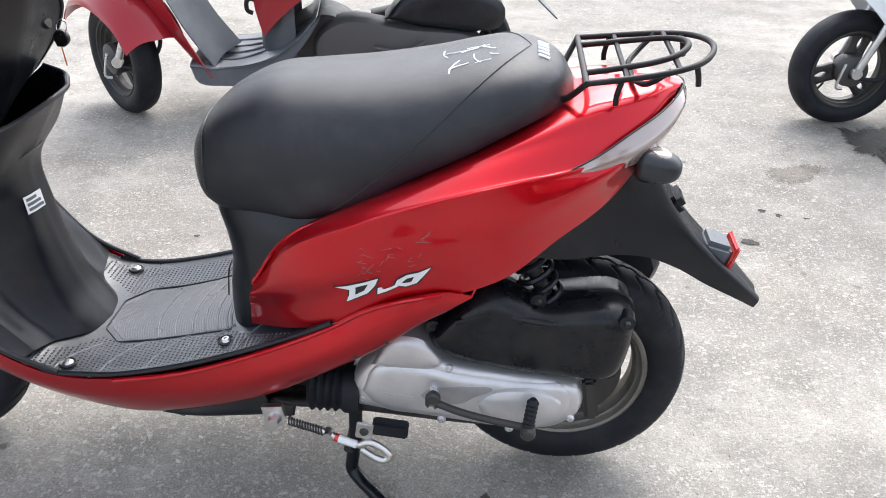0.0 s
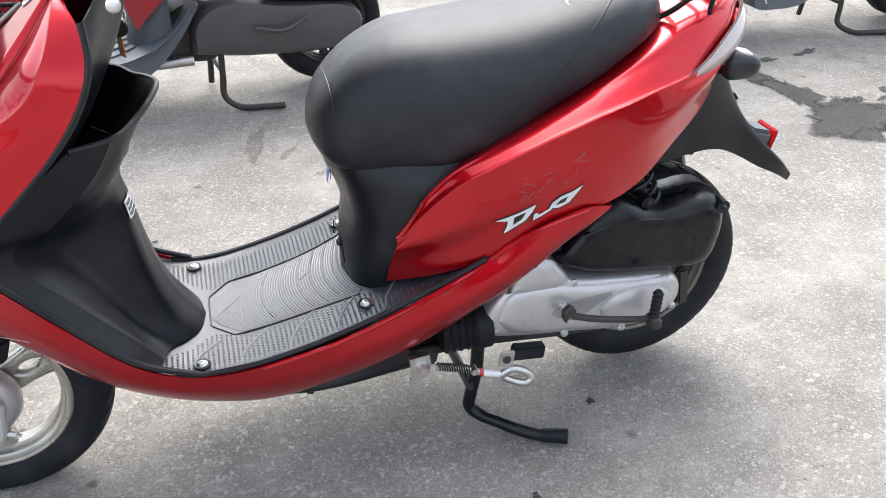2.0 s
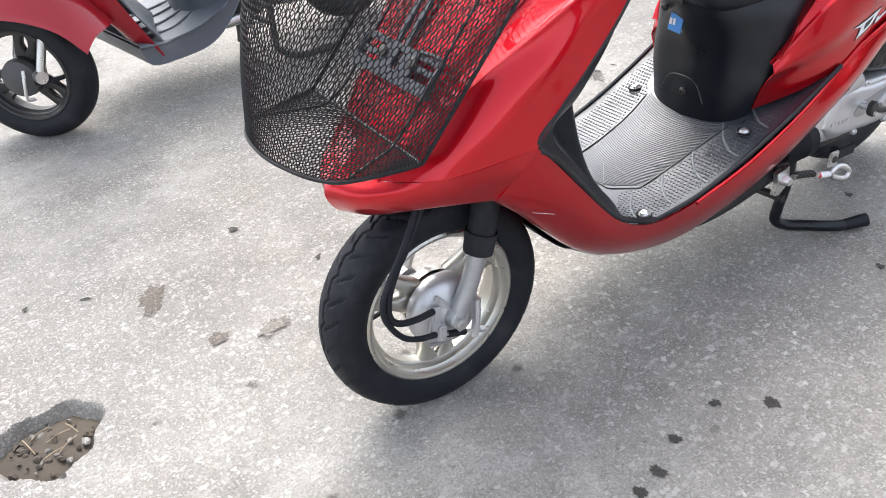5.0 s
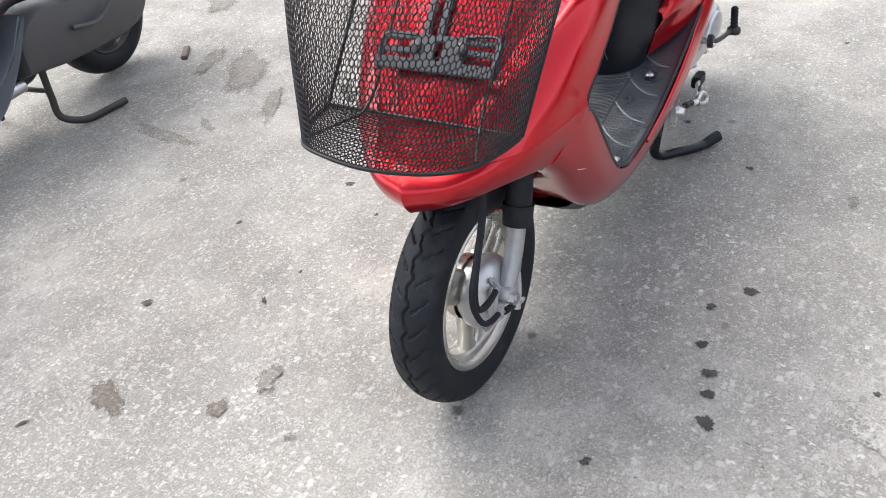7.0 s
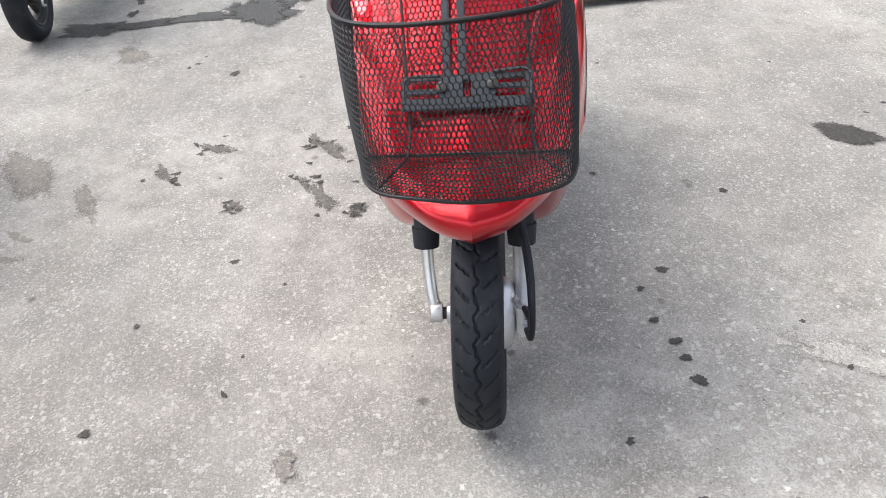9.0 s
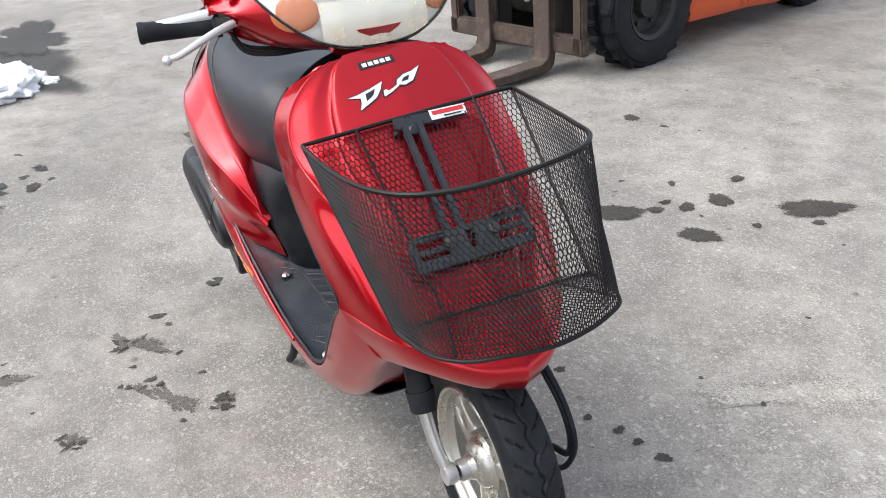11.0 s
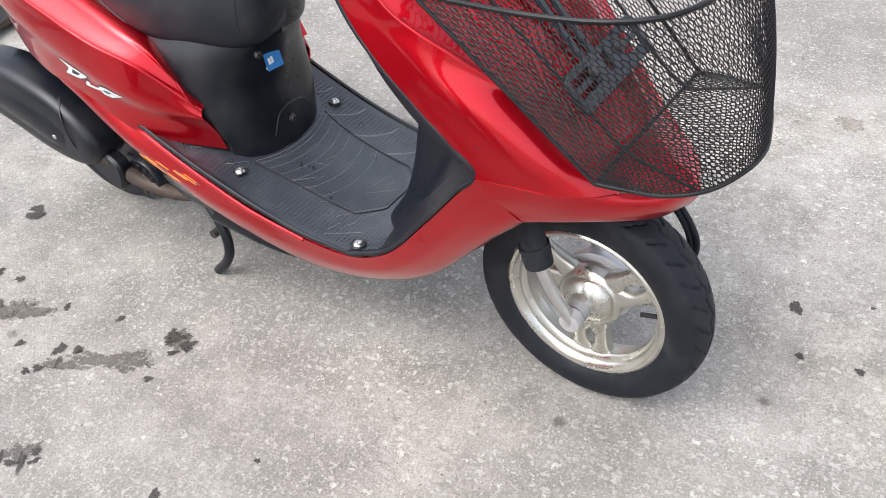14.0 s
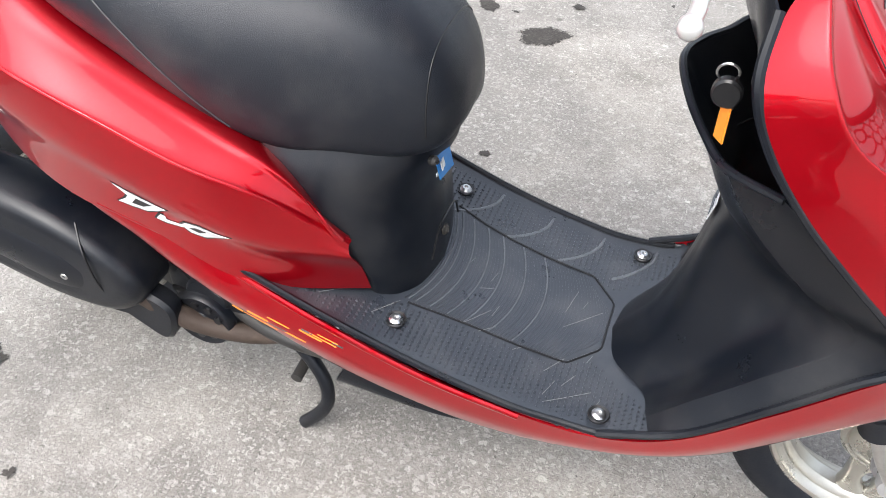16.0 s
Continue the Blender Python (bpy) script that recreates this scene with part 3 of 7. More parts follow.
part("front_beak", shell(patch([BEAK_A, BEAK_B, BEAK_C, BEAK_D, BEAK_E], 26, 26), 0.003, True, (1, 0, 0.2)), RED, scooter, "glossy red beak over the front wheel")

# the band along the floor, from the wheel arch to the tail
LIP = [(-0.846, 0.190, 0.513), (-0.810, 0.190, 0.472), (-0.752, 0.187, 0.400), (-0.672, 0.182, 0.310), (-0.588, 0.180, 0.268), (-0.490, 0.182, 0.269), (-0.370, 0.187, 0.297), (-0.235, 0.191, 0.351), (-0.130, 0.189, 0.402), (-0.086, 0.192, 0.432), (-0.035, 0.197, 0.456), (0.029, 0.197, 0.473), (0.074, 0.187, 0.465)]
LOW = [(-0.893, 0.147, 0.430), (-0.850, 0.149, 0.390), (-0.800, 0.145, 0.336), (-0.722, 0.139, 0.256), (-0.625, 0.134, 0.198), (-0.500, 0.136, 0.167), (-0.392, 0.152, 0.190), (-0.262, 0.172, 0.241), (-0.126, 0.186, 0.322), (-0.054, 0.191, 0.372), (-0.004, 0.191, 0.411), (0.040, 0.190, 0.438), (0.074, 0.186, 0.461)]
BULGE = [((a[0] + b[0]) / 2, (a[1] + b[1]) / 2 + 0.013 * min(1, (12 - i) / 4) * min(1, 0.2 + 0.35 * i), (a[2] + b[2]) / 2) for i, (a, b) in enumerate(zip(LIP, LOW))]
TUCK = [(x + 0.006, y * (0.62 if i < 7 else 0.90), z + (0.004 if i > 5 else -0.004)) for i, (x, y, z) in enumerate(LOW)]
UNDER = [(x + 0.016, y * (0.05 if i < 6 else 0.80), z + (0.010 if i > 5 else -0.004)) for i, (x, y, z) in enumerate(LOW)]
drop = lambda r, k: [(x, y, z - k * min(1, max(0, (x + 0.20) / 0.15))) for x, y, z in r]
LIP_R = drop(LIP, 0.013)
for s in (1, -1):
    P = COVER = patch([LIP_R, drop(BULGE, 0.008), LOW, TUCK, UNDER] if s > 0 else [LIP, BULGE, LOW, TUCK, UNDER], 70, 22)
    if s > 0:
        COVER_R = P
    part("side_cover", shell(P if s > 0 else mirrored(P), 0.003, False, (0, -s, 0.3)), RED, scooter, "glossy red lower side cover, scuffed" if s > 0 else "glossy red lower side cover")

for s in (1, -1):
    part("cover_bead", tube([(x, s * (y + 0.0005), z - 0.003) for x, y, z in (LIP_R if s > 0 else LIP)[5:12]], 0.0042, 8, 70), RED, scooter)

# the tail: side panels that sweep up under the seat and close over the deck
T_LOW = [(-0.277, 0.117, 0.345), (-0.200, 0.163, 0.374), (-0.130, 0.186, 0.404), (-0.035, 0.191, 0.452), (0.050, 0.188, 0.466), (0.124, 0.175, 0.493), (0.190, 0.152, 0.543), (0.250, 0.122, 0.582), (0.292, 0.088, 0.620), (0.310, 0.060, 0.645)]
T_MID = [(-0.272, 0.131, 0.385), (-0.185, 0.178, 0.424), (-0.116, 0.195, 0.456), (-0.018, 0.203, 0.503), (0.062, 0.200, 0.528), (0.134, 0.185, 0.553), (0.196, 0.162, 0.585), (0.252, 0.132, 0.612), (0.296, 0.096, 0.640), (0.322, 0.060, 0.672)]
T_UPP = [(-0.266, 0.137, 0.416), (-0.178, 0.182, 0.470), (-0.094, 0.195, 0.510), (-0.006, 0.198, 0.548), (0.072, 0.193, 0.577), (0.142, 0.180, 0.598), (0.202, 0.158, 0.622), (0.256, 0.132, 0.645), (0.304, 0.096, 0.672), (0.336, 0.050, 0.700)]
T_TOP = [(-0.252, 0.144, 0.444), (-0.198, 0.148, 0.508), (-0.120, 0.146, 0.566), (0.020, 0.138, 0.636), (0.090, 0.129, 0.668), (0.156, 0.112, 0.696), (0.214, 0.090, 0.716), (0.268, 0.072, 0.727), (0.318, 0.046, 0.732), (0.355, 0.018, 0.731)]
T_CEN = [(-0.200, 0.060, 0.450), (-0.150, 0.060, 0.505), (-0.100, 0.060, 0.560), (0.020, 0.050, 0.630), (0.090, 0.030, 0.672), (0.156, 0.002, 0.710), (0.214, 0.000, 0.729), (0.268, 0.000, 0.737), (0.318, 0.000, 0.739), (0.360, 0.000, 0.732)]
T_KEEL = [(-0.262, 0.138, 0.432), (-0.190, 0.176, 0.522), (-0.108, 0.194, 0.568), (-0.015, 0.199, 0.607), (0.065, 0.195, 0.632), (0.135, 0.180, 0.646), (0.190, 0.160, 0.652), (0.256, 0.130, 0.662), (0.308, 0.092, 0.685), (0.343, 0.044, 0.712)]
T_TOP = [(x, y, max(z, k[2] + 0.004)) for (x, y, z), k in zip(T_TOP, T_KEEL)]


def tail_side(dy, dz):
    """One tail panel with a sharp keel between its side and its flat crest."""
    wide = lambda r, w, up=0.0, out=0.0: [(x, y + out + dy * w * min(1, y / 0.15) * min(1, max(0, (x + 0.26) / 0.12)), z + up + dz * w * min(1, max(0, (x + 0.26) / 0.12))) for x, y, z in r]
    low = wide([(x, y - 0.004, z) for x, y, z in T_MID], 0.6)
    side = wide(T_UPP, 0.9, 0.0, 0.006)
    under, keel, over = wide(T_KEEL, 1.0, -0.007, 0.0025), wide(T_KEEL, 1.0), wide(T_KEEL, 1.0, 0.0025, -0.006)
    crest = [((p[0] + q[0]) / 2, (p[1] + q[1]) / 2, (p[2] + q[2]) / 2 + 0.004) for p, q in zip(over, T_TOP)]
    return patch([wide(T_LOW, 0.8), low, side, under, keel, over, crest, T_TOP, T_CEN], 60, 65)


TAIL, TAIL_R = tail_side(0.0, 0.0), tail_side(0.013, -0.014)
for s in (1, -1):
    part("tail_panel", shell(TAIL_R if s > 0 else mirrored(TAIL), 0.0025, False, (0, -s, -0.3)), RED, scooter, "glossy red tail panel")

# tail lamp: a pale wrap-round lens under the deck's rim
L_TOP = [(0.192, 0.1555, 0.647), (0.237, 0.139, 0.668), (0.280, 0.111, 0.690), (0.319, 0.079, 0.707), (0.348, 0.042, 0.722), (0.362, 0.000, 0.729)]
L_MID = [(0.196, 0.158, 0.645), (0.246, 0.141, 0.656), (0.296, 0.116, 0.670), (0.336, 0.081, 0.690), (0.360, 0.042, 0.708), (0.369, 0.000, 0.714)]
L_BOT = [(0.194, 0.156, 0.642), (0.244, 0.138, 0.642), (0.296, 0.106, 0.647), (0.332, 0.072, 0.668), (0.354, 0.036, 0.690), (0.362, 0.000, 0.698)]
part("tail_lamp", shell(patch([L_TOP, L_MID, L_BOT], 30, 10), 0.004, True), SMOKE, scooter, "clear wrap-round tail lamp lens")
LRIM = [(x, y + 0.002, z + 0.002) for x, y, z in L_TOP]
part("lamp_seal", tube(LRIM + [(x, -y, z) for x, y, z in LRIM[-2::-1]], 0.0014, 6, 60), BLACK, scooter)

# seat: stations from nose to tail
S_X = [-0.368, -0.361, -0.340, -0.297, -0.235, -0.170, -0.090, 0.000, 0.060, 0.110, 0.150, 0.184, 0.203]
S_TOP = [0.594, 0.622, 0.658, 0.697, 0.726, 0.733, 0.740, 0.754, 0.768, 0.777, 0.774, 0.758, 0.732]
S_BOT = [0.578, 0.556, 0.532, 0.526, 0.538, 0.546, 0.578, 0.627, 0.656, 0.682, 0.698, 0.708, 0.716]
S_W = [0.012, 0.044, 0.078, 0.106, 0.127, 0.141, 0.149, 0.145, 0.139, 0.127, 0.107, 0.074, 0.030]
rows = []
for x, zt, zb, w in zip(S_X, S_TOP, S_BOT, S_W):
    h = zt - zb
    hump = min(1.0, max(0.0, (x + 0.30) / 0.3))
    tuck = 0.16 * min(1.0, max(0.0, (-0.20 - x) / 0.12))
    rows.append([(x, 0, zb + 0.004), (x, (0.70 - tuck) * w, zb + 0.001), (x, (0.93 - tuck) * w, zb + 0.03 * tuck), (x, (1.0 - 0.45 * tuck) * w, zb + 0.15 * h), (x, 1.0 * w, zb + 0.40 * h), (x, (0.93 - 0.02 * hump) * w, zb + 0.68 * h), (x, (0.76 - 0.04 * hump) * w, zb + 0.87 * h), (x, 0.42 * w, zb + 0.975 * h), (x, 0, zt)])
P = patch([[r[k] for r in rows] for k in range(9)], 60, 34)
full = np.concatenate([P, mirrored(P)[::-1][1:-1]], 0)
bm = bmesh.new()
vs = sheet(bm, full, closed=True)
bm.faces.new([v[0] for v in vs])
bm.faces.new([v[-1] for v in vs][::-1])
seat_bm = bm.copy()
seat = part("seat", bm, VINYL, scooter, "black vinyl seat, dusty, with a stitched seam")


def on_grid(k, j):
    """A point of the seat between its grid lines."""
    k0, j0 = min(int(k), P.shape[0] - 2), min(int(j), P.shape[1] - 2)
    u, v = k - k0, j - j0
    q = P[k0, j0] * (1 - u) * (1 - v) + P[k0 + 1, j0] * u * (1 - v) + P[k0, j0 + 1] * (1 - u) * v + P[k0 + 1, j0 + 1] * u * v
    return (q[0], q[1] + 0.0002, q[2] + 0.0003)


for s in (1, -1):
    run = [on_grid(33 - 23 * ((48 - j) / 21) ** 0.85, j) for j in np.linspace(48, 27, 30)]
    part("seam", tube([(x, s * y, z) for x, y, z in run], 0.0012, 5), INK, seat)
nose = [on_grid(k, 10.5) for k in np.linspace(14, 33, 26)]
part("seam", tube(nose + [(x, -y, z) for x, y, z in nose[-2::-1]], 0.0009, 5), INK, seat)
# faded marking on the rear of the seat, as bars, and chalk scribbles
seat_tree = BVHTree.FromBMesh(seat_bm)


def seat_top(x, y):
    return seat_tree.ray_cast(Vector((x, y, 1.2)), Vector((0, 0, -1)))[0].z


for k in range(5):
    y = 0.020 - 0.0145 * k
    pts = [(0.158 + 0.016 * u, y + 0.001 * u, seat_top(0.158 + 0.016 * u, y) + 0.0003) for u in (-0.5, 0, 0.5)]
    part("faded_marking", tube(pts, 0.0034, 6), DECAL, seat, "faded white marking" if k == 0 else "")
rng = random.Random(5)
for k in range(11):
    x, y = 0.015 + 0.075 * rng.random(), 0.01 - 0.075 * rng.random()
    ang, ln = rng.random() * 6.3, 0.006 + 0.012 * rng.random()
    pts = [(x + ln * u * math.cos(ang) + 0.004 * u * u, y + ln * u * math.sin(ang)) for u in (-1, -0.4, 0.3, 1)]
    part("chalk_mark", tube([(px, py, seat_top(px, py) + 0.0002) for px, py in pts], 0.0011, 5), DECAL, seat, "white chalk scribble" if k == 0 else "")

# black cowl under the seat
C_Z = [0.292, 0.345, 0.395, 0.447, 0.490, 0.520, 0.552]
C_F = [-0.331, -0.332, -0.328, -0.323, -0.334, -0.346, -0.350]
C_SX = [-0.268, -0.272, -0.255, -0.224, -0.196, -0.168, -0.140]
C_SY = [0.111, 0.113, 0.129, 0.141, 0.142, 0.140, 0.128]
rails = []
for f in (0.0, 0.35, 0.62, 0.84, 0.96, 1.04):
    ang = f * math.pi / 2
    rails.append([(cf + (sx - cf) * (1 - math.cos(min(ang, math.pi / 2))) + (0.02 if f > 1 else 0), sy * math.sin(min(ang, math.pi / 2)) - (0.004 if f > 1 else 0), z) for z, cf, sx, sy in zip(C_Z, C_F, C_SX, C_SY)])
cowl = part("seat_cowl", shell(patch(rails, 26, 20), 0.003, True, (1, 0, 0)), BLACK, scooter, "black plastic cowl under the seat")
part("hatch_line", tube([(-0.3325, -0.050, 0.352), (-0.334, -0.030, 0.388), (-0.3345, 0.0, 0.395), (-0.334, 0.030, 0.388), (-0.3325, 0.050, 0.352)], 0.0014, 5, 24), INK, cowl)
screw(cowl, (-0.331, 0.0, 0.362), (-1, 0, 0.02), 0.006, "latch", DARK_STEEL)
screw(cowl, (-0.334, 0.052, 0.512), (-1, 0.3, 0.2), 0.005, "bolt", DARK_STEEL)
sticker = part("sticker", block((0.0012, 0.034, 0.030), pose(-0.3365, 0.022, 0.490, 0, 14, -8)), BLUE, cowl, "blue sticker with white print")
for k in range(4):
    part("print_bar", block((0.0012, 0.005, 0.011), pose(-0.3375 + 0.001 * k, 0.033 - 0.0075 * k, 0.492, 0, 14, 4)), DECAL, sticker)
part("print_bar", block((0.0012, 0.031, 0.004), pose(-0.3343, 0.022, 0.4785, 0, 14, -8)), DECAL, sticker)

# floor with its mats
FLOOR = spline([(-0.66, 0, 0.290), (-0.62, 0, 0.270), (-0.58, 0, 0.2635), (-0.53, 0, 0.265), (-0.49, 0, 0.270), (-0.43, 0, 0.283), (-0.37, 0, 0.300), (-0.31, 0, 0.321), (-0.235, 0, 0.351), (-0.13, 0, 0.401), (-0.08, 0, 0.43)], 160)


def floor_z(x):
    return float(np.interp(x, FLOOR[:, 0], FLOOR[:, 2]))


F_X = [-0.655 + 0.527 * k / 30 for k in range(31)]
rails = []
for f in (0.0, 0.3, 0.6, 0.86, 0.97, 0.99, 0.985):
    rr = []
    for x in F_X:
        w = float(np.interp(x, [-0.66, -0.588, -0.49, -0.37, -0.235, -0.128], [0.176, 0.1785, 0.1805, 0.1855, 0.1895, 0.1865]))
        rr.append((x, w * f, floor_z(x) + (0.0 if f < 0.96 else 0.004 if f < 1.001 else -0.006)))
    rails.append(rr)
floor = part("floorboard", shell(patch(rails, 91, 20), 0.003, True, (0, 0, -1)), MAT, scooter, "dark grey ribbed plastic floorboard")
for s in (1, -1):
    # fine studs on the side mats
    bm = bmesh.new()
    step = 0.0078
    for i in range(66):
        for j in range(22):
            x, y = -0.640 + i * step, 0.052 + j * step * 0.9 + (0.5 * step if i % 2 else 0)
            lim = float(np.interp(x, [-0.66, -0.588, -0.37, -0.235, -0.128], [0.150, 0.168, 0.174, 0.180, 0.174]))
            inner = float(np.interp(x, [-0.64, -0.60, -0.56, -0.50, -0.40, -0.318, -0.26, -0.20, -0.128], [0.125, 0.100, 0.068, 0.088, 0.092, 0.104, 0.136, 0.165, 0.183]))
            if not inner < y < lim or x > -0.140:
                continue
            z = floor_z(x)
            q = [bm.verts.new((x + a * 0.0020, s * y + b * 0.0020, z - 0.0004)) for a, b in ((-1, -1), (1, -1), (1, 1), (-1, 1))]
            t = [bm.verts.new((x + a * 0.0012, s * y + b * 0.0012, z + 0.0011)) for a, b in ((-1, -1), (1, -1), (1, 1), (-1, 1))]
            bm.faces.new(t)
            for k in range(4):
                bm.faces.new((q[k], q[(k + 1) % 4], t[(k + 1) % 4], t[k]))
    part("mat_studs", bm, MAT, floor, "rows of small anti-slip studs", kind="stuff")
    for k in range(5 if s < 0 else 0):
        x0 = -0.60 + 0.078 * k
        pts = [(x0 + 0.052 * u * u, s * (0.165 - 0.078 * u), floor_z(x0 + 0.052 * u * u) - 0.0012) for u in (0, 0.3, 0.6, 0.85, 1.0)]
        part("mat_rib", tube(pts, 0.0027, 10, 14), MAT_WORN, floor, "worn pale rib" if k == 0 else "")
    rim = [(x, s * 0.1745 if x < -0.53 else s * 0.1775 if x < -0.5 else s * (0.1775 + 0.011 * (x + 0.5) / 0.37), floor_z(x) + 0.005) for x in (-0.62, -0.588, -0.54, -0.49, -0.43, -0.37, -0.30, -0.235, -0.18, -0.132)]
    part("floor_lip", tube(rim, 0.0045, 8, 50), BLACK, floor)
rng = random.Random(21)
for k in range(26):
    x, y = -0.60 + 0.40 * rng.random(), 0.20 * rng.random() - 0.03
    ang, ln = 0.5 + 0.9 * rng.random(), 0.006 + 0.030 * rng.random() ** 2
    if y < 0.16 and not (x > -0.33 and abs(y) < 0.12):
        pts = [(x + ln * u * math.cos(ang), y + ln * u * math.sin(ang)) for u in (-1, 0, 1)]
        part("scratch", tube([(px, py, floor_z(px) + 0.0007) for px, py in pts], 0.0005, 5), DUST, floor, "pale dusty scratch" if k == 0 else "")
# ribbed inlay in the middle, with its outline groove
inlay = [(-0.318, 0.100), (-0.36, 0.092), (-0.40, 0.087), (-0.46, 0.084), (-0.520, 0.082), (-0.526, 0.080), (-0.558, 0.046), (-0.561, 0.040), (-0.561, -0.040), (-0.558, -0.046), (-0.526, -0.080), (-0.520, -0.082), (-0.46, -0.084), (-0.40, -0.087), (-0.36, -0.092), (-0.318, -0.100)]
part("inlay_outline", tube([(x, y, floor_z(x) + 0.0006) for x, y in inlay], 0.0015, 6), INK, floor)
bm = bmesh.new()
PALE = (20, 27, 34, 39, 44, 48, 50)
for k in range(52):
    x = -0.552 + k * 0.0045
    w = float(np.interp(x, [-0.561, -0.526, -0.46, -0.36, -0.318], [0.038, 0.077, 0.081, 0.088, 0.096]))
    row = []
    for u in np.linspace(-1, 1, 17):
        px = x + 0.010 - 0.020 * (1 - u * u)
        row.append((px, u * w, floor_z(px) - 0.0002))
    if k in PALE:
        part("worn_inlay_rib", tube([(px, py, pz + 0.0008) for px, py, pz in row], 0.0010, 5), MAT_WORN, floor, "rib rubbed pale by shoes" if k == PALE[0] else "")
    else:
        tube(row, 0.0012, 4, 0, bm=bm)
part("inlay_ribs", bm, MAT, floor, "fine chevron ribs", kind="stuff")
for x, y, z in ((-0.316, -0.1345, 0.321), (-0.316, 0.1345, 0.321), (-0.580, -0.1465, 0.267), (-0.580, 0.1465, 0.267)):
    ob = screw(floor, (x, y, z), (-0.15, 0, 1), 0.0068, "floor_screw")
    part("recess", lathe([(0.0095, 0.001), (0.0125, 0.0022), (0.0135, 0.001), (0.0130, -0.002)], 20, Matrix.Translation((x, y, z)) @ pose(0, 0, 0, 90, 0, 0), cap=False), INK, ob)

# inner leg shield and its open pocket
I_E = [(-0.690, 0.176, 0.656), (-0.772, 0.184, 0.590), (-0.815, 0.190, 0.549), (-0.840, 0.187, 0.508), (-0.758, 0.184, 0.408), (-0.692, 0.180, 0.336), (-0.640, 0.172, 0.290)]
I_A = [(-0.638, 0.144, 0.654), (-0.674, 0.148, 0.600), (-0.740, 0.154, 0.540), (-0.808, 0.160, 0.494), (-0.742, 0.156, 0.402), (-0.682, 0.152, 0.328), (-0.640, 0.145, 0.282)]
I_B = [(-0.615, 0.103, 0.655), (-0.648, 0.106, 0.587), (-0.692, 0.102, 0.538), (-0.735, 0.092, 0.480), (-0.702, 0.098, 0.398), (-0.664, 0.102, 0.325), (-0.622, 0.100, 0.275)]
I_C = [(-0.592, 0.056, 0.664), (-0.634, 0.056, 0.596), (-0.662, 0.054, 0.540), (-0.657, 0.052, 0.478), (-0.643, 0.054, 0.398), (-0.620, 0.058, 0.325), (-0.580, 0.054, 0.265)]
I_D = [(-0.578, 0.000, 0.672), (-0.624, 0.000, 0.600), (-0.653, 0.000, 0.545), (-0.646, 0.000, 0.475), (-0.631, 0.000, 0.398), (-0.607, 0.000, 0.322), (-0.566, 0.000, 0.262)]
FOLD = [0.0, 0.0, 0.3, 1.0, 1.0, 1.0, 0.5]
I_A = [(x + 0.014 * w, y + 0.001 * w, z + 0.011 * w) for (x, y, z), w in zip(I_A, FOLD)]
I_A1 = [tuple(0.88 * p + 0.12 * q for p, q in zip(a, b)) for a, b in zip(I_A, I_E)]
I_A2 = [tuple(0.88 * p + 0.12 * q for p, q in zip(a, b)) for a, b in zip(I_A, I_B)]
inner = part("inner_shield", shell(patch([I_E, I_A1, I_A, I_A2, I_B, I_C, I_D], 36, 43), 0.003, True, (-1, 0, 0)), BLACK, scooter, "black inner leg shield with open pocket")
lip = [I_E[0], I_A[0], I_B[0], I_C[0], I_D[0]]
part("pocket_rim", tube(lip + [(x, -y, z) for x, y, z in lip[-2::-1]], 0.0042, 8, 70), BLACK, inner)
U_E = [(x + 0.004, y - 0.003, z) for x, y, z in EDGE[1:7]]
U_M = [(-0.612, 0.090, 0.838), (-0.628, 0.100, 0.780), (-0.652, 0.105, 0.720), (-0.690, 0.105, 0.650), (-0.735, 0.100, 0.590), (-0.770, 0.092, 0.530)]
U_C = [(-0.585, 0.000, 0.850), (-0.602, 0.000, 0.785), (-0.630, 0.000, 0.720), (-0.672, 0.000, 0.645), (-0.716, 0.000, 0.580), (-0.752, 0.000, 0.520)]
part("inner_cover", shell(patch([U_E, U_M, U_C], 26, 18), 0.003, True, (-1, 0, 0)), BLACK, scooter, "black cover behind the headlamp")
EDGEB = EDGE[1:] + LIP[1:5]
for s in (1, -1):
    part("edge_trim", tube([(x + 0.004, s * (y - 0.004), z + 0.003) for x, y, z in EDGEB], 0.0050, 8, 80), BLACK, scooter)
inner_grid = patch([I_E, I_A1, I_A, I_A2, I_B, I_C, I_D], 36, 43)
inner_tree = tree_of(np.concatenate([inner_grid, mirrored(inner_grid)[::-1]], 0))
ln = Vector((0.99, -0.10, 0.05)).normalized()
la = Vector((0, 0, 1)).cross(ln).normalized()
lm = Matrix((la, ln.cross(la), ln)).transposed().to_4x4() @ pose(0, 0, 0, 0, 0, -6)
lm.translation = (-0.640, -0.020, 0.494)
label = part("warning_label", lay_on(plate([(-0.023, -0.014), (0.023, -0.014), (0.023, 0.014), (-0.023, 0.014)], lm, 0.001), inner_tree, ln, 0.0045), DECAL, inner, "small white printed label")
for k in range(3):
    bw = (0.038, 0.034, 0.026)[k]
    part("print_bar", lay_on(plate([(-0.019, -0.010 + 0.008 * k), (-0.019 + bw, -0.010 + 0.008 * k), (-0.019 + bw, -0.0055 + 0.008 * k), (-0.019, -0.0055 + 0.008 * k)], lm, 0.001), inner_tree, ln, 0.0052), GREY, label)
part("panel_line", tube([(-0.694, -0.104, 0.576), (-0.664, -0.074, 0.572), (-0.634, 0.0, 0.580), (-0.664, 0.074, 0.572), (-0.694, 0.104, 0.576)], 0.0015, 5, 40), INK, inner)
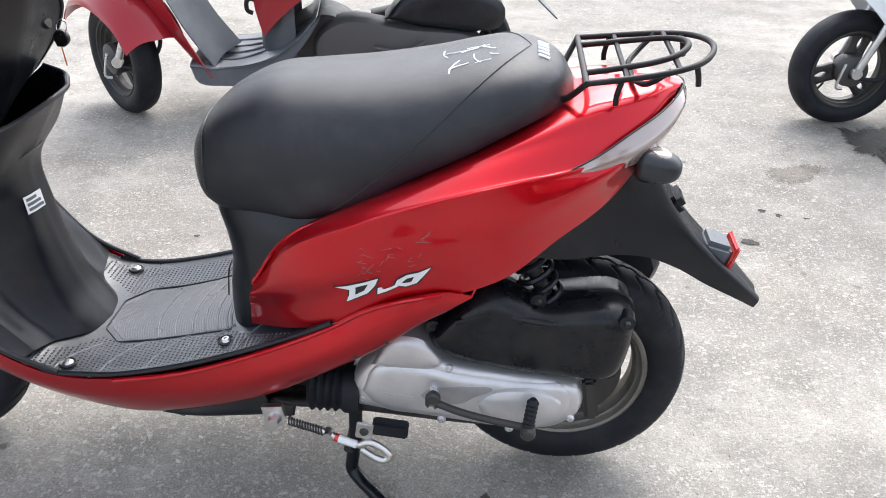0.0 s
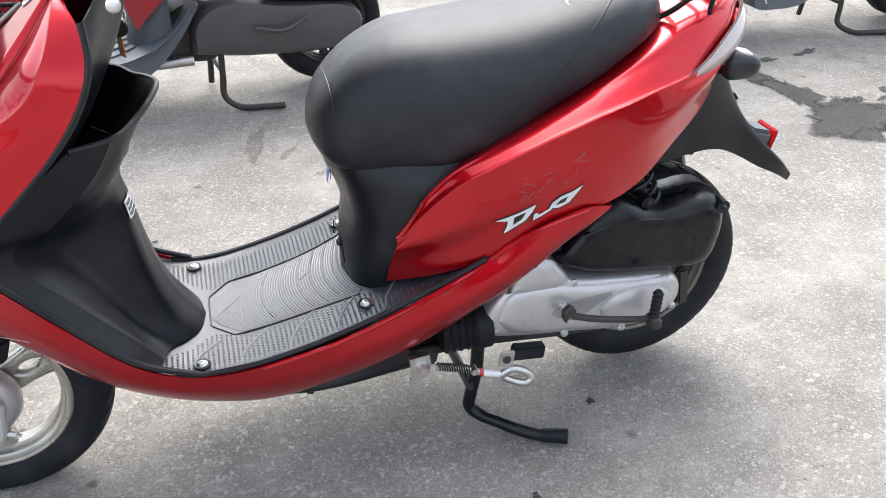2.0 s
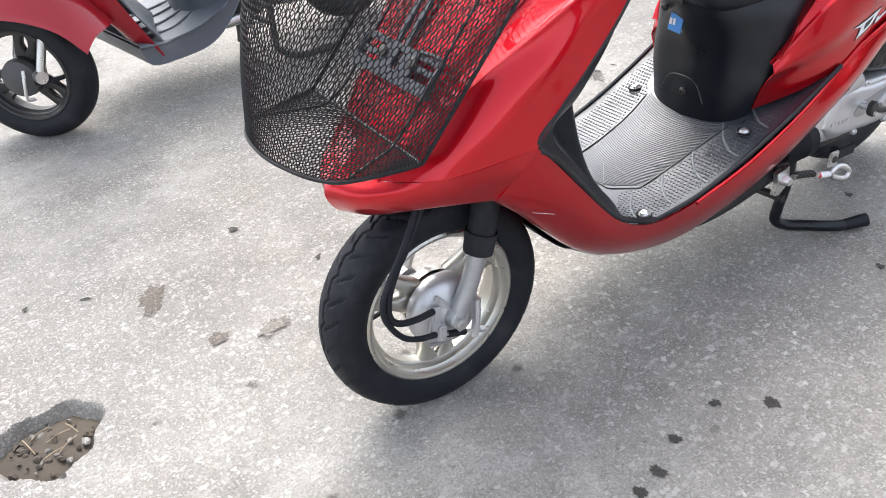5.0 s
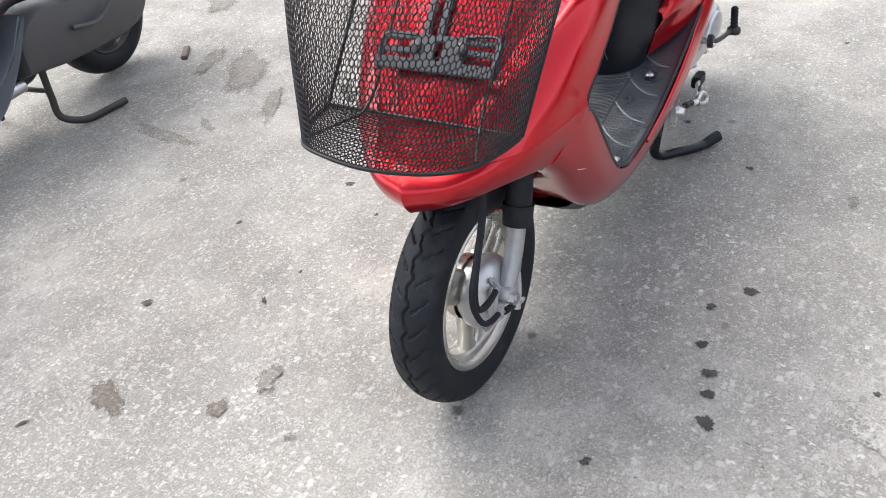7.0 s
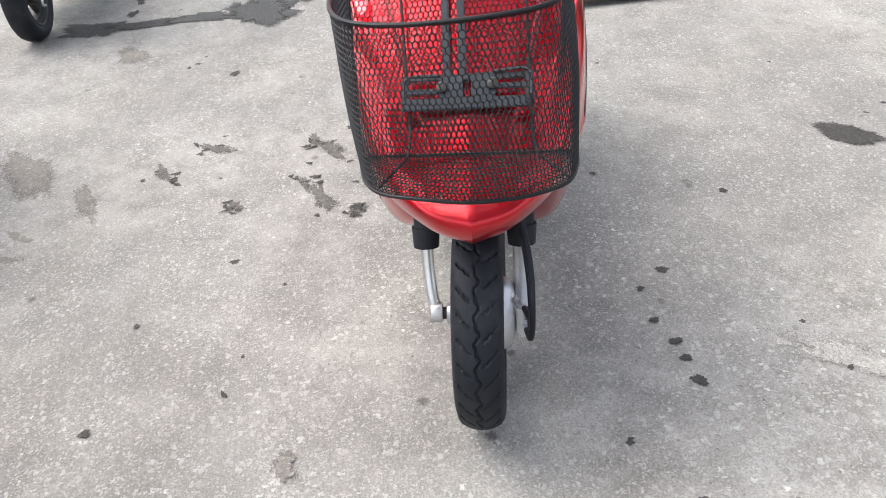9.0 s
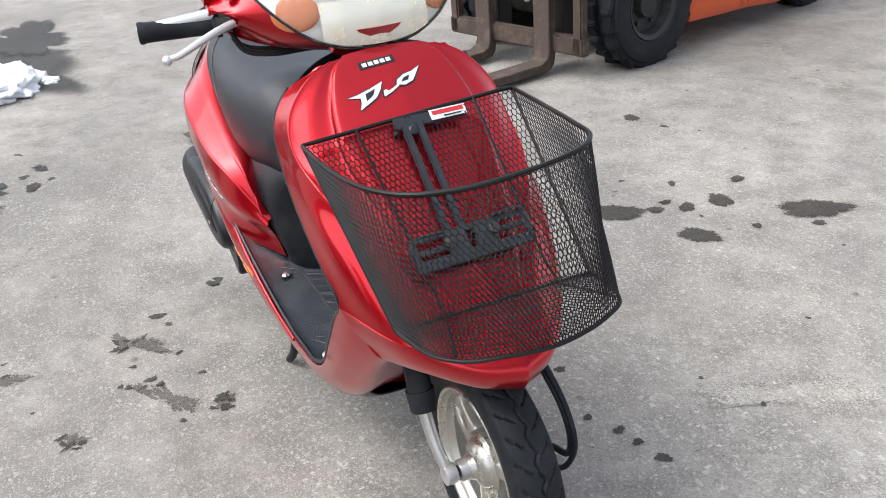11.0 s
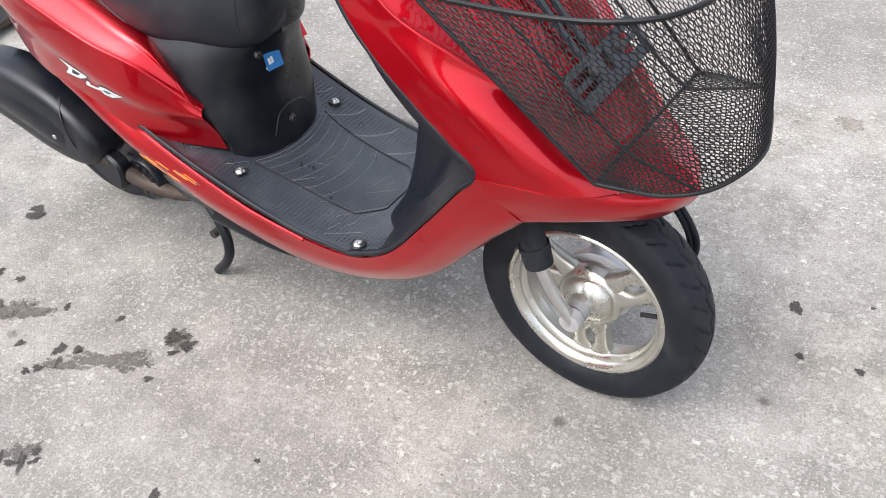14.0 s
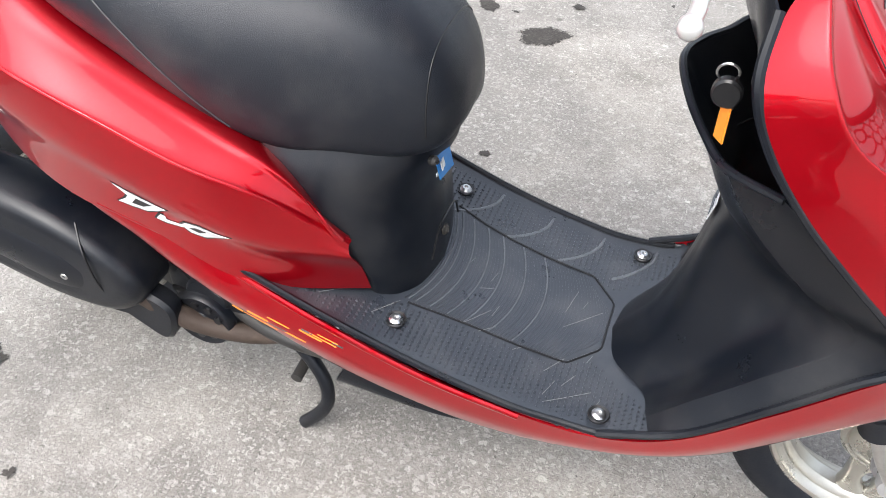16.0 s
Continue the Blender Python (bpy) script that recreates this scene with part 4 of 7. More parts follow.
# ignition key with its fob
key = part("ignition_lock", lathe([(0.012, 0.0), (0.016, 0.004), (0.015, 0.010), (0.006, 0.012)], 24, Matrix.Translation((-0.654, 0.134, 0.745)) @ pose(0, 0, 0, 20, 0, -80)), DARK_STEEL, scooter)
part("key_head", pillow([(-0.632, 0.706), (-0.617, 0.707), (-0.610, 0.718), (-0.614, 0.730), (-0.626, 0.733), (-0.636, 0.722)], [(0.125, 0.002), (0.127, 0), (0.134, 0), (0.136, 0.002)], 24), INK, key, "black key head")
part("key_ring", tube([(-0.620 + 0.009 * math.cos(a), 0.131 + 0.005 * math.sin(a), 0.738 + 0.011 * math.sin(a)) for a in np.linspace(0, 2 * math.pi, 20, endpoint=False)], 0.0012, 6, closed=True), STEEL, key)
part("key_tag", block((0.017, 0.002, 0.034), pose(-0.626, 0.132, 0.690, 4, 8, -60), 0.0008), TAG, key, "orange paper key tag")

# belly pan and the dark inner arch
B_A = [(x + 0.002, y - 0.010, z + 0.006) for x, y, z in LOW[3:8]]
B_B = [(-0.715, 0.090, 0.232), (-0.620, 0.095, 0.175), (-0.495, 0.105, 0.153), (-0.385, 0.140, 0.168), (-0.235, 0.150, 0.190)]
B_C = [(-0.715, 0.000, 0.228), (-0.620, 0.000, 0.168), (-0.495, 0.000, 0.142), (-0.385, 0.000, 0.150), (-0.240, 0.000, 0.175)]
part("belly_pan", shell(patch([B_A, B_B, B_C], 30, 16), 0.003, True), BLACK, scooter, "black plastic belly pan")
A_E = [(-0.985, 0.108, 0.446), (-0.888, 0.102, 0.446), (-0.834, 0.092, 0.398), (-0.778, 0.088, 0.338), (-0.708, 0.085, 0.258)]
A_C = [(-1.000, 0.000, 0.452), (-0.905, 0.000, 0.462), (-0.820, 0.000, 0.430), (-0.745, 0.000, 0.350), (-0.705, 0.000, 0.235)]
A_M = [(-0.992, 0.062, 0.458), (-0.895, 0.060, 0.464), (-0.815, 0.055, 0.425), (-0.750, 0.052, 0.345), (-0.700, 0.050, 0.240)]
part("wheel_arch", shell(patch([A_E, A_M, A_C], 24, 16), 0.003, True), RED, scooter)
part("drain_tab", block((0.012, 0.004, 0.022), pose(-0.415, -0.118, 0.155, 0, 20, 0), 0.001), BLACK, scooter)

# badges: white angular marks edged in black, drawn as plain shapes
def badge(origin, along, normal, scale, owner, tree):
    a, n = Vector(along).normalized(), Vector(normal).normalized()
    u = n.cross(a).normalized()
    n = a.cross(u)
    m = Matrix((a, u, n)).transposed().to_4x4()
    m.translation = origin
    shapes = [
        ([(-0.14, 0.26), (0.10, 0.275), (0.40, 0.33), (0.72, 0.415), (0.62, 0.25), (0.46, 0.09), (0.24, 0.0), (0.01, -0.09), (0.09, 0.06), (0.12, 0.18)], [(0.25, 0.235), (0.50, 0.295), (0.40, 0.155), (0.215, 0.07)]),
        ([(0.63, 0.05), (0.665, 0.19), (0.74, 0.205), (0.77, 0.15), (1.03, 0.24), (1.05, 0.20), (0.80, 0.095)], []),
        ([(1.00, 0.24), (1.06, 0.35), (1.26, 0.45), (1.48, 0.485), (1.72, 0.575), (1.56, 0.40), (1.41, 0.25), (1.19, 0.185)], [(1.13, 0.275), (1.23, 0.365), (1.39, 0.40), (1.31, 0.29)]),
    ]
    for k, (sh, hole) in enumerate(shapes):
        c = np.mean(sh, 0)
        big = [tuple(scale * (np.array(p) + 0.045 * (np.array(p) - c) / (np.linalg.norm(np.array(p) - c) + 1e-6))) for p in sh]
        base = part("badge", lay_on(plate(big, m, 0.0010), tree, n, 0.0009), INK, owner, "white angular badge edged in black" if k == 0 else "")
        part("badge_face", lay_on(plate([tuple(scale * np.array(p)) for p in sh], m, 0.0010), tree, n, 0.0017), DECAL, base)
        if hole:
            part("badge_counter", lay_on(plate([tuple(scale * np.array(p)) for p in hole], m, 0.0008), tree, n, 0.0024), INK, base)


badge((-0.1086, -0.2000, 0.4548), (0.990, 0.0, 0.139), (0, -1, 0.05), 0.0765, scooter, tree_of(mirrored(TAIL)))
badge((-0.0126, 0.2200, 0.484), (-0.880, 0.0, -0.475), (0, 1, 0.05), 0.0750, scooter, tree_of(TAIL_R))
badge((-0.734, 0.078, 0.781), (0.024, -0.998, 0.066), (-0.68, 0.03, 0.73), 0.073, scooter, tree_of(np.concatenate([half, mirrored(half)[::-1]], 0)))
pa, pn = Vector((0.024, -0.998, 0.066)).normalized(), Vector((-0.68, 0.03, 0.73)).normalized()
pu = pn.cross(pa).normalized()
pm = Matrix((pa, pu, pn)).transposed().to_4x4()
pm.translation = (-0.684, 0.022, 0.831)
shield_tree = tree_of(np.concatenate([half, mirrored(half)[::-1]], 0))
plq = part("name_plate", lay_on(plate([(-0.031, -0.007), (0.031, -0.007), (0.031, 0.007), (-0.031, 0.007)], pm, 0.001), shield_tree, pn, 0.0010), INK, scooter, "black name plate with pale marks")
for k in range(5):
    part("print_bar", lay_on(plate([(-0.025 + 0.0105 * k, -0.0035), (-0.0175 + 0.0105 * k, -0.0035), (-0.0175 + 0.0105 * k, 0.0035), (-0.025 + 0.0105 * k, 0.0035)], pm, 0.001), shield_tree, pn, 0.0017), DECAL, plq)
# black lines painting shade into the front shield's creases, at the foot of the raised panel
for s in (1, -1):
    crease = middle([g - 0.03 for g in STEP], -0.0022)[:6]
    part("crease_shade", tube([(x, s * y, z) for x, y, z in crease], 0.0005, 5, 40), INK, scooter)

# headlamp cowl and handlebar
H_Y = [0.000, 0.060, 0.120, 0.170, 0.210, 0.236]
H_F = [-0.628, -0.622, -0.604, -0.576, -0.546, -0.524]
H_B = [0.838, 0.842, 0.853, 0.868, 0.888, 0.912]
H_T = [1.010, 1.008, 0.998, 0.984, 0.972, 0.962]
H_R = [-0.440, -0.442, -0.450, -0.466, -0.484, -0.500]
cols = []
for y, f, b, t, r in zip(H_Y, H_F, H_B, H_T, H_R):
    mid = (b + t) / 2
    cols.append([(r, y, b + 0.02), ((f + r) / 2, y, b - 0.002), (f + 0.045, y, b), (f + 0.010, y, b + 0.022), (f, y, mid - 0.01), (f + 0.012, y, t - 0.045), (f + 0.050, y, t - 0.010), ((f + r) / 2, y, t), (r, y, t - 0.03)])
P = patch([[c[k] for c in cols] for k in range(9)], 26, 40)
bm = bmesh.new()
sheet(bm, P)
sheet(bm, mirrored(P), flip=True)
for s in (1, -1):
    e = (P if s > 0 else mirrored(P))[:, -1]
    bm.faces.new([bm.verts.new(v) for v in (e if s > 0 else e[::-1])])
bmesh.ops.remove_doubles(bm, verts=bm.verts, dist=0.0004)
head = part("headlamp_cowl", bm, RED, scooter, "glossy red handlebar and headlamp cowl")


def on_cowl(y, z):
    """Front of the cowl at a height and side."""
    f = float(np.interp(abs(y), H_Y, H_F))
    b, t = float(np.interp(abs(y), H_Y, H_B)), float(np.interp(abs(y), H_Y, H_T))
    u = (z - (b + t) / 2) / ((t - b) / 2)
    return f + 0.022 * abs(u) ** 2.4


def lens_rows(low, high):
    rr = []
    for f in np.linspace(0, 1, 9):
        row = []
        for y in np.linspace(-0.188, 0.188, 29):
            u = abs(y) / 0.188
            lo = 0.852 + 0.108 * u ** 2.6
            hi = 0.930 + 0.034 * u ** 1.3
            hi = max(hi, lo)
            z = lo + (hi - lo) * f
            row.append((on_cowl(y, z) - (low + (high - low) * f) * (1 - 0.35 * u ** 3), y, z))
        rr.append(row)
    return np.array(rr)


bm = bmesh.new()
sheet(bm, lens_rows(0.036, 0.022))
part("reflector", bm, REFLECTOR, head, "headlamp reflector, white in place of its bright reflections")
bm = bmesh.new()
sheet(bm, lens_rows(0.053, 0.032))
bmesh.ops.recalc_face_normals(bm, faces=bm.faces)
bmesh.ops.solidify(bm, geom=bm.faces[:], thickness=0.003)
ob = part("headlamp_lens", bm, LENS, head, "clear headlamp lens")
ob.visible_shadow = False
rim = lens_rows(0.044, 0.026)
loop = np.concatenate([rim[0], rim[-1][::-1][1:-1]], 0)
part("lens_seal", tube(loop, 0.0026, 6, closed=True), INK, head)
for s in (1, -1):
    bm = bmesh.new()
    bmesh.ops.create_uvsphere(bm, u_segments=20, v_segments=12, radius=1.0)
    bmesh.ops.transform(bm, matrix=Matrix.Translation((-0.624, s * 0.124, 0.918)) @ pose(0, 0, 0, 0, 10, -30 * s) @ Matrix.Diagonal((0.008, 0.040, 0.029, 1)), verts=bm.verts)
    part("turn_signal", bm, AMBER, head, "amber turn signal")
# lamp bowl in the middle, its warm brightness painted on as cream and yellow
rows = []
for f in np.linspace(0, 1, 13):
    row = []
    for y in np.linspace(-0.092, 0.092, 25):
        lo, hi = 0.858 + 0.10 * (abs(y) / 0.188) ** 2.6, 0.932
        z = lo + (hi - lo) * f
        deep = (1 - (y / 0.092) ** 2) * (1 - (2 * f - 1) ** 2)
        row.append((on_cowl(y, z) - 0.0475 + 0.018 * f + 0.001 * deep, y, z))
    rows.append(row)
bm = bmesh.new()
sheet(bm, np.array(rows))
part("lamp_bowl", bm, BOWL, head, "lamp bowl coloured cream and yellow for the bright light in it")
screw(head, (-0.537, 0.206, 0.951), (-0.75, 0.5, 0.3), 0.009, "cowl_bolt", INK)
screw(head, (-0.537, -0.206, 0.951), (-0.75, -0.5, 0.3), 0.009, "cowl_bolt", INK)
part("steering_neck", lathe([(0.055, 0.84), (0.060, 0.855), (0.075, 0.87), (0.08, 0.885)], 32, Matrix.Translation((-0.600, 0, 0)) @ pose(0, 0, 0, 90, 0, 0) @ Matrix.Diagonal((0.85, 1, 1.15, 1))), RED, scooter)
for s in (1, -1):
    grip = part("handle_grip", lathe([(0.004, 0.0), (0.017, 0.001), (0.0185, 0.006), (0.0165, 0.012), (0.016, 0.118), (0.022, 0.124), (0.022, 0.132), (0.012, 0.134)], 28, Matrix.Translation((-0.478, s * 0.345, 0.900)) @ pose(0, 0, 0, 0, 0, 12 if s < 0 else 168)), RUBBER, scooter, "black rubber handle grip")
    part("handlebar", tube([(-0.506, s * 0.220, 0.916), (-0.478, s * 0.344, 0.901)], 0.012, 14), STEEL, grip)
    lev = [(-0.548, s * 0.205, 0.905), (-0.565, s * 0.235, 0.900), (-0.582, s * 0.272, 0.890), (-0.590, s * 0.305, 0.878), (-0.588, s * 0.322, 0.874)]
    lever = part("brake_lever", tube(lev, 0.0068, 10, 26, taper=0.75), LEVER, scooter, "pale alloy brake lever")
    bm = bmesh.new()
    bmesh.ops.create_uvsphere(bm, u_segments=14, v_segments=8, radius=0.0080)
    bmesh.ops.transform(bm, matrix=Matrix.Translation((-0.588, s * 0.325, 0.873)), verts=bm.verts)
    part("lever_end", bm, LEVER, lever)
    part("lever_bracket", block((0.040, 0.030, 0.030), pose(-0.528, s * 0.212, 0.906, 0, 0, -15 * s), 0.006), DARK_STEEL, lever)
part("control_cable", tube([(-0.530, 0.205, 0.880), (-0.535, 0.190, 0.856), (-0.545, 0.150, 0.846), (-0.555, 0.080, 0.846), (-0.570, 0.030, 0.842)], 0.005, 8, 40), WIRE, scooter)
part("control_cable", tube([(-0.520, 0.205, 0.885), (-0.520, 0.190, 0.862), (-0.530, 0.140, 0.850), (-0.550, 0.060, 0.850)], 0.004, 8, 40), WIRE, scooter)

# front wheel and fork
AX = Vector((-0.934, -0.008, 0.1915))
steer = Matrix.Translation(AX) @ pose(0, 0, 0, 0, 0, -2.5)
fw = wheel(scooter, "front_wheel", steer, 0.203, 0.042, 0.136, SILVER, turn=0.46)
part("brake_plate", lathe([(0.006, -0.066), (0.022, -0.066), (0.030, -0.061), (0.050, -0.057), (0.062, -0.047), (0.066, -0.034), (0.064, -0.022), (0.050, -0.016)], 48, steer), CASE, fw, "cast brake plate")
part("axle", tube([steer @ Vector((0, -0.095, 0)), steer @ Vector((0, 0.082, 0))], 0.0068, 12), STEEL, fw)
part("axle_spacer", tube([steer @ Vector((0, 0.040, 0)), steer @ Vector((0, 0.074, 0))], 0.011, 14), DARK_STEEL, fw)
part("axle_nut", lathe([(0.004, 0.078), (0.011, 0.078), (0.0115, 0.086), (0.005, 0.088)], 6, steer), STEEL, fw)
part("axle_nut", lathe([(0.004, -0.092), (0.012, -0.092), (0.0125, -0.082), (0.005, -0.080)], 6, steer), STEEL, fw)
part("brake_rib", block((0.012, 0.010, 0.055), steer @ pose(-0.012, -0.062, 0.030, 0, -35, 0), 0.004), CASE, fw)
part("hub_flange", lathe([(0.046, 0.016), (0.050, 0.018), (0.056, 0.012), (0.057, -0.004)], 40, steer, cap=False), SILVER, fw)
part("hub_boss", lathe([(0.010, 0.060), (0.017, 0.060), (0.019, 0.056), (0.019, 0.040), (0.022, 0.036)], 26, steer), FORK, fw)
for s in (1, -1):
    run = [(-0.856, -0.082, 0.400), (-0.884, -0.083, 0.306), (-0.906, -0.082, 0.248), (-0.926, -0.080, 0.212), (-0.936, -0.079, 0.194)] if s < 0 else [(-0.856, 0.082, 0.400), (-0.884, 0.083, 0.306), (-0.906, 0.080, 0.252), (-0.926, 0.075, 0.216), (-0.935, 0.071, 0.196)]
    leg = part("fork_leg", tube(run, 0.0160 if s < 0 else 0.0118, 16, 26, taper=0.95 if s < 0 else 0.85), FORK if s < 0 else STEEL, scooter, "dull silver fork slider" if s < 0 else "bright steel fork slider")
    part("fork_boot", tube([(-0.840, s * 0.082, 0.462), (-0.878, s * 0.083, 0.326)], 0.0225 if s < 0 else 0.0205, 18), RUBBER, leg)
    part("boot_collar", tube([(-0.874, s * 0.083, 0.338), (-0.884, s * 0.083, 0.303)], 0.0265 if s < 0 else 0.0245, 18, taper=0.92), RUBBER, leg)
    part("axle_lug", lathe([(0.004, -0.010), (0.017, -0.010), (0.019, 0.0), (0.017, 0.010), (0.004, 0.010)], 20, Matrix.Translation((-0.935, -0.080 if s < 0 else 0.070, 0.197))), CASE, leg)
arm = part("brake_arm", tube([(-0.893, -0.082, 0.212), (-0.898, -0.084, 0.176), (-0.905, -0.084, 0.142)], 0.0070, 8, 12), CASE, scooter, "cast brake arm with return spring")
part("cable_bracket", block((0.018, 0.012, 0.052), pose(-0.972, -0.074, 0.204, 0, 12, 0), 0.003), CASE, arm)
part("cable_bracket", block((0.016, 0.014, 0.030), pose(-0.966, -0.080, 0.180, 0, 12, 0), 0.003), CASE, arm)
part("adjuster", tube([(-0.966, -0.085, 0.178), (-0.877, -0.085, 0.143)], 0.0030, 8), STEEL, arm)
part("adjuster_nut", tube([(-0.896, -0.085, 0.1505), (-0.886, -0.085, 0.1465)], 0.0055, 6), STEEL, arm)
part("spring_boot", tube([(-0.957 + 0.0030 * k, -0.085, 0.1745 - 0.00118 * k) for k in range(12)], 0.0060, 10), RUBBER, arm)
part("hub_rib", block((0.060, 0.010, 0.014), steer @ pose(-0.012, -0.050, -0.052, 0, 6, 0), 0.004), FORK, arm)
part("brake_cable", tube([(-0.980, -0.085, 0.186), (-1.010, -0.087, 0.196), (-1.036, -0.088, 0.212), (-1.056, -0.089, 0.240), (-1.068, -0.089, 0.272), (-1.066, -0.089, 0.300), (-1.046, -0.089, 0.337), (-1.012, -0.084, 0.380), (-0.960, -0.066, 0.450)], 0.0050, 10, 70), RUBBER, scooter, "black brake cable")
part("speedo_cable", tube([(-0.978, -0.082, 0.231), (-1.016, -0.088, 0.238), (-1.046, -0.088, 0.248), (-1.058, -0.088, 0.266), (-1.056, -0.088, 0.298), (-1.036, -0.086, 0.338), (-1.000, -0.080, 0.380), (-0.945, -0.064, 0.450)], 0.0056, 10, 70), RUBBER, scooter, "black speedometer cable")

# wire basket on the front
basket = thing("wire_basket", pose(0, CY, 0), "black expanded-mesh wire basket bolted to the scooter's front", "basket")
RIM_T = [(-0.764, 0.186, 0.753), (-0.850, 0.190, 0.755), (-0.935, 0.190, 0.758), (-1.012, 0.176, 0.761), (-1.066, 0.144, 0.765), (-1.098, 0.082, 0.770), (-1.106, 0.005, 0.775), (-1.100, -0.060, 0.779), (-1.086, -0.098, 0.781), (-1.058, -0.125, 0.782), (-1.00, -0.137, 0.782), (-0.89, -0.153, 0.781), (-0.787, -0.166, 0.780)]
RIM_B = [(-1.001, 0.162, 0.54), (-1.037, 0.157, 0.54), (-1.084, 0.146, 0.54), (-1.128, 0.119, 0.546), (-1.154, 0.07, 0.551), (-1.16, 0.007, 0.546), (-1.147, -0.06, 0.542), (-1.134, -0.103, 0.544), (-1.118, -0.134, 0.548), (-1.066, -0.152, 0.546), (-1.013, -0.158, 0.542)]
TOPC, BOTC = spline(RIM_T, 200), spline(RIM_B, 200)
BACK = [np.array(q) for q in (RIM_T[0], RIM_T[-1], RIM_B[0], RIM_B[-1])]


def wall_point(u, v):
    k = min(max(u, 0), 1) * 199
    i = min(int(k), 198)
    t = TOPC[i] + (TOPC[i + 1] - TOPC[i]) * (k - i)
    b = BOTC[i] + (BOTC[i + 1] - BOTC[i]) * (k - i)
    bow = 0.008 * math.sin(math.pi * v)
    return Vector(b + (t - b) * v) + Vector((-bow * math.sin(math.pi * u), 1.3 * bow * (1 - 2 * u) * min(1, 8 * u, 8 - 8 * u), 0))


def back_point(u, v):
    """A point of the flat back panel, u from the right corner to the left one."""
    t, b = BACK[0] + (BACK[1] - BACK[0]) * u, BACK[2] + (BACK[3] - BACK[2]) * u
    return Vector(b + (t - b) * v)


def base_point(u, v):
    k = u * 199
    i = min(int(k), 198)
    b = BOTC[i] + (BOTC[i + 1] - BOTC[i]) * (k - i)
    return Vector(b + (np.array(back_point(u, 0)) - b) * v)


def honeycomb(point, width, height, cell=0.0086, r=0.00082):
    """Expanded-metal mesh: thin strands along the sides of stretched hexagons."""
    bm = bmesh.new()
    sx, sy = cell, cell * 1.08
    cols, rws = int(width / sx) + 2, int(height / sy) + 2

    def node(i, j, k):
        x, y = (i + 0.5 * (j % 2)) * sx, j * sy
        return (x, y + (-0.30 if k == 0 else 0.30) * sy)

    def strand(a, b):
        pa, pb = [(min(max(p[0] / width, 0), 1), min(max(p[1] / height, 0), 1)) for p in (a, b)]
        if abs(pa[0] - pb[0]) < 1e-6 and abs(pa[1] - pb[1]) < 1e-6:
            return
        A, B = point(*pa), point(*pb)
        d = B - A
        if d.length < 0.0014:
            return
        n = (point(min(pa[0] + 0.01, 1), pa[1]) - point(max(pa[0] - 0.01, 0), pa[1])).cross(point(pa[0], min(pa[1] + 0.01, 1)) - point(pa[0], max(pa[1] - 0.01, 0))).normalized()
        s = d.cross(n).normalized() * r
        t = n * r * 1.15
        va = [bm.verts.new(A + o) for o in (s, t, -s, -t)]
        vb = [bm.verts.new(B + o) for o in (s, t, -s, -t)]
        for k in range(4):
            bm.faces.new((va[k], va[(k + 1) % 4], vb[(k + 1) % 4], vb[k]))

    for j in range(rws):
        for i in range(cols):
            strand(node(i, j, 0), node(i, j, 1))
            up = j + 1
            for o in ((0, 1) if j % 2 else (-1, 0)):
                strand(node(i, j, 1), node(i + o, up, 0))
    return bm


part("wall_mesh", honeycomb(wall_point, 0.80, 0.250), WIRE, basket, "black expanded metal side mesh", kind="stuff")
part("back_mesh", honeycomb(back_point, 0.370, 0.300), WIRE, basket, "black expanded metal back mesh", kind="stuff")
part("base_mesh", honeycomb(base_point, 0.46, 0.145), WIRE, basket, "black expanded metal base mesh", kind="stuff")
part("top_rim", tube(np.concatenate([TOPC[::2], [tuple(back_point(1 - k / 20, 1)) for k in range(1, 20)]]), 0.0034, 8, closed=True), WIRE, basket, "bent wire top rim")
part("bottom_rim", tube(np.concatenate([BOTC[::2], [tuple(back_point(1 - k / 20, 0)) for k in range(1, 20)]]), 0.0028, 8, closed=True), WIRE, basket, "bent wire bottom rim")
for u in (0.0, 1.0):
    part("corner_wire", tube([back_point(u, v) for v in (0, 0.25, 0.5, 0.75, 1)], 0.0028, 8), WIRE, basket)
for u in (0.24, 0.80):
    part("back_wire", tube([back_point(u, v) + Vector((-0.003, 0, 0.003)) for v in np.linspace(1, 0.10, 9)] + [base_point(u, v) + Vector((0, 0, 0.003)) for v in np.linspace(0.86, 0.05, 6)], 0.0022, 6, 30), WIRE, basket)
bd = Vector((0.221, 0, 0.236)).normalized()
bn = Vector((-0.236, 0, 0.221)).normalized()
bframe = Matrix((Vector((0, 1, 0)), bd, bn)).transposed().to_4x4()


def on_back(y, d, lift):
    m = bframe.copy()
    m.translation = Vector((-0.996, y, 0.527 - 0.045 * y)) + bd * d + bn * (lift + 0.013 * max(0.0, 1 - d / 0.32))
    return m


strip = part("top_bracket", block((0.125, 0.020, 0.005), on_back(-0.018, 0.312, 0.006), 0.0015), PLATE, basket, "black steel bracket")
for y in (0.030, 0.006):
    part("bracket_bar", block((0.012, 0.185, 0.006), on_back(y, 0.216, 0.007), 0.0020), PLATE, strip)
part("bracket_bolt", lathe([(0.002, -0.004), (0.0085, -0.004), (0.0085, 0.001), (0.006, 0.003), (0.002, 0.0032)], 18, on_back(0.018, 0.298, 0.010) @ pose(0, 0, 0, 90, 0, 0)), INK, strip)
plt = part("mount_plate", block((0.198, 0.018, 0.005), on_back(0.0, 0.081, 0.008), 0.0015), PLATE, basket, "grey-black slotted steel mounting plate")
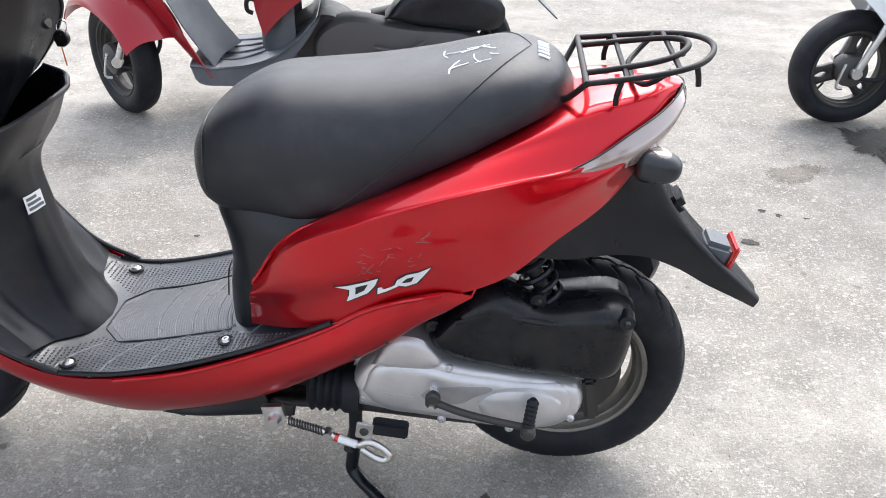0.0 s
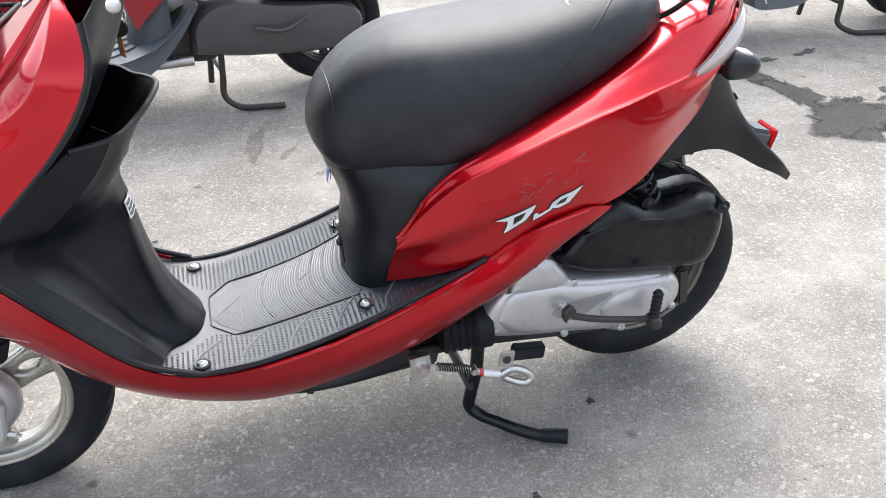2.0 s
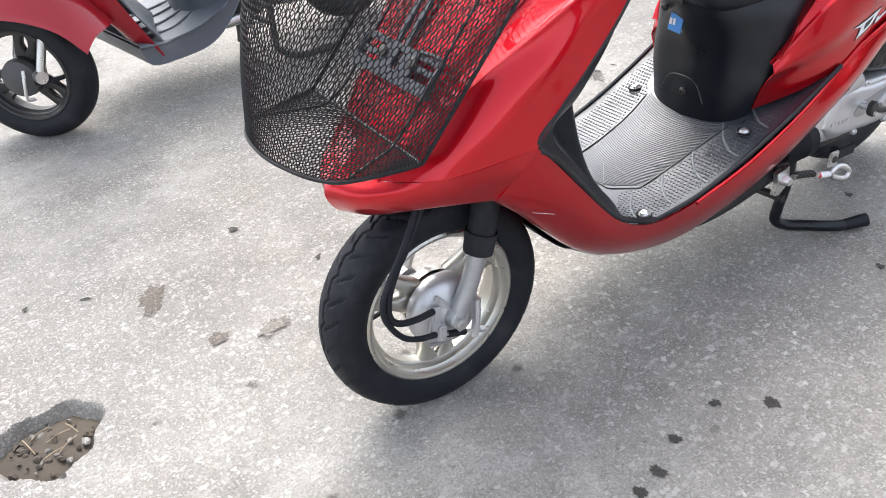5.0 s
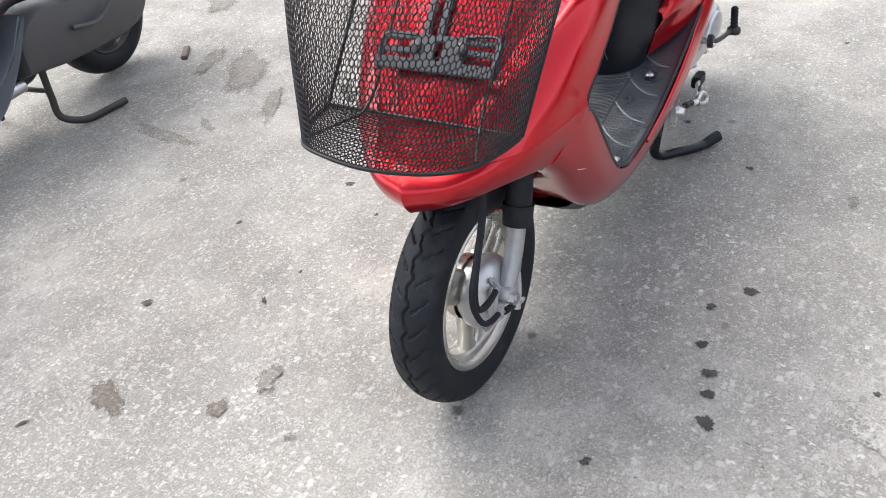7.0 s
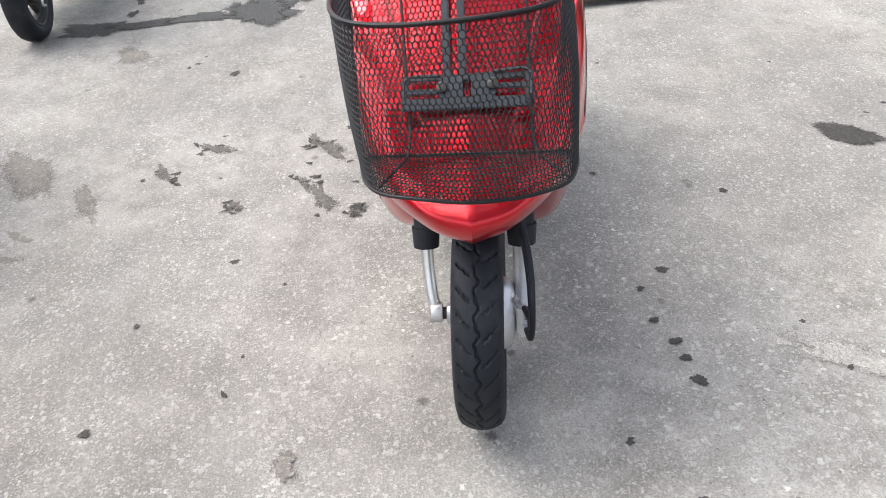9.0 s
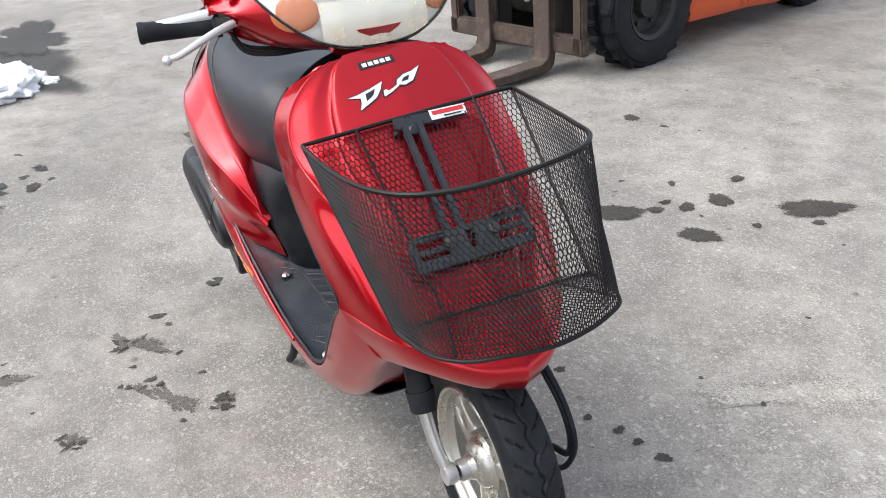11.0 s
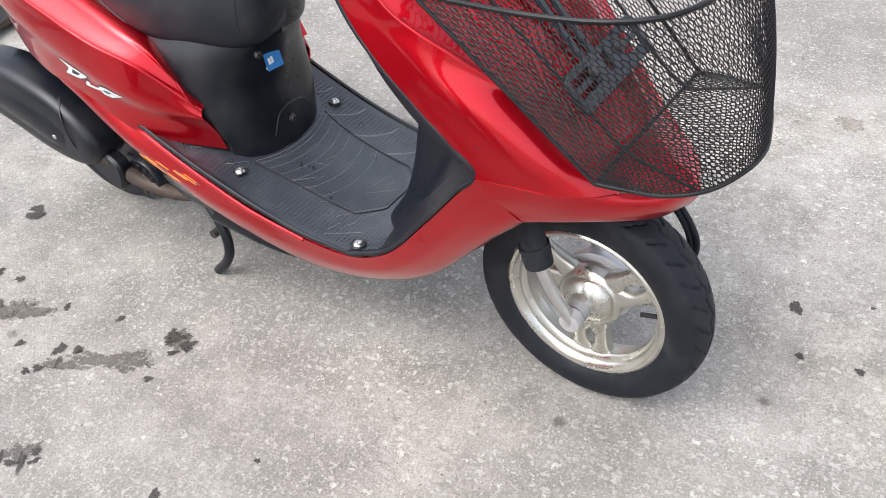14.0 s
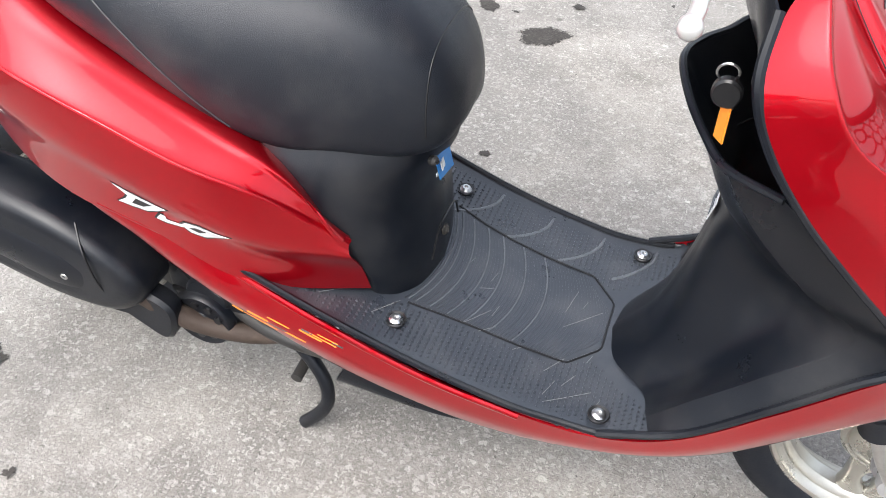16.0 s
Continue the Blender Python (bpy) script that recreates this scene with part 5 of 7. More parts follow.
part("plate_rail", block((0.190, 0.010, 0.005), on_back(0.0, 0.123, 0.008), 0.0015), PLATE, plt)
for y in (-0.094, 0.094):
    part("plate_web", block((0.012, 0.046, 0.005), on_back(y, 0.102, 0.0085), 0.0015), PLATE, plt)
for y in (-0.024, 0.024):
    part("plate_web", block((0.036, 0.050, 0.005), on_back(y, 0.102, 0.0085), 0.0015), PLATE, plt)
for y in (-0.060, 0.060):
    part("plate_tongue", block((0.062, 0.009, 0.005), on_back(y, 0.104, 0.0080), 0.0015), PLATE, plt)
    part("plate_bolt", lathe([(0.002, -0.004), (0.009, -0.004), (0.009, 0.003), (0.003, 0.005)], 14, on_back(y * 0.62, 0.108, 0.013) @ pose(0, 0, 0, 90, 0, 0)), DARK_STEEL, plt)
part("plate_ridge", tube([on_back(yy, dd, 0.012).translation for yy, dd in ((0.095, 0.086), (0.095, 0.120), (0.089, 0.127), (0.040, 0.127))], 0.0028, 6, 24), PLATE, plt)
part("plate_ridge", tube([on_back(-yy, dd, 0.012).translation for yy, dd in ((0.095, 0.086), (0.095, 0.120), (0.089, 0.127), (0.040, 0.127))], 0.0028, 6, 24), PLATE, plt)
tagp = part("basket_label", block((0.062, 0.017, 0.0016), on_back(-0.048, 0.312, 0.0095)), DECAL, basket, "white and red printed label")
part("label_field", block((0.054, 0.007, 0.0012), on_back(-0.048, 0.3145, 0.0106)), REDLENS, tagp)
part("print_bar", block((0.030, 0.0018, 0.0012), on_back(-0.054, 0.3065, 0.0106)), INK, tagp)
for s in (1, -1):
    part("basket_stay", tube([back_point(0.5 - 0.10 * s, 0.93), (-0.775, s * 0.036, 0.730)], 0.004, 8), WIRE, basket)

# rear wheel, engine and drive case
rw = wheel(scooter, "rear_wheel", Matrix.Translation((0.229, 0.0, 0.224)), 0.208, 0.045, 0.136, DULL_RIM, turn=0.9)
# added disc whose dark colour stands in for the shade inside the wheel
part("dark_backing", lathe([(0.010, -0.046), (0.088, -0.046), (0.098, -0.036), (0.098, 0.030), (0.010, 0.034)], 40, Matrix.Translation((0.229, 0.0, 0.224))), DARK_STEEL, rw, "dark disc added for the shade inside the rear wheel")
CASE_O = [(-0.121, 0.213), (-0.115, 0.262), (-0.082, 0.314), (-0.043, 0.349), (0.000, 0.338), (0.030, 0.313), (0.134, 0.297), (0.218, 0.286), (0.250, 0.262), (0.252, 0.222), (0.214, 0.187), (0.140, 0.179), (0.047, 0.189), (-0.045, 0.200)]
case = part("drive_case", pillow(CASE_O, [(-0.060, 0.004), (-0.064, 0.0), (-0.128, 0.0), (-0.140, 0.004), (-0.148, 0.012), (-0.151, 0.022)], 80), CASE, scooter, "cast aluminium drive case, scratched")
part("case_neck", pillow([(-0.082, 0.300), (-0.050, 0.352), (-0.006, 0.354), (0.012, 0.338), (0.030, 0.306), (-0.02, 0.292)], [(-0.100, 0.0), (-0.146, 0.0), (-0.153, 0.006), (-0.156, 0.016)], 40), CASE, case)
part("case_swell", pillow([(-0.100, 0.250), (-0.078, 0.300), (-0.030, 0.310), (0.060, 0.294), (0.150, 0.286), (0.222, 0.280), (0.236, 0.240), (0.210, 0.200), (0.110, 0.194), (0.020, 0.204), (-0.070, 0.216)], [(-0.143, 0.0), (-0.151, 0.003), (-0.156, 0.010), (-0.158, 0.022)], 72), CASE, case)
# raised patch in darker metal, the shade of the case's hollow put into colour
part("hollow_shade", pillow([(-0.004, 0.252), (0.012, 0.268), (0.040, 0.273), (0.112, 0.274), (0.084, 0.256), (0.060, 0.240), (0.010, 0.240)], [(-0.157, 0.0), (-0.1588, 0.0006), (-0.1592, 0.003)], 40), FORK, case)
part("case_bulge", pillow([(0.084, 0.246), (0.104, 0.268), (0.140, 0.278), (0.190, 0.276), (0.222, 0.250), (0.205, 0.212), (0.150, 0.202), (0.100, 0.214)], [(-0.154, 0.0), (-0.163, 0.004), (-0.167, 0.012), (-0.1685, 0.024)], 48), CASE, case)
part("case_flange", pillow(CASE_O, [(-0.096, -0.005), (-0.108, -0.005)], 80), CASE, case)
for k, (x, z) in enumerate(((-0.098, 0.232), (-0.050, 0.335), (0.040, 0.300), (0.210, 0.277), (0.236, 0.215), (0.140, 0.186), (0.030, 0.196))):
    screw(case, (x, -0.147, z), (0, -1, 0), 0.0055, "case_bolt", CASE)
for k in range(5):
    part("cast_mark", block((0.009, 0.0014, 0.008), pose(-0.072 + 0.0125 * k, -0.1585, 0.252 - 0.0016 * k, 0, 7, 0), 0.0004), CASE, case, "raised cast marking" if k == 0 else "")
part("case_bracket", block((0.022, 0.018, 0.080), pose(0.268, -0.120, 0.235, 0, -8, 0), 0.005), DARK_STEEL, case)
kick = part("kick_lever", tube([(0.020, -0.184, 0.262), (0.060, -0.190, 0.251), (0.110, -0.196, 0.243), (0.160, -0.200, 0.237)], 0.0062, 10, 20, taper=0.9), DARK_STEEL, scooter, "black kick-start lever")
part("kick_boss", pillow([(0.007, 0.272), (0.018, 0.281), (0.029, 0.273), (0.028, 0.257), (0.018, 0.248), (0.008, 0.255)], [(-0.176, 0.002), (-0.178, 0), (-0.187, 0), (-0.190, 0.003)], 24), DARK_STEEL, kick)
part("kick_stem", lathe([(0.003, -0.180), (0.0075, -0.179), (0.0080, -0.150)], 18, Matrix.Translation((0.018, 0, 0.265))), STEEL, kick)
part("kick_bolt", lathe([(0.002, -0.1935), (0.0048, -0.1935), (0.0058, -0.189)], 12, Matrix.Translation((0.017, 0, 0.256))), STEEL, kick)
part("kick_knuckle", lathe([(0.004, -0.222), (0.009, -0.220), (0.012, -0.214), (0.012, -0.196), (0.008, -0.190)], 18, Matrix.Translation((0.167, 0, 0.235))), DARK_STEEL, kick)
part("kick_pedal", lathe([(0.004, 0.0)] + [(0.0078 if k % 2 else 0.0098, 0.003 + 0.0042 * k) for k in range(13)] + [(0.005, 0.060)], 14, Matrix.Translation((0.166, -0.206, 0.235)) @ pose(0, 0, 0, 86, 0, 0) @ pose(0, 0, 0, 0, 0, -6)), RUBBER, kick)
AIR_O = [(0.005, 0.355), (0.030, 0.390), (0.070, 0.432), (0.104, 0.446), (0.139, 0.434), (0.175, 0.417), (0.235, 0.423), (0.284, 0.427), (0.310, 0.414), (0.319, 0.385), (0.317, 0.340), (0.298, 0.290), (0.222, 0.289), (0.116, 0.300), (0.045, 0.318), (0.010, 0.338)]
air = part("air_box", pillow(AIR_O, [(-0.050, 0.004), (-0.055, 0.0), (-0.122, 0.0), (-0.142, 0.006), (-0.154, 0.018), (-0.158, 0.034)], 80), SHINY, scooter, "black air filter box")
part("air_box_rim", pillow(AIR_O, [(-0.094, -0.004), (-0.104, -0.004)], 80), SHINY, air)
part("air_box_ridge", tube([(0.050, -0.150, 0.392), (0.105, -0.152, 0.410), (0.190, -0.152, 0.400), (0.290, -0.148, 0.404)], 0.006, 8, 30), SHINY, air)
for p in ((0.304, -0.142, 0.408), (0.172, -0.120, 0.424), (0.014, -0.120, 0.366)):
    part("air_box_lug", lathe([(0.004, -0.012), (0.012, -0.012), (0.013, 0.010), (0.004, 0.012)], 16, Matrix.Translation(p)), BLACK, air)
    screw(air, (p[0], p[1] - 0.012, p[2]), (0, -1, 0), 0.0040, "air_box_screw", DARK_STEEL)
part("intake_boot", lathe([(0.020, -0.192)] + [(0.040 if k % 2 else 0.034, -0.190 + 0.0065 * k) for k in range(9)] + [(0.041, -0.130), (0.041, -0.104)], 28, Matrix.Translation((0, -0.118, 0.226)) @ pose(0, 0, 0, 0, 0, -90)), RUBBER, scooter, "ribbed rubber intake boot")
eng = part("engine_block", pillow([(-0.150, 0.190), (-0.140, 0.330), (-0.020, 0.400), (0.090, 0.390), (0.120, 0.250), (0.040, 0.185)], [(-0.062, 0.01), (-0.056, 0), (0.080, 0), (0.090, 0.012)], 50), ENGINE, scooter, "dull cast engine block")
part("fan_cover", lathe([(0.010, 0.128), (0.030, 0.128), (0.034, 0.122), (0.055, 0.120), (0.070, 0.108), (0.072, 0.070)], 40, Matrix.Translation((-0.030, 0, 0.245))), BLACK, eng, "black engine fan cover")
for k in range(8):
    a = k * math.pi / 4
    part("fan_slot", block((0.020, 0.004, 0.006), Matrix.Translation((-0.030 + 0.045 * math.cos(a), 0.123, 0.245 + 0.045 * math.sin(a))) @ pose(0, 0, 0, 0, -math.degrees(a), 0)), INK, eng)
part("engine_rib", block((0.10, 0.05, 0.03), pose(-0.020, 0.105, 0.335, 0, -12, 0), 0.008), ENGINE, eng)
part("frame_tube", tube([(-0.420, -0.095, 0.180), (-0.250, -0.110, 0.185), (-0.120, -0.115, 0.190), (0.060, -0.125, 0.185), (0.200, -0.120, 0.180)], 0.010, 10, 30), DARK_STEEL, scooter)
part("frame_tube", tube([(-0.420, 0.095, 0.180), (-0.250, 0.110, 0.185), (-0.120, 0.115, 0.200), (0.000, 0.100, 0.260)], 0.012, 10, 30), DARK_STEEL, scooter)
part("under_frame", block((0.30, 0.20, 0.05), pose(-0.270, 0, 0.195, 0, 8, 0), 0.012), DARK_STEEL, scooter)
# shock absorber
sh = part("shock_absorber", tube([(0.196, -0.095, 0.385), (0.120, -0.088, 0.560)], 0.012, 12), DARK_STEEL, scooter, "black shock absorber with coil spring")
ax0, ax1 = Vector((0.190, -0.095, 0.400)), Vector((0.126, -0.088, 0.545))
dv = (ax1 - ax0).normalized()
pu = dv.orthogonal().normalized()
pv = dv.cross(pu)
part("coil_spring", tube([ax0 + (ax1 - ax0) * (k / 110) + 0.026 * (math.cos(k * 0.42) * pu + math.sin(k * 0.42) * pv) for k in range(111)], 0.0050, 7), BLACK, sh)
# mudguard behind the wheel
M_T = [(0.200, 0.105, 0.560), (0.262, 0.088, 0.600), (0.316, 0.066, 0.614), (0.360, 0.054, 0.552), (0.398, 0.050, 0.504), (0.446, 0.046, 0.456), (0.492, 0.042, 0.415), (0.528, 0.030, 0.379)]
M_B = [(0.160, 0.115, 0.490), (0.215, 0.104, 0.484), (0.271, 0.092, 0.487), (0.330, 0.074, 0.477), (0.385, 0.056, 0.449), (0.435, 0.049, 0.418), (0.484, 0.043, 0.392), (0.522, 0.030, 0.367)]
M_C = [(0.205, 0.000, 0.566), (0.266, 0.000, 0.608), (0.320, 0.000, 0.620), (0.363, 0.000, 0.554), (0.401, 0.000, 0.506), (0.448, 0.000, 0.457), (0.494, 0.000, 0.415), (0.530, 0.000, 0.377)]
mud = part("rear_mudguard", shell(patch([M_B, M_T, [(x + 0.003, y * 0.6, z + 0.002) for x, y, z in M_T], M_C], 40, 18), 0.004, True), BLACK, scooter, "long black plastic rear mudguard")
part("reflector_block", block((0.050, 0.056, 0.050), pose(0.447, 0, 0.452, 0, 16, 0), 0.008), GREY, mud)
part("reflector", block((0.008, 0.060, 0.054), pose(0.474, 0, 0.448, 0, 16, 0), 0.003), REDLENS, mud, "red rear reflector")
part("plate_lamp", block((0.030, 0.060, 0.030), pose(0.374, 0, 0.540, 0, 50, 0), 0.008), BLACK, mud)
for s in (1, -1):
    sg = bmesh.new()
    bmesh.ops.create_uvsphere(sg, u_segments=28, v_segments=18, radius=1.0)
    for v in sg.verts:
        x, y, z = [math.copysign(abs(q) ** 0.72, q) for q in v.co]
        v.co = (x * (0.75 if x < 0 else 1.0), y * (1 - 0.22 * x), z * (1 - 0.20 * x))
    bmesh.ops.transform(sg, matrix=Matrix.Translation((0.322, s * 0.098, 0.640)) @ pose(0, 0, 0, 0, 6, 16 * s) @ Matrix.Diagonal((0.036, 0.026, 0.024, 1)), verts=sg.verts)
    sp = part("rear_signal", sg, PLATE, scooter, "black rear turn signal")
    lg = bmesh.new()
    bmesh.ops.create_uvsphere(lg, u_segments=20, v_segments=12, radius=1.0)
    for v in lg.verts:
        v.co = [math.copysign(abs(q) ** 0.75, q) for q in v.co]
    bmesh.ops.transform(lg, matrix=Matrix.Translation((0.318, s * 0.097, 0.651)) @ pose(0, 0, 0, 0, 6, 16 * s) @ Matrix.Diagonal((0.027, 0.020, 0.0150, 1)), verts=lg.verts)
    part("signal_lens", lg, SMOKE, sp, "clear signal lens")
    part("signal_stalk", tube([(0.300, s * 0.060, 0.628), (0.312, s * 0.090, 0.634)], 0.014, 12), BLACK, sp)
# tail rack
rack = part("luggage_rack", tube([(0.214, s, z) for s, z in ((-0.108, 0.757), (-0.05, 0.757), (0.05, 0.757), (0.108, 0.757))], 0.0046, 10, 12), WIRE, scooter, "black tubular luggage rack")
outer = [(0.214, -0.105, 0.757), (0.270, -0.100, 0.764), (0.328, -0.090, 0.772), (0.370, -0.066, 0.779), (0.392, -0.022, 0.784), (0.392, 0.022, 0.784), (0.370, 0.066, 0.779), (0.328, 0.090, 0.772), (0.270, 0.100, 0.764), (0.214, 0.105, 0.757)]
part("rack_loop", tube(outer, 0.0044, 10, 60), WIRE, rack)
part("rack_loop", tube([(0.216 + (x - 0.214) * 0.80, y * 0.60, z + 0.001) for x, y, z in outer], 0.0044, 10, 60), WIRE, rack)
for s in (1, -1):
    part("rack_leg", tube([(0.214, s * 0.105, 0.757), (0.200, s * 0.085, 0.735), (0.190, s * 0.070, 0.722), (0.172, s * 0.066, 0.714)], 0.0046, 10, 20), WIRE, rack)
    part("rack_cross", tube([(0.262, s * 0.098, 0.763), (0.256, s * 0.098, 0.738), (0.256, s * 0.097, 0.726)], 0.0040, 8, 12), WIRE, rack)
    part("rack_hook", tube([(0.362, s * 0.066, 0.778), (0.367, s * 0.066, 0.760), (0.369, s * 0.066, 0.746)], 0.0040, 8, 12), WIRE, rack)
    part("rack_stay", tube([(0.326, s * 0.086, 0.772), (0.300, s * 0.070, 0.748), (0.286, s * 0.040, 0.742), (0.284, 0.0, 0.742)], 0.0042, 8, 24), WIRE, rack)
part("rack_cross", tube([(0.268, -0.098, 0.763), (0.268, 0.098, 0.763)], 0.0040, 8), WIRE, rack)
part("rack_cross", tube([(0.338, -0.084, 0.774), (0.338, 0.084, 0.774)], 0.0040, 8), WIRE, rack)
# silencer on the right
muf = part("silencer", lathe([(0.010, 0.0), (0.040, 0.0), (0.058, 0.010), (0.062, 0.030), (0.062, 0.250), (0.056, 0.290), (0.040, 0.315), (0.022, 0.325)], 40, Matrix.Translation((0.388, 0.156, 0.378)) @ pose(0, 0, 0, 0, -17, 0) @ pose(0, 0, 0, 0, 0, 90) @ Matrix.Diagonal((0.72, 1, 1.0, 1))), BLACK, scooter, "black silencer with heat shield")
shield_o = [(0.396, 0.352), (0.374, 0.402), (0.290, 0.418), (0.190, 0.402), (0.100, 0.370), (0.045, 0.330), (0.024, 0.284), (0.056, 0.243), (0.140, 0.235), (0.270, 0.273), (0.384, 0.318)]
part("heat_shield", pillow(shield_o, [(0.105, 0.012), (0.120, 0.0), (0.172, 0.0), (0.186, 0.006), (0.192, 0.016), (0.194, 0.032)], 60), BLACK, muf, "black heat shield")
screw(muf, (0.318, 0.194, 0.355), (0, 1, 0), 0.006, "shield_bolt", STEEL)
screw(muf, (0.132, 0.194, 0.297), (0, 1, 0), 0.006, "shield_bolt", STEEL)
part("shield_seam", tube([(0.110, 0.170, 0.376), (0.088, 0.1945, 0.350), (0.078, 0.1945, 0.290), (0.072, 0.172, 0.242)], 0.0016, 5, 30), INK, muf)
part("tail_spout", tube([(0.392, 0.150, 0.372), (0.424, 0.148, 0.366)], 0.012, 14), DARK_STEEL, muf)
part("pipe_guard", pillow([(0.095, 0.232), (0.055, 0.272), (0.000, 0.248), (0.014, 0.186), (0.055, 0.205)], [(0.140, 0.004), (0.150, 0), (0.164, 0), (0.170, 0.005)], 40), BLACK, muf)
fan = part("fan_housing", lathe([(0.004, 0.142), (0.012, 0.144), (0.016, 0.136), (0.030, 0.134), (0.044, 0.138), (0.048, 0.132), (0.050, 0.090)], 36, Matrix.Translation((-0.020, 0, 0.205))), BLACK, scooter, "black slotted engine fan housing")
for k in range(9):
    a = 2 * math.pi * k / 9
    part("fan_slot", lathe([(0.001, 0.1385), (0.0055, 0.1385), (0.0060, 0.134)], 12, Matrix.Translation((-0.020 + 0.030 * math.cos(a), 0, 0.205 + 0.030 * math.sin(a)))), INK, fan)
part("exhaust_pipe", tube([(0.060, 0.165, 0.272), (-0.020, 0.140, 0.205), (-0.120, 0.105, 0.185), (-0.170, 0.060, 0.200)], 0.015, 14, 40), RUST, scooter, "rusty exhaust pipe")
part("rear_hub_cover", lathe([(0.01, 0.095), (0.03, 0.094), (0.04, 0.080), (0.045, 0.045)], 30, Matrix.Translation((0.229, 0, 0.224))), CASE, rw)

# side stand, folded up
stand = part("side_stand", tube([(-0.215, -0.182, 0.203), (-0.160, -0.184, 0.188), (-0.120, -0.186, 0.170), (-0.092, -0.188, 0.166)], 0.0058, 12, 24), STEEL, scooter, "bright side stand, folded up")
part("stand_bracket", plate([(-0.018, 0.020), (0.016, 0.024), (0.020, 0.000), (0.010, -0.020), (-0.006, -0.030), (-0.020, -0.026), (-0.014, -0.006)], pose(-0.240, -0.168, 0.205, 90, 0, 0), 0.010), STEEL, stand)
# dark block put in for the shade behind the bracket
part("stand_bracket_shade", block((0.040, 0.012, 0.030), pose(-0.226, -0.162, 0.214, 0, 12, 0), 0.004), DARK_STEEL, stand)
part("stand_bolt", lathe([(0.002, -0.192), (0.0075, -0.192), (0.0095, -0.186), (0.0115, -0.180), (0.0115, -0.170)], 14, Matrix.Translation((-0.236, 0, 0.205))), STEEL, stand)
part("stand_spring", tube([(-0.212 + 0.00042 * k, -0.187 + 0.0062 * math.cos(k * 0.62), 0.209 - 0.00014 * k + 0.0062 * math.sin(k * 0.62)) for k in range(132)], 0.0015, 5), DARK_STEEL, stand)
part("spring_pin", lathe([(0.002, -0.194), (0.006, -0.194), (0.007, -0.186), (0.007, -0.178)], 12, Matrix.Translation((-0.150, 0, 0.186))), STEEL, stand)
part("stand_sleeve", tube([(-0.134, -0.1855, 0.1765), (-0.104, -0.1875, 0.1675)], 0.0066, 12), DECAL, stand)
part("sleeve_mark", tube([(-0.140, -0.185, 0.179), (-0.133, -0.1855, 0.176)], 0.0067, 12), REDLENS, stand)
part("stand_foot", tube([(-0.098, -0.188, 0.168), (-0.082, -0.190, 0.176), (-0.062, -0.194, 0.170), (-0.050, -0.197, 0.156), (-0.058, -0.198, 0.147), (-0.076, -0.194, 0.150), (-0.096, -0.189, 0.160)], 0.0062, 10, 34), STEEL, stand)
bump = part("side_bracket", block((0.027, 0.006, 0.032), pose(-0.091, -0.184, 0.195, 0, 8, 0), 0.002), STEEL, scooter, "steel bracket with rubber bump stop")
part("bump_stop", block((0.058, 0.020, 0.026), pose(-0.050, -0.176, 0.197, 0, 6, 0), 0.003), RUBBER, bump)
part("bracket_screw", lathe([(0.002, -0.191), (0.0055, -0.191), (0.0075, -0.188), (0.0075, -0.182)], 16, Matrix.Translation((-0.091, 0, 0.195))), DARK_STEEL, bump)
# centre stand, down
cs_bm = tube([(-0.118, -0.112, 0.185), (-0.120, -0.110, 0.120), (-0.128, -0.104, 0.060), (-0.130, -0.104, 0.032), (-0.112, -0.118, 0.018), (-0.085, -0.145, 0.017), (-0.058, -0.172, 0.016), (-0.030, -0.192, 0.014), (0.000, -0.210, 0.017)], 0.0118, 12, 60)
cs = part("centre_stand", cs_bm, BLACK, scooter, "black centre stand, down")
part("stand_pad", tube([(-0.022, -0.197, 0.014), (0.000, -0.210, 0.019), (0.018, -0.220, 0.021)], 0.0125, 12, 14, taper=1.15), RUBBER, cs)
part("stand_leg", tube([(-0.118, 0.090, 0.185), (-0.165, 0.100, 0.145), (-0.190, 0.108, 0.105), (-0.191, 0.112, 0.066), (-0.176, 0.116, 0.036), (-0.152, 0.121, 0.010)], 0.0105, 12, 36), BLACK, cs)
part("stand_axle", tube([(-0.116, -0.118, 0.186), (-0.116, 0.094, 0.186)], 0.010, 10), DARK_STEEL, cs)
part("stand_cross", tube([(-0.132, -0.118, 0.090), (-0.134, 0.098, 0.080)], 0.009, 10), DARK_STEEL, cs)
# scratches in the lacquer
rng = random.Random(11)
tail_tree = tree_of(mirrored(TAIL))
for k in range(26):
    x, z = -0.090 + 0.100 * rng.random(), 0.500 + 0.055 * rng.random()
    ang, ln = -0.5 + 1.6 * rng.random(), 0.003 + 0.012 * rng.random() ** 2
    hits = [tail_tree.ray_cast(Vector((x + ln * u * math.cos(ang), -0.4, z + 0.3 * (x + 0.04) + ln * u * math.sin(ang))), Vector((0, 1, 0)))[0] for u in (-1, 0, 1)]
    if all(hits):
        part("scratch", tube([(q.x, q.y - 0.0002, q.z) for q in hits], 0.00028, 4), DUST, scooter, "pale scratch" if k == 0 else "")
cover_tree = tree_of(COVER_R)
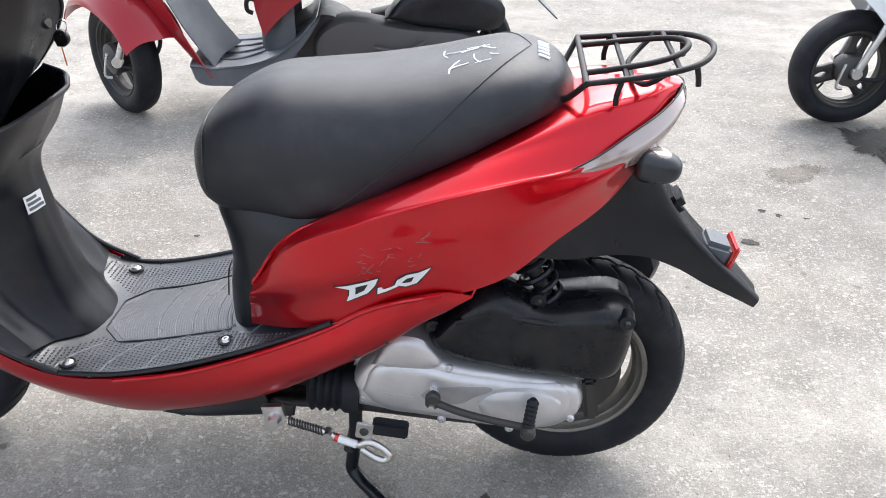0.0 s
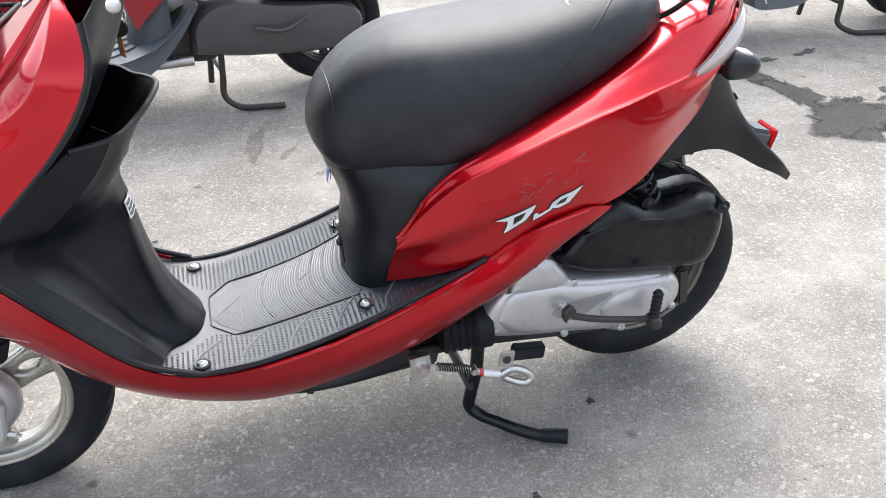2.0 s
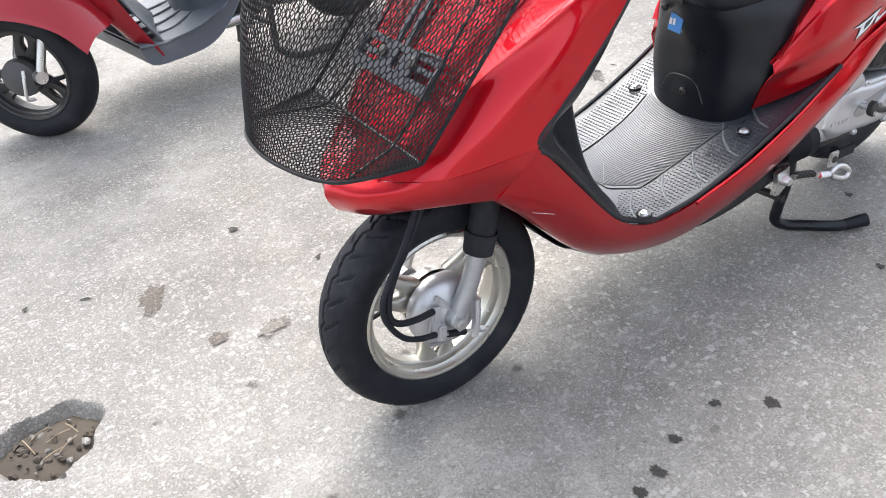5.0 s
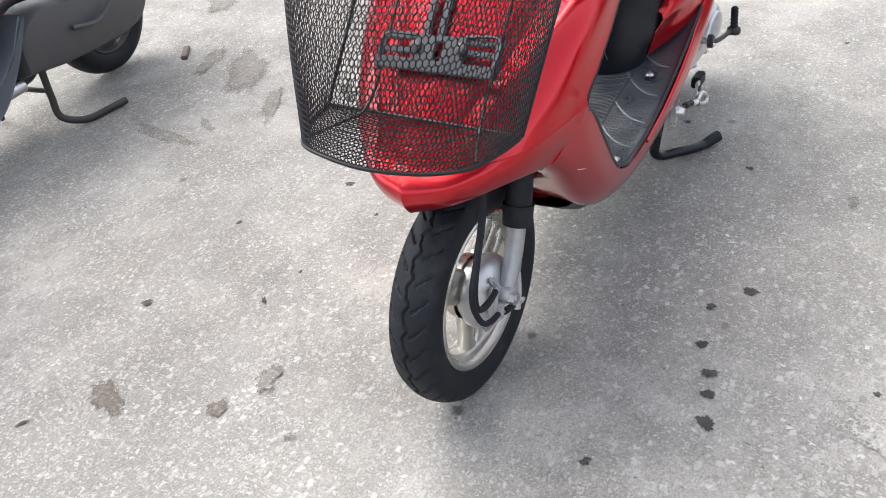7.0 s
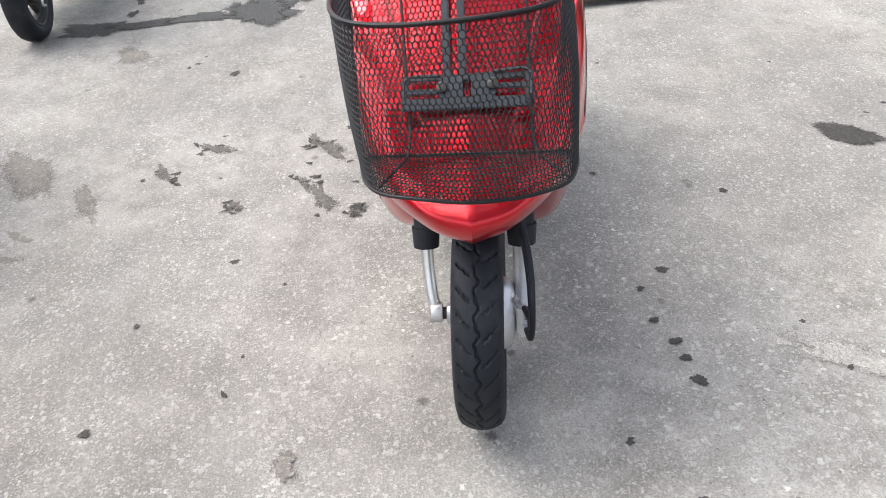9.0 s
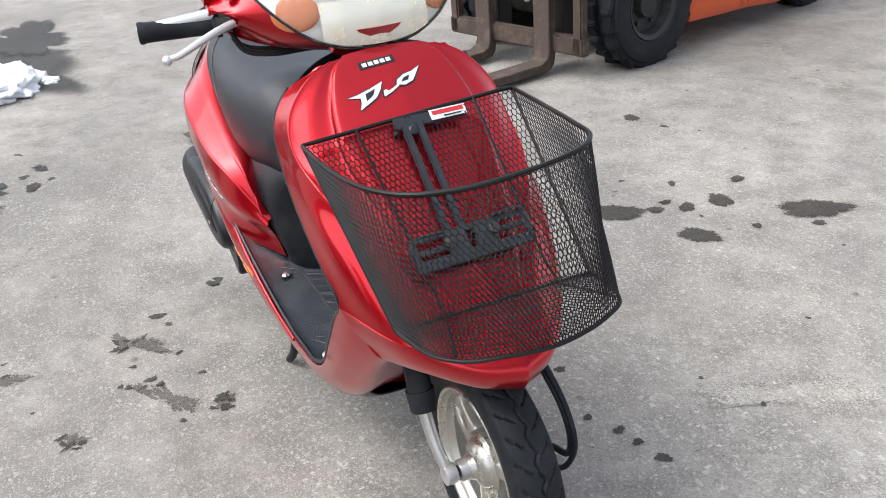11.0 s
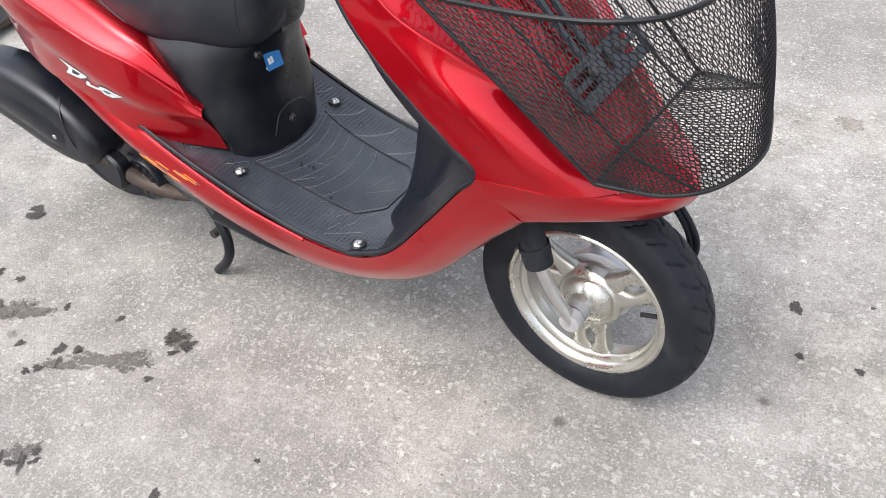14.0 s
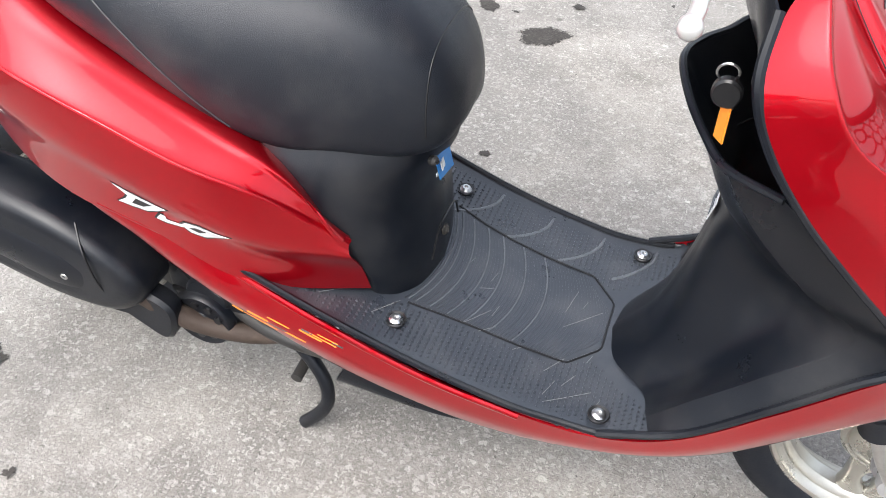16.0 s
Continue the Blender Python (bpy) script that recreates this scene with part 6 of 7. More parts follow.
for k in range(17):
    x = -0.105 - 0.175 * k / 17 + 0.01 * rng.random()
    z, ln = 0.330 + 0.13 * (x + 0.105) + 0.018 * (rng.random() - 0.3), 0.006 + 0.012 * rng.random()
    slope = rng.random()
    run = [(x + ln * u, z + ln * u * (0.30 + 0.15 * slope)) for u in (-1, 0, 1)]
    hits = [cover_tree.ray_cast(Vector((px, 0.4, pz)), Vector((0, -1, 0)))[0] for px, pz in run]
    if all(hits):
        part("scuff", tube([(q.x, q.y + 0.0003, q.z) for q in hits], 0.0004 + 0.0007 * rng.random(), 5), TAG if k % 4 else WORN, scooter, "orange paint scuff" if k == 1 else "")
part("scratch", tube([(-0.845, -0.1735, 0.400), (-0.800, -0.1705, 0.376), (-0.765, -0.1690, 0.348)], 0.0004, 5), DECAL, scooter, "pale scratch")
left_tree = tree_of(mirrored(COVER))
for x, z in ((-0.050, 0.378), (-0.098, 0.348)):
    q, n = left_tree.ray_cast(Vector((x, -0.4, z)), Vector((0, 1, 0)))[:2]
    n = n if n.y < 0 else -n
    m = n.to_track_quat("Y", "Z").to_matrix().to_4x4()
    m.translation = q
    part("rivet_hole", lathe([(0.0004, 0.0005), (0.0034, 0.0005), (0.0040, -0.0005)], 14, m), INK, scooter)


# ---- the other parked scooters ----
def parked_scooter(name, m, body, trim, metal, label, steer, nose=2.75, skirt=0.10):
    """A plain scooter: front towards -x, origin on the ground midway between the wheels."""
    e = thing(name, m, label, "scooter", "parked scooters")
    fx, rx = -0.56, 0.58
    f = wheel(e, "front_wheel", pose(fx, 0, 0.196, 0, 0, steer), 0.196, 0.045, 0.130, DARK_STEEL, turn=1.3, grooves=False)
    part("brake_plate", lathe([(0.006, -0.066), (0.022, -0.066), (0.052, -0.052), (0.056, -0.036), (0.050, -0.034)], 30, pose(fx, 0, 0.196, 0, 0, steer)), ENGINE, f)
    r = wheel(e, "rear_wheel", pose(rx, 0, 0.215), 0.205, 0.048, 0.134, DARK_STEEL, turn=0.6, grooves=False)
    for s in (1, -1):
        lg = part("fork_leg", tube([(fx + 0.110, s * 0.088, 0.500), (fx + 0.050, s * 0.088, 0.330), (fx, s * 0.086, 0.200)], 0.0130, 12), STEEL, e)
        part("axle_lug", lathe([(0.003, -0.012), (0.018, -0.012), (0.018, 0.012), (0.003, 0.012)], 16, Matrix.Translation((fx, s * 0.088, 0.203))), STEEL, lg)
    part("brake_arm", tube([(fx - 0.034, -0.074, 0.230), (fx - 0.046, -0.078, 0.185), (fx - 0.050, -0.078, 0.150), (fx - 0.030, -0.078, 0.146)], 0.0050, 8, 14), STEEL, e)
    part("brake_cable", tube([(fx - 0.02, -0.085, 0.19), (fx + 0.08, -0.10, 0.19), (fx + 0.15, -0.10, 0.26), (fx + 0.14, -0.08, 0.42)], 0.007, 8, 30), RUBBER, e)
    fend = []
    for f in (-1.0, -0.9, -0.5, 0.0, 0.5, 0.9, 1.0):
        w, drop = 0.105 * f, skirt * abs(f) ** 3
        fend.append([(fx + (0.255 + 0.02 * (1 - abs(f))) * math.cos(a) + 0.02, w * (1.15 - 0.12 * abs(a - 1.5)), 0.225 + 0.265 * math.sin(a) - drop * math.sin(a)) for a in np.linspace(nose, 0.35, 6)] if skirt < 0.2 else [(fx + (0.255 + 0.02 * (1 - abs(f))) * math.cos(a) + 0.02, w, 0.225 + 0.265 * math.sin(a) - drop * math.sin(a) * (nose - a) / (nose - 0.35) * 1.6) for a in np.linspace(nose, 0.35, 6)])
    fm = Matrix.Translation((fx, 0, 0)) @ pose(0, 0, 0, 0, 0, steer) @ Matrix.Translation((-fx, 0, 0))
    bm = shell(patch(fend, 24, 24), 0.004)
    bmesh.ops.transform(bm, matrix=fm, verts=bm.verts)
    part("front_fender", bm, body, e, "front fender")
    for s in (1, -1):
        a = [(fx + 0.070, s * 0.20, 0.86), (fx + 0.100, s * 0.215, 0.72), (fx + 0.155, s * 0.205, 0.55), (fx + 0.240, s * 0.195, 0.35), (fx + 0.325, s * 0.185, 0.175)]
        b = [(fx - 0.010, s * 0.14, 0.88), (fx + 0.020, s * 0.16, 0.73), (fx + 0.070, s * 0.16, 0.56), (fx + 0.170, s * 0.155, 0.37), (fx + 0.300, s * 0.150, 0.178)]
        c = [(fx - 0.070, s * 0.0, 0.90), (fx - 0.060, s * 0.0, 0.74), (fx - 0.010, s * 0.0, 0.58), (fx + 0.160, s * 0.10, 0.39), (fx + 0.285, s * 0.11, 0.19)]
        part("front_shield", shell(patch([a, b, c], 24, 14), 0.004), body, e, "front leg shield")
        i1 = [(fx + 0.082, s * 0.195, 0.86), (fx + 0.112, s * 0.208, 0.72), (fx + 0.167, s * 0.198, 0.55), (fx + 0.252, s * 0.188, 0.35), (fx + 0.335, s * 0.178, 0.212)]
        i2 = [(fx + 0.100, s * 0.10, 0.86), (fx + 0.135, s * 0.10, 0.72), (fx + 0.190, s * 0.095, 0.55), (fx + 0.270, s * 0.095, 0.36), (fx + 0.355, s * 0.10, 0.230)]
        i3 = [(fx + 0.110, 0.0, 0.86), (fx + 0.165, 0.0, 0.72), (fx + 0.230, 0.0, 0.55), (fx + 0.310, 0.0, 0.37), (fx + 0.400, 0.0, 0.240)]
        part("inner_shield", shell(patch([i1, i2, i3], 24, 14), 0.004), trim, e, "inner leg shield")
        t0 = [(-0.060, s * 0.135, 0.300), (0.020, s * 0.170, 0.385), (0.160, s * 0.190, 0.490), (0.360, s * 0.180, 0.590), (0.620, s * 0.120, 0.680), (0.780, s * 0.040, 0.730)]
        t1 = [(-0.085, s * 0.120, 0.420), (0.000, s * 0.175, 0.500), (0.160, s * 0.195, 0.580), (0.360, s * 0.185, 0.650), (0.620, s * 0.130, 0.720), (0.790, s * 0.040, 0.760)]
        t2 = [(-0.060, s * 0.100, 0.560), (0.020, s * 0.140, 0.620), (0.160, s * 0.150, 0.660), (0.360, s * 0.140, 0.705), (0.620, s * 0.090, 0.760), (0.790, s * 0.020, 0.790)]
        part("tail_panel", shell(patch([t0, t1, t2], 24, 12), 0.004), body, e, "tail panel")
    part("label", block((0.020, 0.050, 0.070), pose(fx + 0.205, -0.012, 0.600, 0, 20, 0), 0.001), DECAL, e, "white printed label")
    fl = [[(-0.300, w, 0.225 - 0.01 * (abs(w) > 0.17)), (-0.200, w, 0.210), (-0.080, w * 1.02, 0.226), (0.030, w * 1.02, 0.280), (0.120, w * 0.95, 0.370)] for w in (-0.180, -0.17, 0.0, 0.17, 0.180)]
    fl2 = patch(fl, 24, 16)
    fb = part("floorboard", shell(fl2, 0.004), trim, e, "plastic floorboard")
    side = [(-0.300, 0.217), (-0.200, 0.212), (-0.080, 0.227), (0.030, 0.281), (0.130, 0.375), (0.060, 0.270), (-0.060, 0.165), (-0.200, 0.150), (-0.280, 0.162)]
    part("floor_side", pillow(side, [(-0.181, 0.006), (-0.184, 0), (0.184, 0), (0.181, 0.006)], 50), trim, e)
    for k in range(4):
        part("floor_channel", tube([(-0.26, 0.10 - 0.066 * k, 0.2205), (-0.16, 0.11 - 0.072 * k, 0.2170), (-0.06, 0.08 - 0.052 * k, 0.236)], 0.004, 6, 16), trim, fb)
    rr = []
    for a in (0, 0.4, 0.75, 1.0):
        rr.append([(-0.085 + (1 - math.cos(a * 1.57)) * 0.13, 0.140 * math.sin(a * 1.57), z) for z in (0.225, 0.36, 0.50, 0.62)])
    part("seat_cowl", shell(patch(rr, 14, 14), 0.004, True), trim, e, "cowl under the seat")
    part("helmet_hook", tube([(-0.085, -0.05, 0.40), (-0.115, -0.05, 0.40), (-0.118, -0.05, 0.365), (-0.100, -0.05, 0.355)], 0.008, 8, 16), INK, e)
    st = []
    for x, w, zt, zb in ((-0.13, 0.04, 0.66, 0.62), (-0.08, 0.12, 0.75, 0.60), (0.08, 0.15, 0.77, 0.62), (0.30, 0.15, 0.79, 0.68), (0.50, 0.12, 0.83, 0.73), (0.60, 0.04, 0.80, 0.75)):
        st.append([(x, 0, zb), (x, 0.9 * w, zb), (x, w, zb + 0.4 * (zt - zb)), (x, 0.7 * w, zt - 0.12 * (zt - zb)), (x, 0, zt)])
    Q = patch([[q[k] for q in st] for k in range(5)], 20, 16)
    bm = bmesh.new()
    sheet(bm, np.concatenate([Q, mirrored(Q)[::-1][1:-1]], 0), closed=True)
    part("seat", bm, VINYL, e, "black seat")
    part("engine", pillow([(0.10, 0.20), (0.11, 0.30), (0.20, 0.36), (0.42, 0.33), (0.64, 0.30), (0.68, 0.24), (0.62, 0.17), (0.30, 0.17)], [(-0.06, 0), (-0.13, 0), (-0.15, 0.012), (-0.155, 0.03)], 50), ENGINE, e, "dull engine case")
    part("air_box", pillow([(0.34, 0.36), (0.42, 0.44), (0.62, 0.45), (0.73, 0.40), (0.72, 0.33), (0.50, 0.33)], [(-0.05, 0), (-0.14, 0), (-0.155, 0.015), (-0.16, 0.03)], 40), BLACK, e, "black air box")
    part("engine_front", pillow([(0.00, 0.18), (0.02, 0.30), (0.14, 0.36), (0.24, 0.30), (0.18, 0.17)], [(-0.10, 0.01), (-0.09, 0), (0.10, 0), (0.11, 0.02)], 40), DARK_STEEL, e)
    part("stand_tube", tube([(-0.06, -0.10, 0.175), (0.10, -0.115, 0.178)], 0.018, 16), STEEL, e)
    part("kick_lever", tube([(0.30, -0.165, 0.27), (0.40, -0.175, 0.255), (0.47, -0.18, 0.29)], 0.008, 8, 16), ENGINE, e)
    c = part("centre_stand", tube([(0.19, -0.105, 0.19), (0.185, -0.110, 0.10), (0.182, -0.120, 0.04), (0.22, -0.165, 0.014), (0.30, -0.20, 0.014), (0.36, -0.215, 0.014)], 0.011, 10, 40), DARK_STEEL, e, "centre stand, down")
    part("stand_leg", tube([(0.19, 0.105, 0.19), (0.182, 0.115, 0.04), (0.18, 0.12, 0.012)], 0.011, 10, 16), DARK_STEEL, c)
    part("stand_cross", tube([(0.186, -0.11, 0.12), (0.186, 0.11, 0.12)], 0.008, 8), DARK_STEEL, c)
    part("rear_mudguard", shell(patch([[(0.50, w, 0.50), (0.66, w, 0.54), (0.80, w * 0.8, 0.45), (0.93, w * 0.5, 0.33)] for w in (-0.09, 0.0, 0.09)], 20, 8), 0.005), trim, e, "rear mudguard")
    part("silencer", tube([(0.30, 0.15, 0.26), (0.72, 0.16, 0.36)], 0.055, 24, taper=0.9), BLACK, e, "black silencer")
    part("handlebar", tube([(fx + 0.16, -0.32, 0.93), (fx + 0.10, -0.15, 0.95), (fx + 0.09, 0, 0.95), (fx + 0.10, 0.15, 0.95), (fx + 0.16, 0.32, 0.93)], 0.016, 12, 30), RUBBER, e, "handlebar")
    hd = bmesh.new()
    bmesh.ops.create_uvsphere(hd, u_segments=24, v_segments=14, radius=1.0)
    bmesh.ops.transform(hd, matrix=Matrix.Translation((fx + 0.04, 0, 0.95)) @ Matrix.Diagonal((0.10, 0.17, 0.085, 1)), verts=hd.verts)
    part("headlamp_cowl", hd, body, e, "headlamp cowl")
    return e


parked_scooter("parked_scooter", pose(-0.648, 2.94, 0, 0, 0, 8), RED_DULL, GREY, DARK_STEEL, "dull red scooter with grey plastic trim on its stand", -50)
parked_scooter("parked_scooter", pose(1.835, 3.04, 0, 0, 0, 2), WHITE, GREY, DARK_STEEL, "white scooter with grey plastic trim standing in meltwater", 6, 1.95, 0.26)
parked_scooter("parked_scooter", pose(-0.245, -2.21, 0, 0, 0, -62), BLACK, GREY, DARK_STEEL, "black scooter with dark wheels parked on the yard", 10)


# ---- fork lift truck ----
truck = thing("forklift", pose(1.50, -1.02, 0, 0, 0, 11), "orange forklift with worn steel forks lowered to the ground", "forklift")


def truck_wheel(name, x, y, R, w, side):
    """A pneumatic truck wheel; side is where its outer face looks along x."""
    turn = Matrix.Translation((x, y, R)) @ pose(0, 0, 0, 0, 0, 90)
    rim = part(name, lathe([(0.03, -0.3 * w), (0.06, -0.3 * w), (0.09, -0.12 * w), (0.50 * R, -0.12 * w), (0.53 * R, -0.42 * w), (0.56 * R, -0.46 * w), (0.57 * R, 0.46 * w), (0.50 * R, 0.40 * w), (0.46 * R, 0.14 * w), (0.24 * R, 0.10 * w), (0.20 * R, 0.30 * w), (0.03, 0.32 * w)], 40, turn), HUB, truck, "dark steel wheel")
    tyre = part("tyre", lathe([(0.56 * R, 0.40 * w), (0.60 * R, 0.48 * w), (0.80 * R, 0.53 * w), (0.93 * R, 0.50 * w), (0.955 * R, 0.42 * w), (0.96 * R, 0.0), (0.955 * R, -0.42 * w), (0.93 * R, -0.50 * w), (0.80 * R, -0.53 * w), (0.60 * R, -0.48 * w), (0.56 * R, -0.40 * w)], 60, turn, cap=False), RUBBER, rim, "black lugged tyre")
    for k in range(22):
        a = 2 * math.pi * k / 22
        for s in (-1, 1):
            aa = a + (0.5 * 2 * math.pi / 22 if s > 0 else 0)
            part("lug", block((0.060 * R / 0.28, 0.50 * w, 0.040 * R / 0.28), turn @ pose(0, 0, 0, 0, -math.degrees(aa), 0) @ Matrix.Translation((0.955 * R, s * 0.27 * w, 0)) @ pose(0, 0, 0, 90, 0, 0) @ pose(0, 0, 0, 0, 90, 18 * s), 0.006), RUBBER, tyre)
    for k in range(6):
        a = 2 * math.pi * k / 6
        part("wheel_nut", lathe([(0.003, 0.14 * w), (0.012, 0.14 * w), (0.012, 0.20 * w), (0.003, 0.21 * w)], 6, turn @ Matrix.Translation((0.34 * R * math.cos(a), 0, 0.34 * R * math.sin(a)))), DARK_STEEL, rim)
    return rim


truck_wheel("front_wheel", 0.0, 0.0, 0.295, 0.19, -1)
truck_wheel("front_wheel", 0.98, 0.0, 0.295, 0.19, 1)
truck_wheel("rear_wheel", 0.12, -1.62, 0.235, 0.16, -1)
truck_wheel("rear_wheel", 0.86, -1.62, 0.235, 0.16, 1)
hull = [(-0.36, 0.14), (-0.36, 0.45), (-0.36, 0.78), (-1.20, 0.80), (-2.05, 0.95), (-2.12, 0.60), (-2.06, 0.45), (-1.95, 0.42), (-1.86, 0.40), (-1.72, 0.42), (-1.42, 0.42), (-1.34, 0.30), (-1.32, 0.14), (-0.80, 0.13)]
bm = pillow(hull, [(0.05, 0.03), (0.03, 0.0), (-0.97, 0.0), (-1.00, 0.03)], 120)
bmesh.ops.transform(bm, matrix=pose(0, 0, 0, 0, 0, 90), verts=bm.verts)
part("body", bm, ORANGE, truck, "orange forklift body")
part("mudguard", shell(patch([[(x, 0.34 * math.cos(a), 0.295 + 0.34 * math.sin(a)) for a in np.linspace(0.5, 2.7, 7)] for x in (-0.11, 0.10)], 20, 4), 0.012), ORANGE, truck, "orange mudguard")
part("chassis", block((0.70, 1.60, 0.22), pose(0.49, -0.70, 0.30), 0.02), DARK_STEEL, truck)
for x in (0.22, 0.76):
    part("mast_rail", block((0.075, 0.14, 2.0), pose(x, 0.28, 1.09), 0.008), DARK_STEEL, truck, "black mast rail")
for x in (0.30, 0.68):
    part("inner_rail", block((0.05, 0.10, 1.9), pose(x, 0.30, 1.05), 0.008), DARK_STEEL, truck)
part("front_axle", block((0.80, 0.16, 0.18), pose(0.49, 0.0, 0.295), 0.02), DARK_STEEL, truck)
for z in (0.16, 0.50):
    part("carriage_bar", block((1.00, 0.05, 0.09), pose(0.48, 0.40, z), 0.008), RUST, truck, "rusty carriage bar")
for x in (0.02, 0.94):
    part("carriage_end", block((0.06, 0.05, 0.42), pose(x, 0.40, 0.33), 0.008), RUST, truck)
for x in (0.235, 0.675):
    prof = [(0.405, 0.62), (0.405, 0.10), (0.412, 0.055), (0.435, 0.030), (0.48, 0.022), (1.90, 0.022), (2.135, 0.027), (2.14, 0.033), (1.90, 0.047), (0.50, 0.068), (0.462, 0.085), (0.450, 0.12), (0.448, 0.62)]
    bm = plate([(a, b) for a, b in prof], Matrix(((0, 0, 1, x - 0.055), (1, 0, 0, 0), (0, 1, 0, 0), (0, 0, 0, 1))), 0.11)
    bmesh.ops.bevel(bm, geom=[e for e in bm.edges if abs(e.verts[0].co.x - e.verts[1].co.x) < 1e-5], offset=0.004, segments=1, affect="EDGES")
    part("fork", bm, RUST, truck, "worn rusty steel fork")


# ---- marks and litter on the yard ----
def blot(where, rx, ry, turn=0.0, seed=0, rough=0.25, mat=None, name="oil_stain", label="dark oil stain on the asphalt", z=0.0012):
    """A thin, ragged stain lying on the ground."""
    z += 0.00007 * (seed * 7 % 41)
    r = random.Random(seed)
    ph = [r.random() * 6.28 for _ in range(6)]
    n = 56
    bm = bmesh.new()
    ring = []
    for k in range(n):
        a = 2 * math.pi * k / n
        q = 1 + rough * (0.5 * math.sin(2 * a + ph[0]) + 0.5 * math.sin(3 * a + ph[1]) + 0.42 * math.sin(5 * a + ph[2]) + 0.3 * math.sin(9 * a + ph[3]) + 0.25 * math.sin(14 * a + ph[4]) + 0.18 * math.sin(23 * a + ph[5]))
        ring.append((rx * q * math.cos(a), ry * q * math.sin(a)))
    cover = bm.verts.layers.float.new("cover")
    rings = []
    for f, c in ((0.30, 1.0), (0.65, 0.85), (0.95, 0.50), (1.30, 0.0)):
        vs = [bm.verts.new((f * x, f * y, z)) for x, y in ring]
        for v in vs:
            v[cover] = c
        rings.append(vs)
    bm.faces.new(rings[0])
    for a, b in zip(rings, rings[1:]):
        for k in range(n):
            bm.faces.new((a[k], b[k], b[(k + 1) % n], a[(k + 1) % n]))
    ob = new(name, finish(bm, name, mat or OILY))
    ob.matrix_world = pose(where[0], where[1], ground_z(where[0], where[1]), 0, 0, turn)
    return tagged(ob, label, "stain", "stains on the yard", "structure")


SPOTS = [(-0.54, 0.84, 0.013, 0.013), (-0.905, 0.838, 0.016, 0.013), (-0.84, 0.85, 0.012, 0.010), (-0.72, 0.89, 0.010, 0.010), (-0.61, 0.90, 0.009, 0.008), (-0.79, 0.86, 0.010, 0.014), (0.107, 1.131, 0.010, 0.007), (-0.08, 0.936, 0.009, 0.007)]
SPOTS2 = [(-1.20, 0.90, 0.016, 0.012), (-1.24, 1.02, 0.008, 0.007), (-1.34, 1.01, 0.008, 0.007), (0.38, 1.44, 0.022, 0.014), (0.28, 1.62, 0.022, 0.014), (-0.45, 1.83, 0.010, 0.010), (0.78, 2.10, 0.022, 0.016), (0.40, 1.42, 0.016, 0.012)]
SPOTS3 = [(0.09, 0.20, 0.085, 0.060), (0.03, 0.085, 0.026, 0.022), (-0.01, -0.01, 0.034, 0.026), (-0.03, -0.13, 0.055, 0.034), (-0.19, 0.10, 0.065, 0.042), (-0.25, -0.31, 0.100, 0.068), (0.07, -0.30, 0.028, 0.020), (-0.24, -0.08, 0.016, 0.014)]
SPOTS4 = [(0.82, -0.44, 0.046, 0.028), (0.65, -0.47, 0.018, 0.014), (-0.33, -0.24, 0.022, 0.016), (0.06, 0.02, 0.024, 0.014), (0.17, -0.10, 0.020, 0.012), (1.62, 1.85, 0.05, 0.025), (-0.20, 0.62, 0.012, 0.010)]
for k, (x, y, a, b) in enumerate(SPOTS + SPOTS2 + SPOTS3 + SPOTS4):
    blot((x, y), a, b, k * 37 % 180, k, 0.16 if a > 0.02 else 0.22)
rng = random.Random(3)
for k in range(46):
    x, y = -1.6 + 3.6 * rng.random(), -1.8 + 4.4 * rng.random()
    blot((x, y), 0.004 + 0.008 * rng.random() ** 2, 0.004 + 0.005 * rng.random(), rng.random() * 180, 100 + k, 0.3)
# ragged footprint-like stains beside the scooter
for k, (x, y, a, b, t) in enumerate([(-0.155, 1.66, 0.085, 0.026, 20), (-0.230, 1.565, 0.022, 0.016, 30), (-0.215, 1.545, 0.014, 0.012, 0), (0.135, 1.67, 0.070, 0.030, 25), (0.20, 1.73, 0.045, 0.016, 15), (-0.18, 1.89, 0.030, 0.022, 60), (0.17, 2.02, 0.070, 0.022, 60), (0.02, 2.14, 0.06, 0.02, 40), (-0.075, 1.72, 0.050, 0.014, 25)]):
    blot((x, y), a * 0.82, b * 0.82, t, 200 + k, 0.40, PRINT)
    for j in range(5):
        blot((x + a * (rng.random() - 0.5) * 2.6, y + a * (rng.random() - 0.5) * 2.2), 0.005 + 0.012 * rng.random(), 0.004 + 0.007 * rng.random(), rng.random() * 180, 900 + 9 * k + j, 0.4)
for k, (x, y, a, b, t) in enumerate([(-1.26, 1.855, 0.052, 0.022, 60), (-1.20, 1.64, 0.022, 0.016, 0)]):
    blot((x, y), a, b, t, 330 + k, 0.22, RUSTY, "damp_stain", "brown rusty stain on the asphalt", 0.0010)
for k, (x, y, a, b, t) in enumerate([(-1.13, 0.21, 0.032, 0.026, 0), (0.09, 2.73, 0.09, 0.03, 20), (-0.13, 2.31, 0.10, 0.022, 25), (0.59, 3.09, 0.12, 0.05, 30), (-1.10, 1.60, 0.030, 0.020, 0), (-0.39, 2.51, 0.10, 0.025, 80), (-0.30, 2.42, 0.05, 0.012, 60), (1.02, 2.55, 0.10, 0.045, 40), (-0.16, 0.70, 0.020, 0.012, 0), (0.05, 2.55, 0.14, 0.06, 30), (-1.75, 2.55, 0.12, 0.04, 20)]):
    blot((x, y), a, b, t, 300 + k, 0.22, DAMP, "damp_stain", "faint damp stain on the asphalt", 0.0010)
